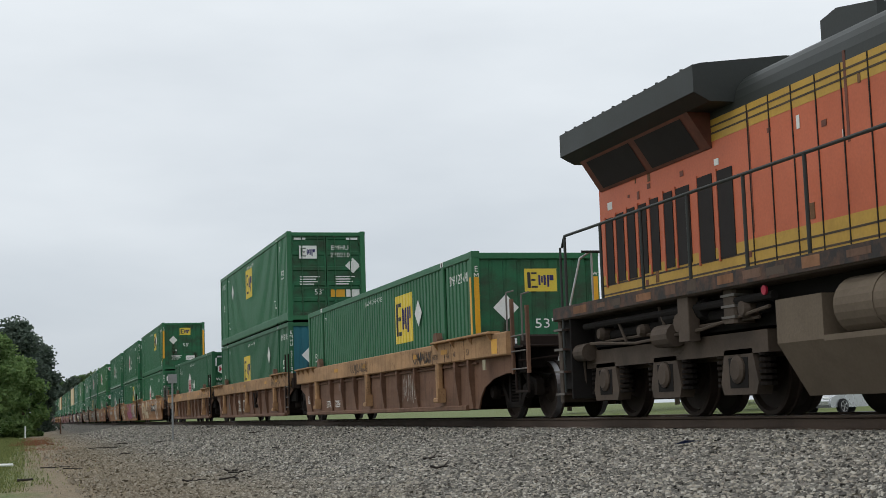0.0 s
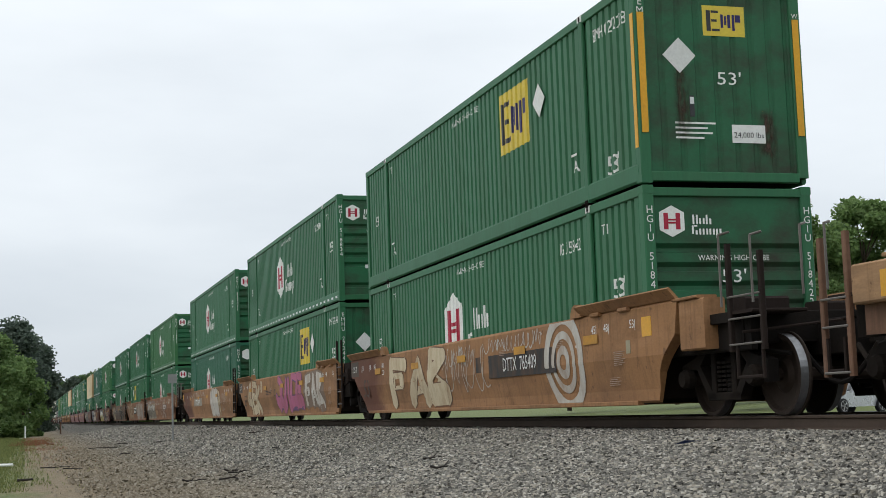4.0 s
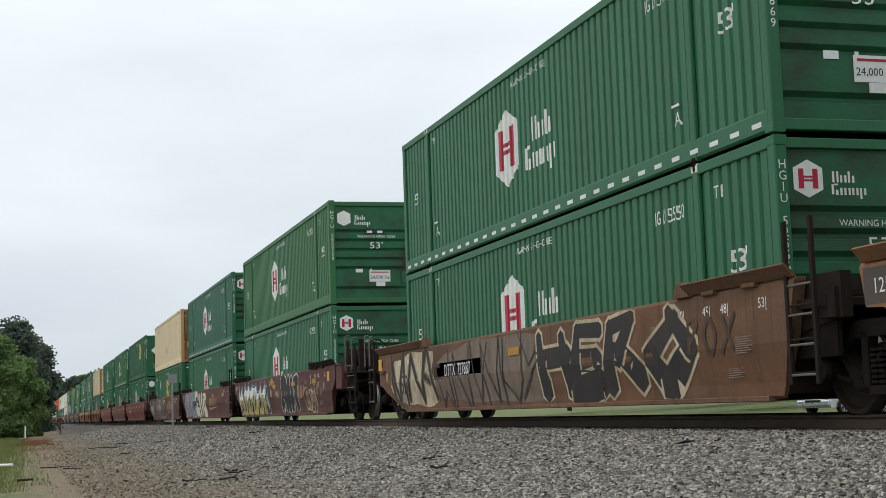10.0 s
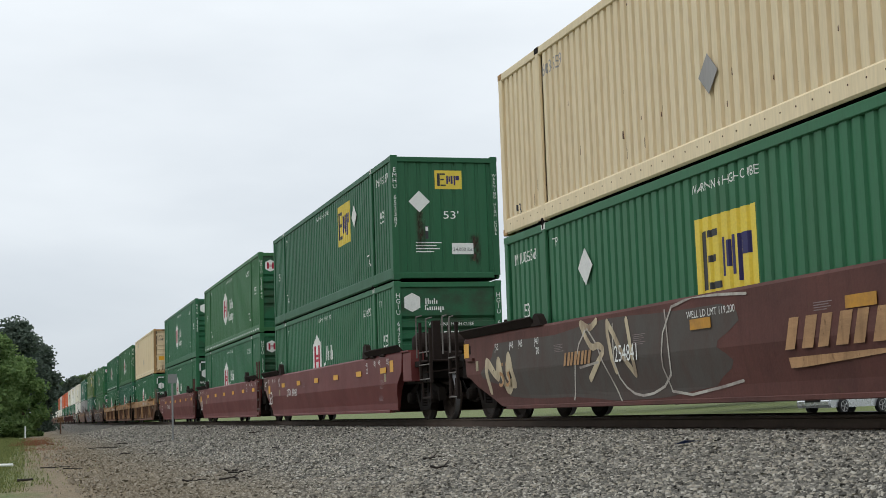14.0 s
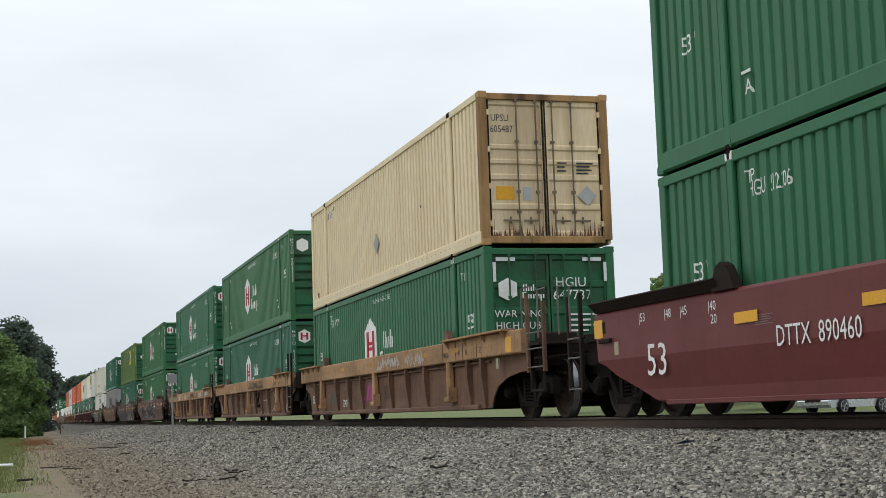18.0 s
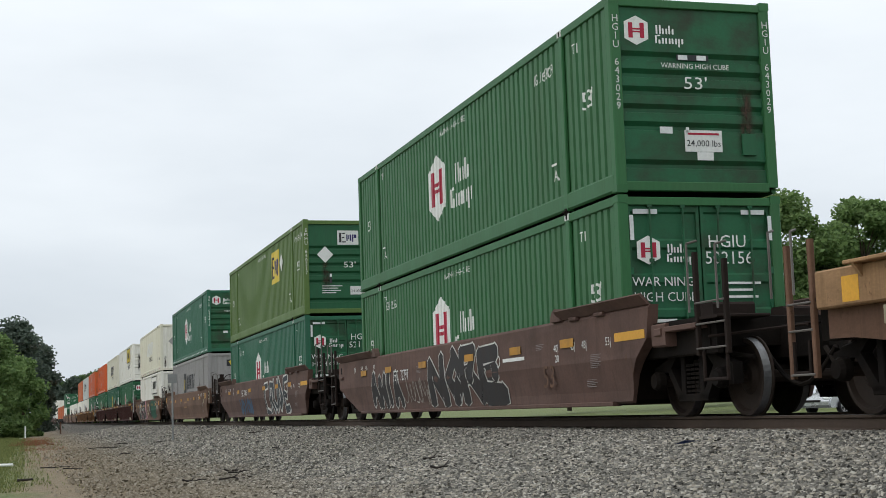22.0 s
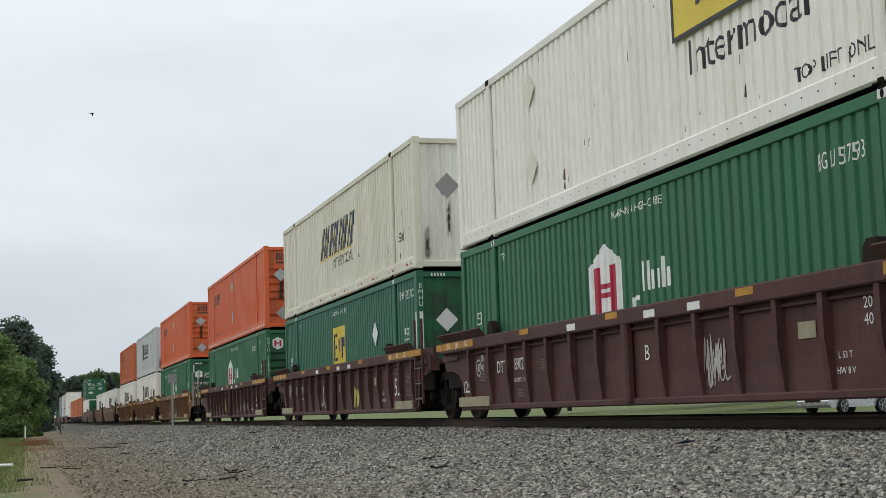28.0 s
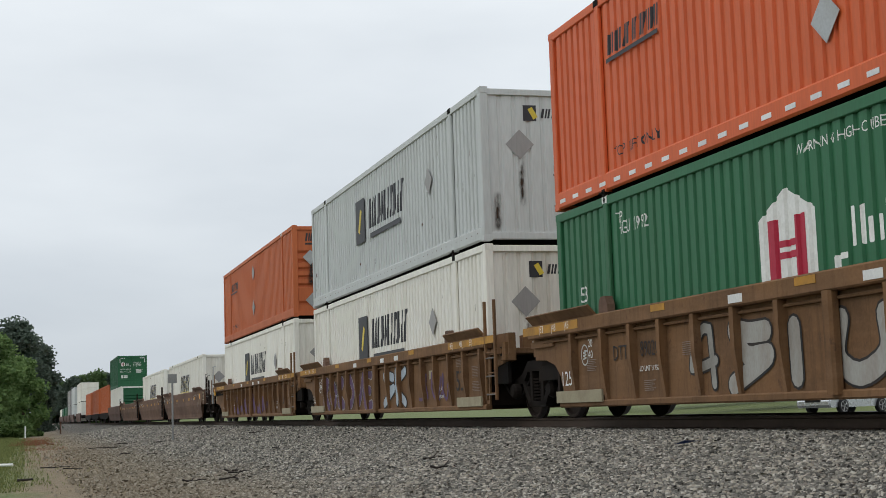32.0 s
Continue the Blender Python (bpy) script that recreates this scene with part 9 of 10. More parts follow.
    for y0_, y1_, z0_, z1_ in ((-0.6, -2.2, 1.10, 1.02), (-2.2, -4.2, 1.02, 1.08), (-4.2, -5.9, 1.08, 1.24), (-1.6, -1.9, 1.4, 1.05), (-3.0, -3.2, 1.45, 1.1), (-4.9, -5.0, 1.45, 1.2)):
        part("air_pipe", Shape().rod((-1.36, y0_, z0_), (-1.36, y1_, z1_), 0.022, 6), LOCO_U, ob)
    part("sand_box", Shape().bar(-1.40, -5.15, 1.10, -1.12, -4.85, 1.50, 0.03), LOCO_U, ob)
    for k_ in range(3):
        part("sand_box_band", Shape().box(-1.41, -5.17, 1.16 + 0.13 * k_, -1.12, -4.83, 1.19 + 0.13 * k_), RUNG, ob)
    part("tag", Shape().rod((-1.4, -5.9, 1.42), (-1.43, -5.9, 1.42), 0.055, 12), LOGO_RED, ob)
    # cab, ahead of the camera's view
    part("cab", Shape().box(-1.5, F + 0.9, 1.7, 1.5, F + 4.5, 4.45), LOCO_O, ob)
    MOVING.append((ob, XC, LOCO_U0, 0.0))


locomotive()

# ---- ground, ballast and track ----
def ground_z(x):
    """Height of the ground across the line."""
    xs = [-3000, -60, -8, -1, 1.6, 3.0, 4.9, 7.6, 11.2, 13.6, 16, 22, 40, 45, 60, 3000]
    zs = [-1.2, -1.2, -1.05, -0.95, -0.92, -0.82, -0.52, -0.195, -0.195, -0.60, -0.62, -0.56, -0.55, 0.10, 0.12, 0.10]
    return float(np.interp(x, xs, zs))


def noise_mix(nt, scale, detail=6.0, rough=0.6):
    n = nt.nodes.new("ShaderNodeTexNoise")
    n.inputs["Scale"].default_value, n.inputs["Detail"].default_value, n.inputs["Roughness"].default_value = scale, detail, rough
    return n


def ground_material():
    m = bpy.data.materials.new("grass and dirt")
    m.use_nodes = True
    nt = m.node_tree
    b = nt.nodes["Principled BSDF"]
    b.inputs["Roughness"].default_value = 0.95
    co = nt.nodes.new("ShaderNodeTexCoord")
    sep = nt.nodes.new("ShaderNodeSeparateXYZ")
    nt.links.new(co.outputs["Object"], sep.inputs[0])
    n1, n2, n3 = noise_mix(nt, 0.35), noise_mix(nt, 6.0), noise_mix(nt, 45.0)
    for n in (n1, n2, n3):
        nt.links.new(co.outputs["Object"], n.inputs["Vector"])
    # bare dirt beside the ballast, grass beyond; ragged edge
    wob = nt.nodes.new("ShaderNodeMath")
    wob.operation = "MULTIPLY_ADD"
    wob.inputs[1].default_value = 3.2
    nt.links.new(n1.outputs["Fac"], wob.inputs[0])
    nt.links.new(sep.outputs["X"], wob.inputs[2])
    wob2 = nt.nodes.new("ShaderNodeMath")
    wob2.operation = "MULTIPLY_ADD"
    wob2.inputs[1].default_value = 1.2
    nt.links.new(n2.outputs["Fac"], wob2.inputs[0])
    nt.links.new(wob.outputs[0], wob2.inputs[2])
    edge = nt.nodes.new("ShaderNodeMapRange")
    edge.inputs["From Min"].default_value, edge.inputs["From Max"].default_value = 1.7, 2.6
    nt.links.new(wob2.outputs[0], edge.inputs["Value"])
    far = nt.nodes.new("ShaderNodeMath")
    far.operation = "LESS_THAN"
    far.inputs[1].default_value = 9.0
    nt.links.new(sep.outputs["X"], far.inputs[0])
    dm = nt.nodes.new("ShaderNodeMath")
    dm.operation = "MULTIPLY"
    nt.links.new(edge.outputs[0], dm.inputs[0])
    nt.links.new(far.outputs[0], dm.inputs[1])
    grass = nt.nodes.new("ShaderNodeValToRGB")
    cr = grass.color_ramp
    cr.elements[0].position, cr.elements[0].color = 0.30, (0.085, 0.116, 0.032, 1)
    cr.elements[1].position, cr.elements[1].color = 0.70, (0.19, 0.19, 0.07, 1)
    e = cr.elements.new(0.5)
    e.color = (0.115, 0.145, 0.042, 1)
    nt.links.new(n2.outputs["Fac"], grass.inputs[0])
    dirt = nt.nodes.new("ShaderNodeValToRGB")
    cr = dirt.color_ramp
    cr.elements[0].position, cr.elements[0].color = 0.34, (0.115, 0.090, 0.053, 1)
    cr.elements[1].position, cr.elements[1].color = 0.66, (0.285, 0.215, 0.135, 1)
    both = nt.nodes.new("ShaderNodeMath")
    both.operation = "MULTIPLY_ADD"
    both.inputs[1].default_value = 0.5
    half = nt.nodes.new("ShaderNodeMath")
    half.operation = "MULTIPLY"
    half.inputs[1].default_value = 0.5
    nt.links.new(n3.outputs["Fac"], half.inputs[0])
    nt.links.new(n2.outputs["Fac"], both.inputs[0])
    nt.links.new(half.outputs[0], both.inputs[2])
    nt.links.new(both.outputs[0], dirt.inputs[0])
    mix = nt.nodes.new("ShaderNodeMix")
    mix.data_type = "RGBA"
    nt.links.new(dm.outputs[0], mix.inputs[0])
    nt.links.new(grass.outputs[0], mix.inputs[6])
    nt.links.new(dirt.outputs[0], mix.inputs[7])
    nt.links.new(mix.outputs[2], b.inputs["Base Color"])
    bp = nt.nodes.new("ShaderNodeBump")
    bp.inputs["Strength"].default_value, bp.inputs["Distance"].default_value = 0.6, 0.04
    nt.links.new(n3.outputs["Fac"], bp.inputs["Height"])
    nt.links.new(bp.outputs[0], b.inputs["Normal"])
    return m


def stone_material():
    m = bpy.data.materials.new("grey crushed stone")
    m.use_nodes = True
    nt = m.node_tree
    b = nt.nodes["Principled BSDF"]
    b.inputs["Roughness"].default_value = 0.9
    geo = nt.nodes.new("ShaderNodeNewGeometry")
    ramp = nt.nodes.new("ShaderNodeValToRGB")
    cr = ramp.color_ramp
    cr.elements[0].position, cr.elements[0].color = 0.0, (0.055, 0.051, 0.044, 1)
    cr.elements[1].position, cr.elements[1].color = 1.0, (0.52, 0.49, 0.43, 1)
    for p, c in ((0.25, (0.135, 0.126, 0.108, 1)), (0.62, (0.255, 0.238, 0.204, 1)), (0.86, (0.385, 0.345, 0.275, 1))):
        e = cr.elements.new(p)
        e.color = c
    nt.links.new(geo.outputs["Random Per Island"], ramp.inputs[0])
    co = nt.nodes.new("ShaderNodeTexCoord")
    n = noise_mix(nt, 60.0)
    nt.links.new(co.outputs["Object"], n.inputs["Vector"])
    hsv = nt.nodes.new("ShaderNodeHueSaturation")
    mr = nt.nodes.new("ShaderNodeMapRange")
    mr.inputs["To Min"].default_value, mr.inputs["To Max"].default_value = 0.64, 1.18
    nt.links.new(n.outputs["Fac"], mr.inputs["Value"])
    nt.links.new(mr.outputs[0], hsv.inputs["Value"])
    # brown soil clings to the stones beside the bare verge
    sep, drift, soil, dusty = (nt.nodes.new("ShaderNode" + k) for k in ("SeparateXYZ", "Math", "MapRange", "Mix"))
    nt.links.new(co.outputs["Object"], sep.inputs[0])
    wide = noise_mix(nt, 0.9)
    nt.links.new(co.outputs["Object"], wide.inputs["Vector"])
    drift.operation = "MULTIPLY_ADD"
    drift.inputs[1].default_value = 2.6
    nt.links.new(wide.outputs["Fac"], drift.inputs[0])
    nt.links.new(sep.outputs["X"], drift.inputs[2])
    soil.inputs["From Min"].default_value, soil.inputs["From Max"].default_value = 3.4, 5.4
    soil.inputs["To Min"].default_value, soil.inputs["To Max"].default_value = 0.68, 0.0
    nt.links.new(drift.outputs[0], soil.inputs["Value"])
    dusty.data_type = "RGBA"
    dusty.inputs[7].default_value = (0.235, 0.185, 0.120, 1)
    nt.links.new(soil.outputs[0], dusty.inputs[0])
    nt.links.new(ramp.outputs[0], dusty.inputs[6])
    nt.links.new(dusty.outputs[2], hsv.inputs["Color"])
    nt.links.new(hsv.outputs[0], b.inputs["Base Color"])
    return m


def bed_material():
    m = bpy.data.materials.new("ballast bed")
    m.use_nodes = True
    nt = m.node_tree
    b = nt.nodes["Principled BSDF"]
    b.inputs["Roughness"].default_value = 0.95
    co = nt.nodes.new("ShaderNodeTexCoord")
    vo = nt.nodes.new("ShaderNodeTexVoronoi")
    vo.inputs["Scale"].default_value = 22.0
    n1 = noise_mix(nt, 0.8)
    nt.links.new(co.outputs["Object"], vo.inputs["Vector"])
    nt.links.new(co.outputs["Object"], n1.inputs["Vector"])
    bw = nt.nodes.new("ShaderNodeSeparateColor")
    nt.links.new(vo.outputs["Color"], bw.inputs[0])
    ramp = nt.nodes.new("ShaderNodeValToRGB")
    cr = ramp.color_ramp
    # ramp kept dark: shade in the gaps between stones is put into the bed
    cr.elements[0].color, cr.elements[1].color = (0.032, 0.029, 0.024, 1), (0.21, 0.195, 0.165, 1)
    e = cr.elements.new(0.5)
    e.color = (0.100, 0.092, 0.078, 1)
    nt.links.new(bw.outputs[0], ramp.inputs[0])
    mix = nt.nodes.new("ShaderNodeMix")
    mix.data_type, mix.blend_type = "RGBA", "MULTIPLY"
    mix.inputs[0].default_value = 0.5
    r2 = nt.nodes.new("ShaderNodeValToRGB")
    r2.color_ramp.elements[0].position, r2.color_ramp.elements[1].position = 0.3, 0.65
    r2.color_ramp.elements[0].color = (0.68, 0.62, 0.55, 1)
    nt.links.new(n1.outputs["Fac"], r2.inputs[0])
    nt.links.new(ramp.outputs[0], mix.inputs[6])
    nt.links.new(r2.outputs[0], mix.inputs[7])
    # bare dirt comes through along the toe of the shoulder, with a ragged edge
    sep = nt.nodes.new("ShaderNodeSeparateXYZ")
    nt.links.new(co.outputs["Object"], sep.inputs[0])
    n2, n3 = noise_mix(nt, 2.2), noise_mix(nt, 40.0)
    for n in (n2, n3):
        nt.links.new(co.outputs["Object"], n.inputs["Vector"])
    rag = nt.nodes.new("ShaderNodeMath")
    rag.operation = "MULTIPLY_ADD"
    rag.inputs[1].default_value = 2.4
    nt.links.new(n2.outputs["Fac"], rag.inputs[0])
    nt.links.new(sep.outputs["X"], rag.inputs[2])
    toe = nt.nodes.new("ShaderNodeMapRange")
    toe.inputs["From Min"].default_value, toe.inputs["From Max"].default_value = 3.6, 5.6
    nt.links.new(rag.outputs[0], toe.inputs["Value"])
    soil = nt.nodes.new("ShaderNodeValToRGB")
    soil.color_ramp.elements[0].position, soil.color_ramp.elements[1].position = 0.34, 0.66
    soil.color_ramp.elements[0].color, soil.color_ramp.elements[1].color = (0.12, 0.096, 0.064, 1), (0.28, 0.22, 0.148, 1)
    nt.links.new(n3.outputs["Fac"], soil.inputs[0])
    blend = nt.nodes.new("ShaderNodeMix")
    blend.data_type = "RGBA"
    nt.links.new(toe.outputs[0], blend.inputs[0])
    nt.links.new(soil.outputs[0], blend.inputs[6])
    nt.links.new(mix.outputs[2], blend.inputs[7])
    nt.links.new(blend.outputs[2], b.inputs["Base Color"])
    bp = nt.nodes.new("ShaderNodeBump")
    bp.inputs["Strength"].default_value, bp.inputs["Distance"].default_value = 1.0, 0.04
    nt.links.new(vo.outputs["Distance"], bp.inputs["Height"])
    nt.links.new(bp.outputs[0], b.inputs["Normal"])
    return m


GROUND, STONE, BED = ground_material(), stone_material(), bed_material()


def sheet(name, xs, ys, lift, material, wob=0.0):
    vs, fs, nx = [], [], len(xs)
    for y in ys:
        for i, x in enumerate(xs):
            xx = x
            if wob and i == 0:
                xx = x + wob * noise.noise((y * 0.25, 3.1, 0)) + 0.5 * wob * noise.noise((y * 1.1, 7.7, 0))
            near = abs(x) < 30 and -60 < y < 200
            vs.append((xx, y, ground_z(xx) + lift[i] + (0.03 * noise.noise((xx * 0.7, y * 0.7, 1.0)) if near else 0)))
    for j in range(len(ys) - 1):
        for i in range(nx - 1):
            fs.append((j * nx + i, j * nx + i + 1, (j + 1) * nx + i + 1, (j + 1) * nx + i))
    me = bpy.data.meshes.new(name)
    me.from_pydata(vs, [], fs)
    me.materials.append(material)
    me.polygons.foreach_set("use_smooth", [True] * len(fs))
    return tagged(new(name, me), kind="structure")


yy = [-3000, -800, -200] + list(range(-60, 200, 2)) + [210, 225, 245, 270, 300, 350, 420, 520, 700, 1000, 1600, 2600, 4000]
sheet("ground", [-3000, -600, -150, -60, -30, -16, -8, -4, -1, 0, 0.8, 1.6, 2.3, 3.0, 3.8, 4.9, 6, 7.3, 8.4, 9.4, 10.4, 11.5, 13.6, 16, 22, 40, 60, 150, 600, 3000], yy, [-0.04] * 30, GROUND)
by = [-400, -200] + list(np.arange(-60, 140, 0.5)) + [150, 170, 200, 250, 320, 420, 600, 900, 1500]
bx = [2.1, 2.5, 3.0, 3.6, 4.2, 4.9, 5.6, 6.4, 7.3, 8.4, 9.4, 10.4, 11.5, 12.6, 13.6, 14.0]
sheet("ballast_bed", bx, by, [-0.06] + [0.0] * (len(bx) - 2) + [-0.06], BED, 0.9)
tagged(bpy.data.objects["ground"], label="grass field and bare dirt beside the railway")
tagged(bpy.data.objects["ballast_bed"], label="grey crushed-stone ballast shoulder under the track")


def stone_heap(r, p, chip, loops, starts):
    """Blunt, skewed stones at p (place and size), turned every way, some standing on edge: vertices, corners and face starts."""
    n, k = len(p), len(chip)
    v = chip[None] * r.uniform(0.5, 1.2, (n, k, 3)) * np.stack([np.ones(n), r.uniform(0.6, 1.2, n), r.uniform(0.6, 1.1, n)], 1)[:, None]
    a, b = r.uniform(0, 6.28, n), r.normal(0, 0.8, n)
    ca, sa, cb, sb = np.cos(a)[:, None], np.sin(a)[:, None], np.cos(b)[:, None], np.sin(b)[:, None]
    x, y, z = v[..., 0], v[..., 1], v[..., 2]
    y, z = y * cb - z * sb, y * sb + z * cb
    x, y = x * ca - y * sa, x * sa + y * ca
    v = np.stack([x, y, z], -1) * p[:, None, 3:4] + p[:, None, :3]
    v[..., 2] += (0.002 + r.uniform(0, 0.022, n))[:, None]
    f = (np.array(loops)[None] + k * np.arange(n)[:, None]).reshape(-1)
    return v.reshape(-1, 3), f, (np.array(starts)[None] + len(loops) * np.arange(n)[:, None]).reshape(-1)


def ballast_stones():
    r = np.random.default_rng(5)
    block = np.array([(-1, -1, -0.8), (1, -1, -0.8), (1, 1, -0.8), (-1, 1, -0.8), (-0.62, -0.7, 0.8), (0.72, -0.6, 0.8), (0.62, 0.7, 0.8), (-0.7, 0.6, 0.8)], float)
    wedge = np.array([(-1, -1, -0.9), (1, -1, -0.9), (1, 1, -0.9), (-1, 1, -0.9), (-0.7, 0.1, 1), (0.7, -0.1, 1)], float)
    vs, fs, at, nv, nl = [], [], [], 0, 0
    for y0, y1, x0, x1, dens, size in ((7.6, 14, 2.8, 8.55, 2000, 0.0165), (14, 22, 1.0, 8.55, 1450, 0.0180), (22, 34, 0.8, 8.55, 850, 0.0205), (34, 60, 0.6, 8.55, 240, 0.0245), (60, 110, 0.8, 8.5, 60, 0.028)):
        n = int((y1 - y0) * (x1 - x0) * dens)
        x, y = r.uniform(x0, x1, n), r.uniform(y0, y1, n)
        edge = np.interp(y, [20, 40, 60, 100], [2.75, 2.9, 3.3, 3.6]) + 0.3 * np.sin(y * 0.6) + 0.2 * np.sin(y * 1.7 + 1) + 1.0 * r.standard_normal(n) - 1.7 * (r.uniform(0, 1, n) < 0.06)
        keep = (x > edge) & (x / y < 0.72) & (x > 7.9 - 0.4 * y)
        x, y = x[keep], y[keep]
        p = np.stack([x, y, np.interp(x, [1.6, 3.0, 4.9, 7.6, 11.2], [-0.92, -0.82, -0.52, -0.195, -0.195]), size * r.uniform(0.5, 1.6, len(x))], 1)
        if y0 < 20:
            v, f, a = stone_heap(r, p, block, (4, 5, 6, 7, 0, 1, 5, 4, 1, 2, 6, 5, 2, 3, 7, 6, 3, 0, 4, 7), (0, 4, 8, 12, 16))
        else:
            v, f, a = stone_heap(r, p, wedge, (0, 1, 5, 4, 1, 2, 5, 2, 3, 4, 5, 3, 0, 4), (0, 4, 7, 11))
        vs.append(v), fs.append(f + nv), at.append(a + nl)
        nv, nl = nv + len(v), nl + len(f)
    v, f, at = np.concatenate(vs), np.concatenate(fs), np.concatenate(at)
    me = bpy.data.meshes.new("ballast_stones")
    me.vertices.add(len(v))
    me.vertices.foreach_set("co", v.reshape(-1))
    me.loops.add(len(f))
    me.loops.foreach_set("vertex_index", f.astype(np.int32))
    me.polygons.add(len(at))
    me.polygons.foreach_set("loop_start", at.astype(np.int32))
    me.update(calc_edges=True)
    me.materials.append(STONE)
    tagged(new("ballast_stones", me), "loose angular grey ballast stones", "gravel", kind="stuff")


ballast_stones()

RAIL = paint("rusty rail steel", (0.085, 0.058, 0.042), (0.045, 0.033, 0.026), 0.6, 0.75, 0.2)
TIE = paint("creosoted tie wood", (0.04, 0.032, 0.026), (0.075, 0.062, 0.05), 0.6, 0.9)


def track():
    tr = tagged(new("railway_track"), "standard-gauge railway track with rusty rails on wooden ties", "railway track", kind="structure")
    prof = [(-0.07, -0.172), (0.07, -0.172), (0.07, -0.16), (0.012, -0.14), (0.009, -0.045), (0.036, -0.03), (0.036, -0.006), (0.028, 0.0), (-0.028, 0.0), (-0.036, -0.006), (-0.036, -0.03), (-0.009, -0.045), (-0.012, -0.14), (-0.07, -0.16)]
    for sx in (-1, 1):
        c = XC + sx * 0.7535
        part("rail", Shape().prism([(c + a, b) for a, b in prof], 1, -300, 1200), RAIL, tr)
        part("rail_head", Shape().prism([(c - 0.022, 0.0005), (c + 0.022, 0.0005), (c + 0.022, 0.001), (c - 0.022, 0.001)], 1, -300, 1200), TREAD, tr)
    me = Shape().bar(-0.66, -0.115, -0.35, 0.66, 0.115, -0.172, 0.015).mesh("tie")
    for i in range(30):
        o = part("tie", me, TIE, tr)
        o.location = (XC + 0.03 * math.sin(i * 7.3), 4 + i * 0.5, 0)


track()

# ---- greenery ----
def leaf_material(name, lo, hi):
    m = bpy.data.materials.new(name)
    m.use_nodes = True
    nt = m.node_tree
    b = nt.nodes["Principled BSDF"]
    b.inputs["Roughness"].default_value = 0.75
    geo = nt.nodes.new("ShaderNodeNewGeometry")
    ramp = nt.nodes.new("ShaderNodeValToRGB")
    ramp.color_ramp.elements[0].color, ramp.color_ramp.elements[1].color = (*lo, 1), (*hi, 1)
    nt.links.new(geo.outputs["Random Per Island"], ramp.inputs[0])
    nt.links.new(ramp.outputs[0], b.inputs["Base Color"])
    tl = nt.nodes.new("ShaderNodeBsdfTranslucent")
    nt.links.new(ramp.outputs[0], tl.inputs["Color"])
    mx = nt.nodes.new("ShaderNodeMixShader")
    mx.inputs[0].default_value = 0.42
    nt.links.new(b.outputs[0], mx.inputs[1])
    nt.links.new(tl.outputs[0], mx.inputs[2])
    nt.links.new(mx.outputs[0], nt.nodes["Material Output"].inputs["Surface"])
    return m


LEAF = leaf_material("fresh green leaves", (0.088, 0.158, 0.046), (0.225, 0.325, 0.115))
LEAF_D = leaf_material("dark green leaves", (0.062, 0.090, 0.070), (0.135, 0.175, 0.130))
LEAF_M = leaf_material("middle green leaves", (0.060, 0.110, 0.038), (0.14, 0.215, 0.08))
BARK = paint("grey-brown bark", (0.09, 0.07, 0.05), (0.05, 0.04, 0.03), 0.6, 0.95, bump=0.6)


def quads_mesh(name, c, size, r, material):
    """Many small leaf quads at centres c (n x 3)."""
    n = len(c)
    a = r.standard_normal((n, 3))
    a[:, 2] *= 0.6
    a /= np.linalg.norm(a, axis=1)[:, None]
    b = np.cross(a, r.standard_normal((n, 3)))
    b /= np.linalg.norm(b, axis=1)[:, None]
    s = (size * r.uniform(0.6, 1.4, n))[:, None]
    v = np.stack([c - a * s, c - b * s * 0.6, c + a * s, c + b * s * 0.6], 1)
    me = bpy.data.meshes.new(name)
    me.vertices.add(n * 4)
    me.vertices.foreach_set("co", v.reshape(-1))
    me.loops.add(n * 4)
    me.loops.foreach_set("vertex_index", np.arange(n * 4, dtype=np.int32))
    me.polygons.add(n)
    me.polygons.foreach_set("loop_start", np.arange(0, n * 4, 4, dtype=np.int32))
    me.update(calc_edges=True)
    me.materials.append(material)
    return me


def tree(x, y, height, spread, material, seed, label, leaves=5000, size=0.22, base=0.25, shape="round"):
    r = np.random.default_rng(seed)
    ob = thing("tree", label, "tree")
    z0 = ground_z(x) - 0.1
    rr = random.Random(seed)
    s = Shape()
    th = height * 0.016 + 0.03
    s.rod((0, 0, 0), (0.03 * height * rr.uniform(-1, 1), 0, height * 0.45), th, 10, th * 0.7)
    s.rod((0, 0, height * 0.44), (0.02 * height, 0.02 * height, height * 0.85), th * 0.7, 8, th * 0.2)
    part("trunk", s, BARK, ob)
    clumps = []
    for i in range(46):
        t = rr.random()
        zz = height * (base + (0.97 - base) * t)
        if shape == "round":
            rad = spread * math.sin(math.pi * min(1, 0.18 + 0.80 * t)) ** 0.6
        else:
            rad = spread * (1.08 - t) ** 0.8
        rad *= rr.uniform(0.35, 1.0)
        an = rr.uniform(0, 6.283)
        clumps.append((rad * math.cos(an), rad * math.sin(an), zz, height * rr.uniform(0.05, 0.12)))
    for c in clumps[:7 if leaves > 7000 else 0]:
        limb = Shape().rod((0, 0, min(c[2] * 0.8, height * 0.7)), c[:3], th * 0.3, 6, th * 0.08)
        part("limb", limb, BARK, ob)
    cen = []
    for c in clumps:
        k = leaves // len(clumps)
        d = r.standard_normal((k, 3))
        d /= np.linalg.norm(d, axis=1)[:, None]
        rad = c[3] * r.uniform(0.35, 1.15, k)[:, None]
        cen.append(np.array(c[:3]) + d * rad * np.array([1.25, 1.25, 0.8]))
    part("crown", quads_mesh("crown", np.concatenate(cen), size, r, material), material, ob, "uneven leafy crown")
    ob.location = (x, y, z0)
    return ob


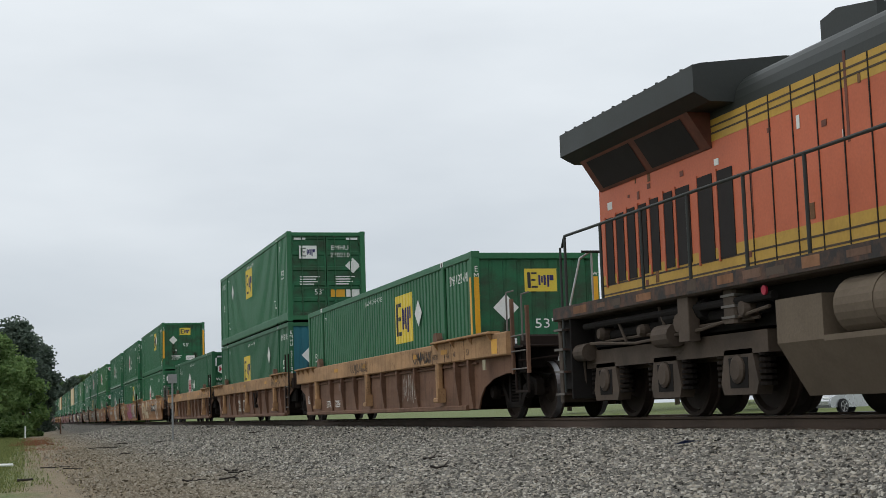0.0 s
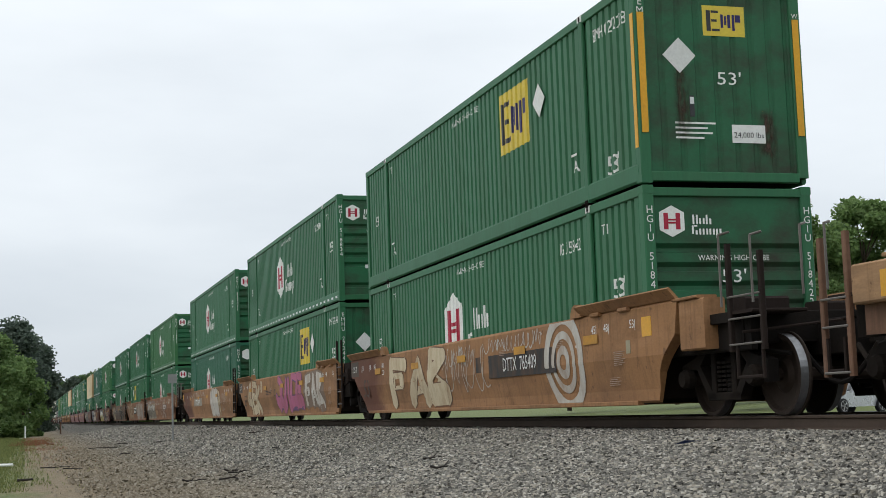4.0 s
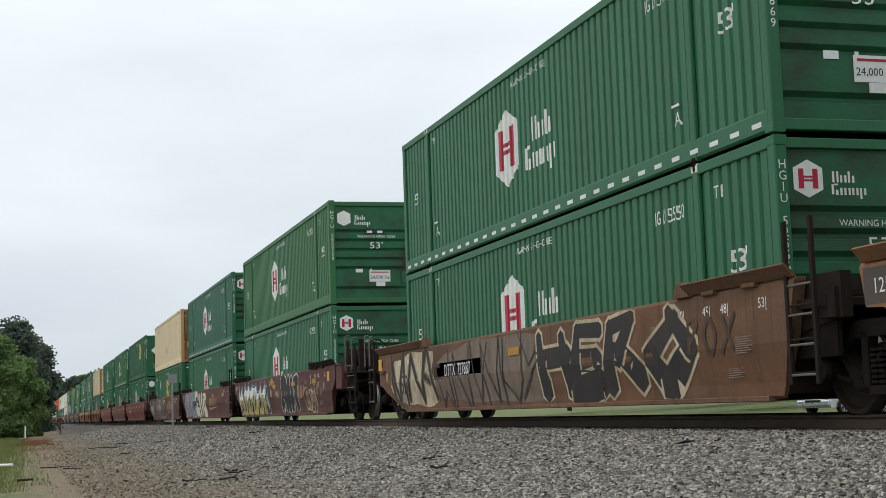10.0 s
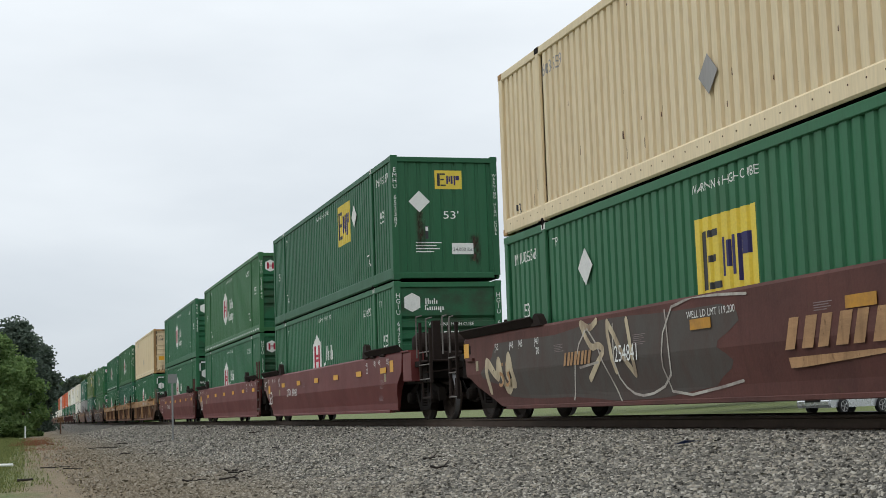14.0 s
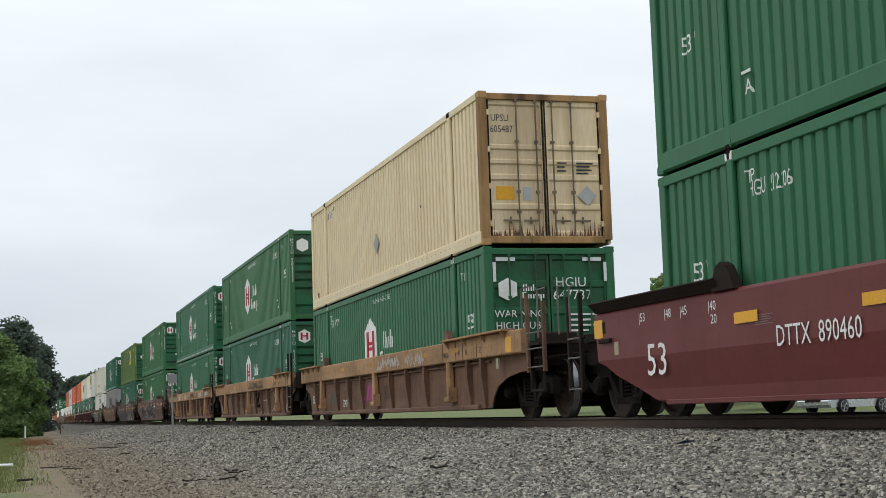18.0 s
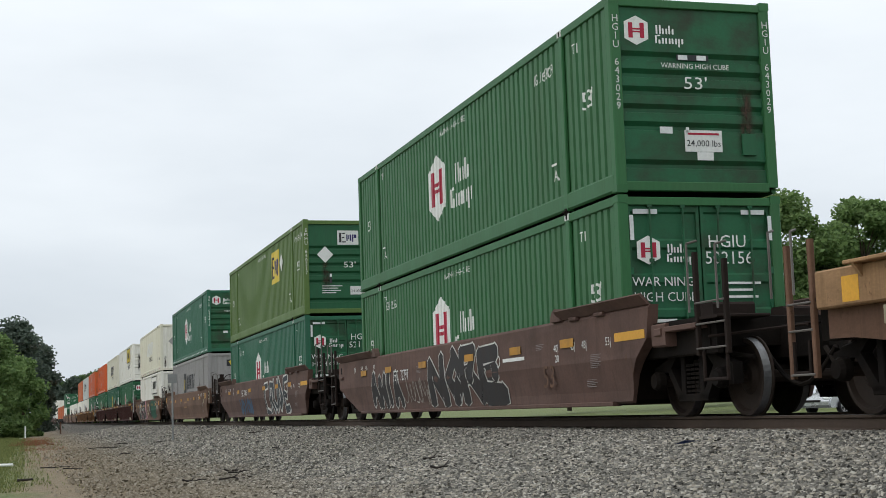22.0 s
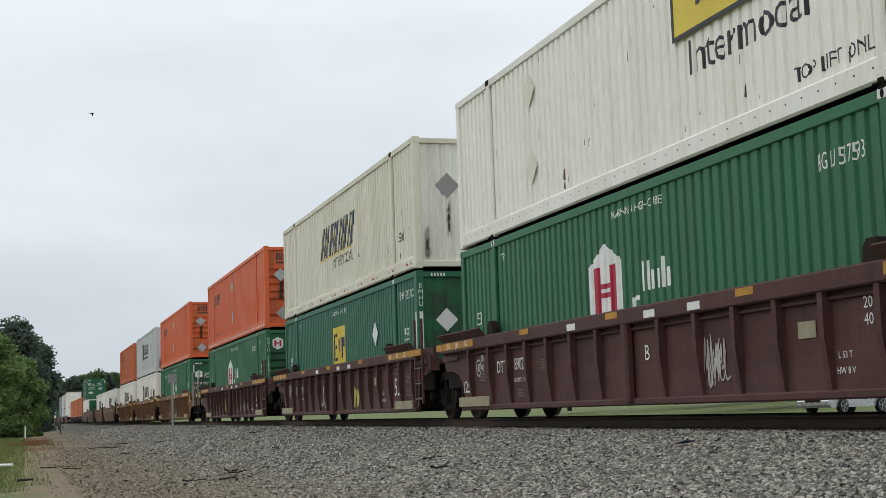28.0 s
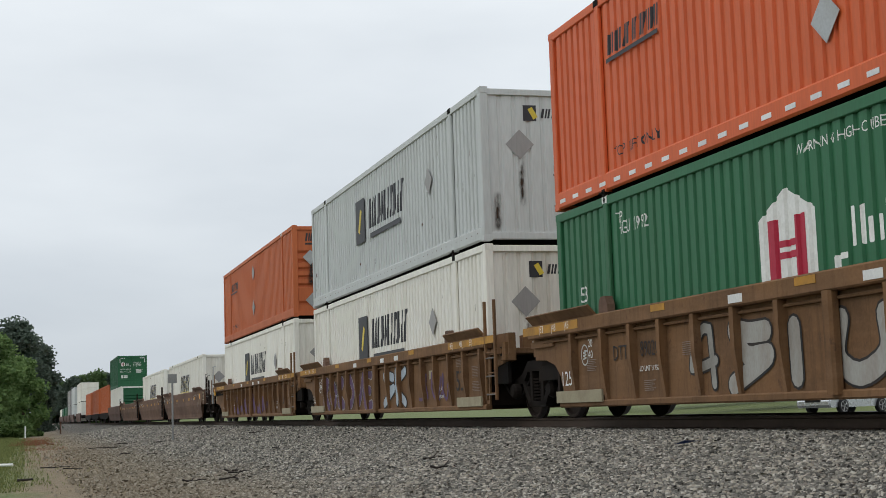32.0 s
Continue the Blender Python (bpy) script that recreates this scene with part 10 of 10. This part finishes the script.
LT, DT = "broad leafy green tree beside the line", "tall dark green tree behind lighter trees"
# left of the line
tree(-7.0, 172, 13.6, 4.2, LEAF_D, 1, DT, 18000, 0.22)
tree(-1.3, 176, 13.2, 3.2, LEAF_D, 2, DT, 18000, 0.22)
tree(1.75, 182, 11.0, 1.6, LEAF_D, 12, DT, 12000, 0.22, 0.02)
tree(-12, 178, 14.0, 4.2, LEAF_D, 3, DT, 8000, 0.22)
tree(-2.4, 128, 8.9, 2.7, LEAF, 4, LT, 16000, 0.16, 0.04)
tree(-6.6, 124, 9.6, 3.2, LEAF, 5, LT, 16000, 0.16, 0.04)
tree(-0.2, 135, 7.4, 1.9, LEAF, 6, LT, 14000, 0.16, 0.02)
tree(-4.4, 118, 5.6, 2.6, LEAF, 7, LT, 9000, 0.16, 0.02)
tree(-9.6, 120, 8.0, 3.0, LEAF, 8, LT, 6000, 0.2, 0.04)
# beyond the far end of the train
k = 0
for x, h in ((-9, 13), (-2, 13), (5, 13.2), (9.7, 13.8), (12.5, 14.5), (15.4, 15.8), (18.2, 16.9), (21, 17.5), (24, 17.7), (27, 17.6), (30.5, 17.2), (34, 16.6), (39, 15.4), (46, 14.4), (54, 14), (66, 14), (78, 14)):
    k += 1
    tree(x, 500 + 7 * (k % 3), h, 4.6 if x < 40 else 7.0, LEAF_M if k % 2 else LEAF_D, 30 + k, "distant rounded tree in a wooded rise", 8000, 0.5, 0.0)
# across the track
AT = "leafy green tree across the track"
tree(45.0, 80.0, 12.9, 6.0, LEAF, 50, AT, 52000, 0.15, 0.14)
tree(51.0, 78.0, 12.2, 5.2, LEAF, 54, AT, 42000, 0.15, 0.14)
tree(56.5, 74.0, 11.6, 5.0, LEAF, 55, AT, 26000, 0.17, 0.14)
tree(47.7, 99.0, 11.0, 3.6, LEAF, 51, AT, 14000, 0.24, 0.14)
tree(43.2, 110.0, 11.0, 2.6, LEAF, 52, AT, 14000, 0.24, 0.14)
tree(56.8, 102.0, 12.0, 4.8, LEAF_M, 53, AT, 12000, 0.24, 0.14)


# ---- small things beside the line ----
SIGNBACK = paint("dull grey sign metal", (0.30, 0.31, 0.31), (0.2, 0.18, 0.16), 0.5, 0.6, 0.2)


def lineside_sign():
    ob = thing("lineside_sign", "grey square sign plate on a thin metal post", "sign")
    part("post", Shape().bar(-0.03, -0.03, -0.3, 0.03, 0.03, 2.1, 0.008), SIGNBACK, ob)
    part("sign_plate", Shape().bar(-0.15, -0.045, 1.93, 0.15, -0.032, 2.23, 0.01), SIGNBACK, ob)
    ob.location = (4.75, 48.3, ground_z(4.75))


lineside_sign()
st = thing("marker_stake", "short white marker stake in the grass", "stake")
part("post", Shape().bar(-0.06, -0.06, -0.1, 0.06, 0.06, 0.95, 0.02), MARK, st)
st.location = (0.05, 118, ground_z(0.05))
st = thing("marker_stake", "rust-topped marker post at the ballast edge", "stake")
part("post", Shape().bar(-0.07, -0.07, -0.1, 0.07, 0.07, 1.05, 0.02), W_BROWN, st)
st.location = (3.1, 133, ground_z(3.1))



# ---- dirt verge: grass, sticks, a pipe ----
GRASS = leaf_material("rough grass blades", (0.090, 0.118, 0.034), (0.23, 0.245, 0.085))
DRYW = leaf_material("rust-brown dry weeds", (0.15, 0.060, 0.030), (0.27, 0.125, 0.062))


def blades(name, boxes, n, height, material, seed, label, thin=1.0):
    r = np.random.default_rng(seed)
    c = []
    for x0, x1, y0, y1, share in boxes:
        k = int(n * share)
        # thicker towards the near end of the strip
        y = y0 + (y1 - y0) * r.uniform(0, 1, k) ** 1.6
        c.append(np.stack([r.uniform(x0, x1, k), y], 1))
    c = np.concatenate(c)
    z = np.interp(c[:, 0], [-8, -1, 1.6, 3.0, 4.9], [-1.05, -0.95, -0.92, -0.82, -0.52]) - 0.05
    k = len(c)
    h = height * r.uniform(0.5, 1.5, k) * (1 + c[:, 1] / 90)
    an = r.uniform(0, 6.28, k)
    w = (0.005 + 0.00032 * c[:, 1]) * thin
    dx, dy = np.cos(an) * w, np.sin(an) * w
    lx, ly = r.normal(0, 0.35, k) * h, r.normal(0, 0.35, k) * h
    v = np.stack([np.stack([c[:, 0] - dx, c[:, 1] - dy, z], 1), np.stack([c[:, 0] + dx, c[:, 1] + dy, z], 1), np.stack([c[:, 0] + lx, c[:, 1] + ly, z + h], 1)], 1)
    me = bpy.data.meshes.new(name)
    me.vertices.add(k * 3)
    me.vertices.foreach_set("co", v.reshape(-1))
    me.loops.add(k * 3)
    me.loops.foreach_set("vertex_index", np.arange(k * 3, dtype=np.int32))
    me.polygons.add(k)
    me.polygons.foreach_set("loop_start", np.arange(0, k * 3, 3, dtype=np.int32))
    me.update(calc_edges=True)
    me.materials.append(material)
    tagged(new(name, me), label, "grass", kind="stuff")


blades("grass", [(-6, -0.9, 24, 140, 0.62), (-1.6, -0.45, 26, 120, 0.08), (-1.0, 0.0, 26, 110, 0.045), (-0.5, 0.5, 28, 100, 0.012), (-14, -4, 40, 170, 0.185), (0.0, 2.0, 26, 110, 0.006)], 90000, 0.050, GRASS, 3, "patchy green and straw-coloured verge grass", 0.7)
blades("dry_weeds", [(-0.8, 1.5, 79, 100, 0.80), (-0.2, 1.8, 64, 118, 0.16), (0.0, 2.0, 40, 64, 0.04)], 14000, 0.035, DRYW, 4, "low rust-brown dead weeds", 0.45)


def dirt_pebbles():
    r = np.random.default_rng(9)
    s = Shape()
    for i in range(700):
        y = 17 + 70 * r.uniform() ** 1.7
        x = r.uniform(0.4, 3.2)
        q = r.uniform(0.012, 0.035)
        z = float(np.interp(x, [-1, 1.6, 3.0, 4.9], [-0.95, -0.92, -0.82, -0.52])) - 0.02
        c = r.uniform(0.6, 1.1, 6) * q
        s.add([(x - c[0], y, z), (x + c[1], y, z), (x, y - c[2], z), (x, y + c[3], z), (x, y, z + c[4] + 0.015)], [(0, 2, 4), (2, 1, 4), (1, 3, 4), (3, 0, 4)])
    me = s.mesh("pebbles")
    me.materials.append(STONE)
    tagged(new("scattered_pebbles", me), "stray grey pebbles in bare dirt", "gravel", kind="stuff")


dirt_pebbles()
STICK = paint("dark weathered wood", (0.030, 0.025, 0.022), (0.06, 0.05, 0.04), 0.5, 0.95)


def stick(x, y, length, turn, thick=0.016):
    ob = thing("stick", "dark broken stick lying on the ballast", "stick", "sticks on the ballast")
    s = Shape()
    n, r = 5, random.Random(int(x * 100 + y * 10))
    p = [(-length / 2 + length * i / n, r.uniform(-0.06, 0.06), 0.035 + r.uniform(-0.01, 0.025)) for i in range(n + 1)]
    for i in range(n):
        s.rod(p[i], p[i + 1], thick * (1 - 0.12 * i), 6, thick * (1 - 0.12 * (i + 1)))
    part("branch", s, STICK, ob)
    part("twig", Shape().rod(p[2], (p[2][0] + length * 0.22, p[2][1] + length * 0.12, p[2][2] + 0.07), thick * 0.5, 5, thick * 0.2), STICK, ob)
    ob.location = (x, y, ground_z(x))
    ob.rotation_euler = (0, 0, radians(turn))


for x, y, ln, turn in ((6.62, 41.7, 0.7, 20), (3.2, 53.0, 2.2, 25), (3.75, 55.0, 1.2, 35), (4.55, 48.4, 0.9, 20), (3.5, 24.6, 0.55, 30), (3.45, 23.9, 0.4, 10), (3.18, 22.4, 0.55, -5), (5.3, 18.5, 0.32, -10), (4.9, 16.6, 0.42, 5), (4.33, 23.2, 0.18, 40), (0.76, 36.6, 0.8, 10), (2.65, 23.5, 0.4, 15), (4.0, 97.0, 2.2, 60), (1.1, 34.6, 0.5, 20), (3.4, 39.6, 0.4, 0), (3.0, 43.5, 0.6, 15), (6.2, 33.0, 0.35, 60), (5.0, 29.0, 0.3, 10)):
    stick(x, y, ln, turn)
pipe = thing("white_pipe", "white plastic pipe lying in the grass", "pipe")
part("tube", Shape().rod((-1.1, 0, 0.06), (0.25, -0.47, 0.06), 0.04, 10), MARK, pipe)
pipe.location = (-0.55, 40.5, ground_z(-0.5))
log = thing("log", "short dark log at the verge", "log")
part("trunk_piece", Shape().rod((-0.16, 0, 0.03), (0.14, 0.05, 0.04), 0.028, 10, 0.02), STICK, log)
log.location = (0.02, 29.5, ground_z(0.2))
rag = thing("plastic_scrap", "small scrap of blue plastic on the ballast", "litter")
part("sheet", Shape().add([(-0.12, 0, 0.05), (-0.02, -0.05, 0.09), (0.05, 0.03, 0.06), (0.16, -0.02, 0.08), (0.02, 0.08, 0.05)], [(0, 1, 2), (1, 3, 2), (2, 4, 0)]), paint("blue plastic", (0.02, 0.05, 0.22), rough=0.5), rag)
rag.location = (6.75, 13.9, ground_z(6.75))

# ---- across the track: road, lot and a parked car ----
ASPH = paint("worn asphalt", (0.10, 0.10, 0.098), (0.15, 0.145, 0.135), 0.6, 0.9, coarse=0.4, bump=0.2)


def slab(name, pts, z, material, label):
    tagged(part(name, Shape().prism(pts, 2, z - 0.2, z), material, None), label, kind="structure")


slab("road", [(31.5, -80), (39, -80), (39, 60), (31.5, 58)], -0.535, ASPH, "worn grey asphalt road across the track")
CARP = paint("silver car paint", (0.55, 0.56, 0.57), (0.48, 0.49, 0.5), 0.2, 0.25, 0.7, bump=0)
TYRE = paint("tyre rubber", (0.02, 0.02, 0.02), rough=0.85)
GLS = glass("dark car glass", (0.02, 0.022, 0.024))


def parked_car(x, y, turn):
    ob = thing("car", "silver sedan parked across the track", "car")
    prof = [(-2.25, 0.35), (-2.30, 0.62), (-2.15, 0.92), (-1.25, 0.98), (-0.95, 1.0), (0.75, 0.96), (1.75, 0.82), (2.20, 0.68), (2.28, 0.45), (2.2, 0.28), (-2.1, 0.28)]
    s = Shape()
    n = len(prof)
    vs = []
    for i, (xx, k) in enumerate(((-0.80, 0.97), (-0.87, 1.0), (0.87, 1.0), (0.80, 0.97))):
        vs += [(xx, p * k, 0.3 + (q - 0.3) * (1.0 if i in (1, 2) else 1.03)) for p, q in prof]
    fs = [tuple(range(n)), tuple(range(4 * n - 1, 3 * n - 1, -1))]
    for r in range(3):
        fs += [(r * n + i, r * n + (i + 1) % n, (r + 1) * n + (i + 1) % n, (r + 1) * n + i) for i in range(n)]
    part("body", s.add(vs, fs), CARP, ob)
    cab = [(-1.55, 0.97), (-0.85, 1.40), (0.25, 1.42), (1.05, 0.94)]
    vs = [(sx * (0.80 if q < 1.2 else 0.62), p, q) for sx in (-1, 1) for p, q in cab]
    part("glasshouse", Shape().add(vs, [(0, 1, 2, 3), (7, 6, 5, 4), (0, 4, 5, 1), (1, 5, 6, 2), (2, 6, 7, 3)]), GLS, ob, "dark tinted windows")
    part("roof", Shape().bar(-0.64, -0.88, 1.40, 0.64, 0.28, 1.45, 0.02), CARP, ob)
    part("bumper", Shape().bar(-0.84, 2.16, 0.34, 0.84, 2.34, 0.60, 0.05), CARP, ob)
    part("grille", Shape().box(-0.40, 2.30, 0.52, 0.40, 2.35, 0.62), BLACKGAP, ob)
    for sx in (-1, 1):
        part("headlight", Shape().bar(min(sx * 0.50, sx * 0.82), 2.08, 0.62, max(sx * 0.50, sx * 0.82), 2.25, 0.74, 0.03), REFLECT, ob)
        part("mirror", Shape().bar(min(sx * 0.86, sx * 1.02), 0.62, 0.98, max(sx * 0.86, sx * 1.02), 0.74, 1.10, 0.02), CARP, ob)
        for yy in (-1.38, 1.35):
            w = part("wheel", Shape().lathe([(-0.10, 0.0), (-0.10, 0.31), (-0.08, 0.325), (0.08, 0.325), (0.10, 0.31), (0.10, 0.0)], 24), TYRE, ob)
            w.location = (sx * 0.80, yy, 0.325)
            rim = Shape().lathe([(sx * 0.085, 0.21), (sx * 0.112, 0.215), (sx * 0.112, 0.235), (sx * 0.085, 0.24)], 24)
            for i in range(5):
                t = 2 * math.pi * i / 5
                rim.rod((sx * 0.108, 0, 0), (sx * 0.108, 0.22 * math.cos(t), 0.22 * math.sin(t)), 0.022, 6)
            part("rim", rim, GALV, w)
    ob.location = (x, y, -0.535)
    ob.rotation_euler = (0, 0, radians(turn))


parked_car(34.6, 55.0, 111.6)

# ---- a bird crosses the sky ----
FEATHER = paint("dark feathers", (0.02, 0.018, 0.018), rough=0.8)
bird = thing("bird", "small dark bird in flight", "bird")
BIRD_FAR = 120  # metres out
part("body", Shape().lathe([(-0.17, 0.0), (-0.13, 0.035), (-0.02, 0.06), (0.09, 0.05), (0.14, 0.035), (0.19, 0.0)], 10), FEATHER, bird)
part("tail", Shape().add([(-0.15, -0.02, 0.0), (-0.15, 0.02, 0.0), (-0.30, 0.06, 0.01), (-0.30, -0.06, 0.01), (-0.22, 0, 0.02)], [(0, 1, 4), (1, 2, 4), (2, 3, 4), (3, 0, 4)]), FEATHER, bird)
WINGS = []
for sy in (-1, 1):
    w = part("wing", Shape().add([(0.08, 0, 0), (0.05, sy * 0.22, 0.02), (-0.06, sy * 0.42, 0.0), (-0.08, sy * 0.2, 0.0), (-0.08, 0, 0), (0.0, sy * 0.15, 0.02)], [(0, 1, 5), (1, 2, 5), (2, 3, 5), (3, 4, 5), (4, 0, 5)]), FEATHER, bird)
    w.location = (0, sy * 0.04, 0.02)
    WINGS.append((w, sy))


def sky_place(px, py, dist):
    """A place dist metres out from the eye, from its bearing in the picture."""
    m = aim()
    k = math.tan(radians(34.77) / 2) / 784
    return m @ (Vector(((px - 784) * k, (441 - py) * k, -1)) * dist)


def bird_path():
    pts = [(27.2, -60, 330), (27.6, 64, 262), (28.0, 163, 201), (28.4, 268, 124), (28.8, 392, 104), (29.2, 520, 108), (29.6, 648, 116), (30.0, 781, 121), (31.0, 1110, 120), (32.0, 1440, 110)]
    rows = [(0.0, pose(-260, 40, 30))]
    for t, px, py in pts:
        p = sky_place(px, py, BIRD_FAR)
        rows.append((t, pose(p.x, p.y, p.z, 0, 0, -16)))
    return rows


def rolling(d, u, r=0.484):
    """Poses of a wheelset that turns as it rolls by, at even steps below a quarter turn; it rests on the rail throughout."""
    rows = [(0.0, None)]
    step = 1 / FPS
    for i in range(1, 960):
        t = i * step
        if 2.0 < u - run(t) < 30.0:
            rows.append((t, math.degrees(run(t) / r)))
    if len(rows) == 1:
        return None
    first, last = rows[1], rows[-1]
    rows[0] = (0.0, first[1])
    if last[0] < 31.9:
        rows.append((32.0, last[1]))
    return [(t, pose(0, d, r, a, 0, 0)) for t, a in rows]


def motions():
    times = [2.0 * i for i in range(17)]
    for ob, x, u, z in MOVING:
        walk(ob, [(t, pose(x, u - run(t), z)) for t in times])
    for w, d, car, y in SPINNERS:
        u = next(m[2] for m in MOVING if m[0] == car) + y + d
        rows = rolling(d, u)
        if rows:
            walk(w, rows)
    walk(bird, bird_path())
    for w, sy in WINGS:
        rows = [(0.0, pose(0, sy * 0.04, 0.02, 0, 0, 0))]
        for i in range(24):
            rows.append((27.2 + 0.2 * i, pose(0, sy * 0.04, 0.02, sy * (32 if i % 2 else -28), 0, 0)))
        walk(w, rows)


motions()
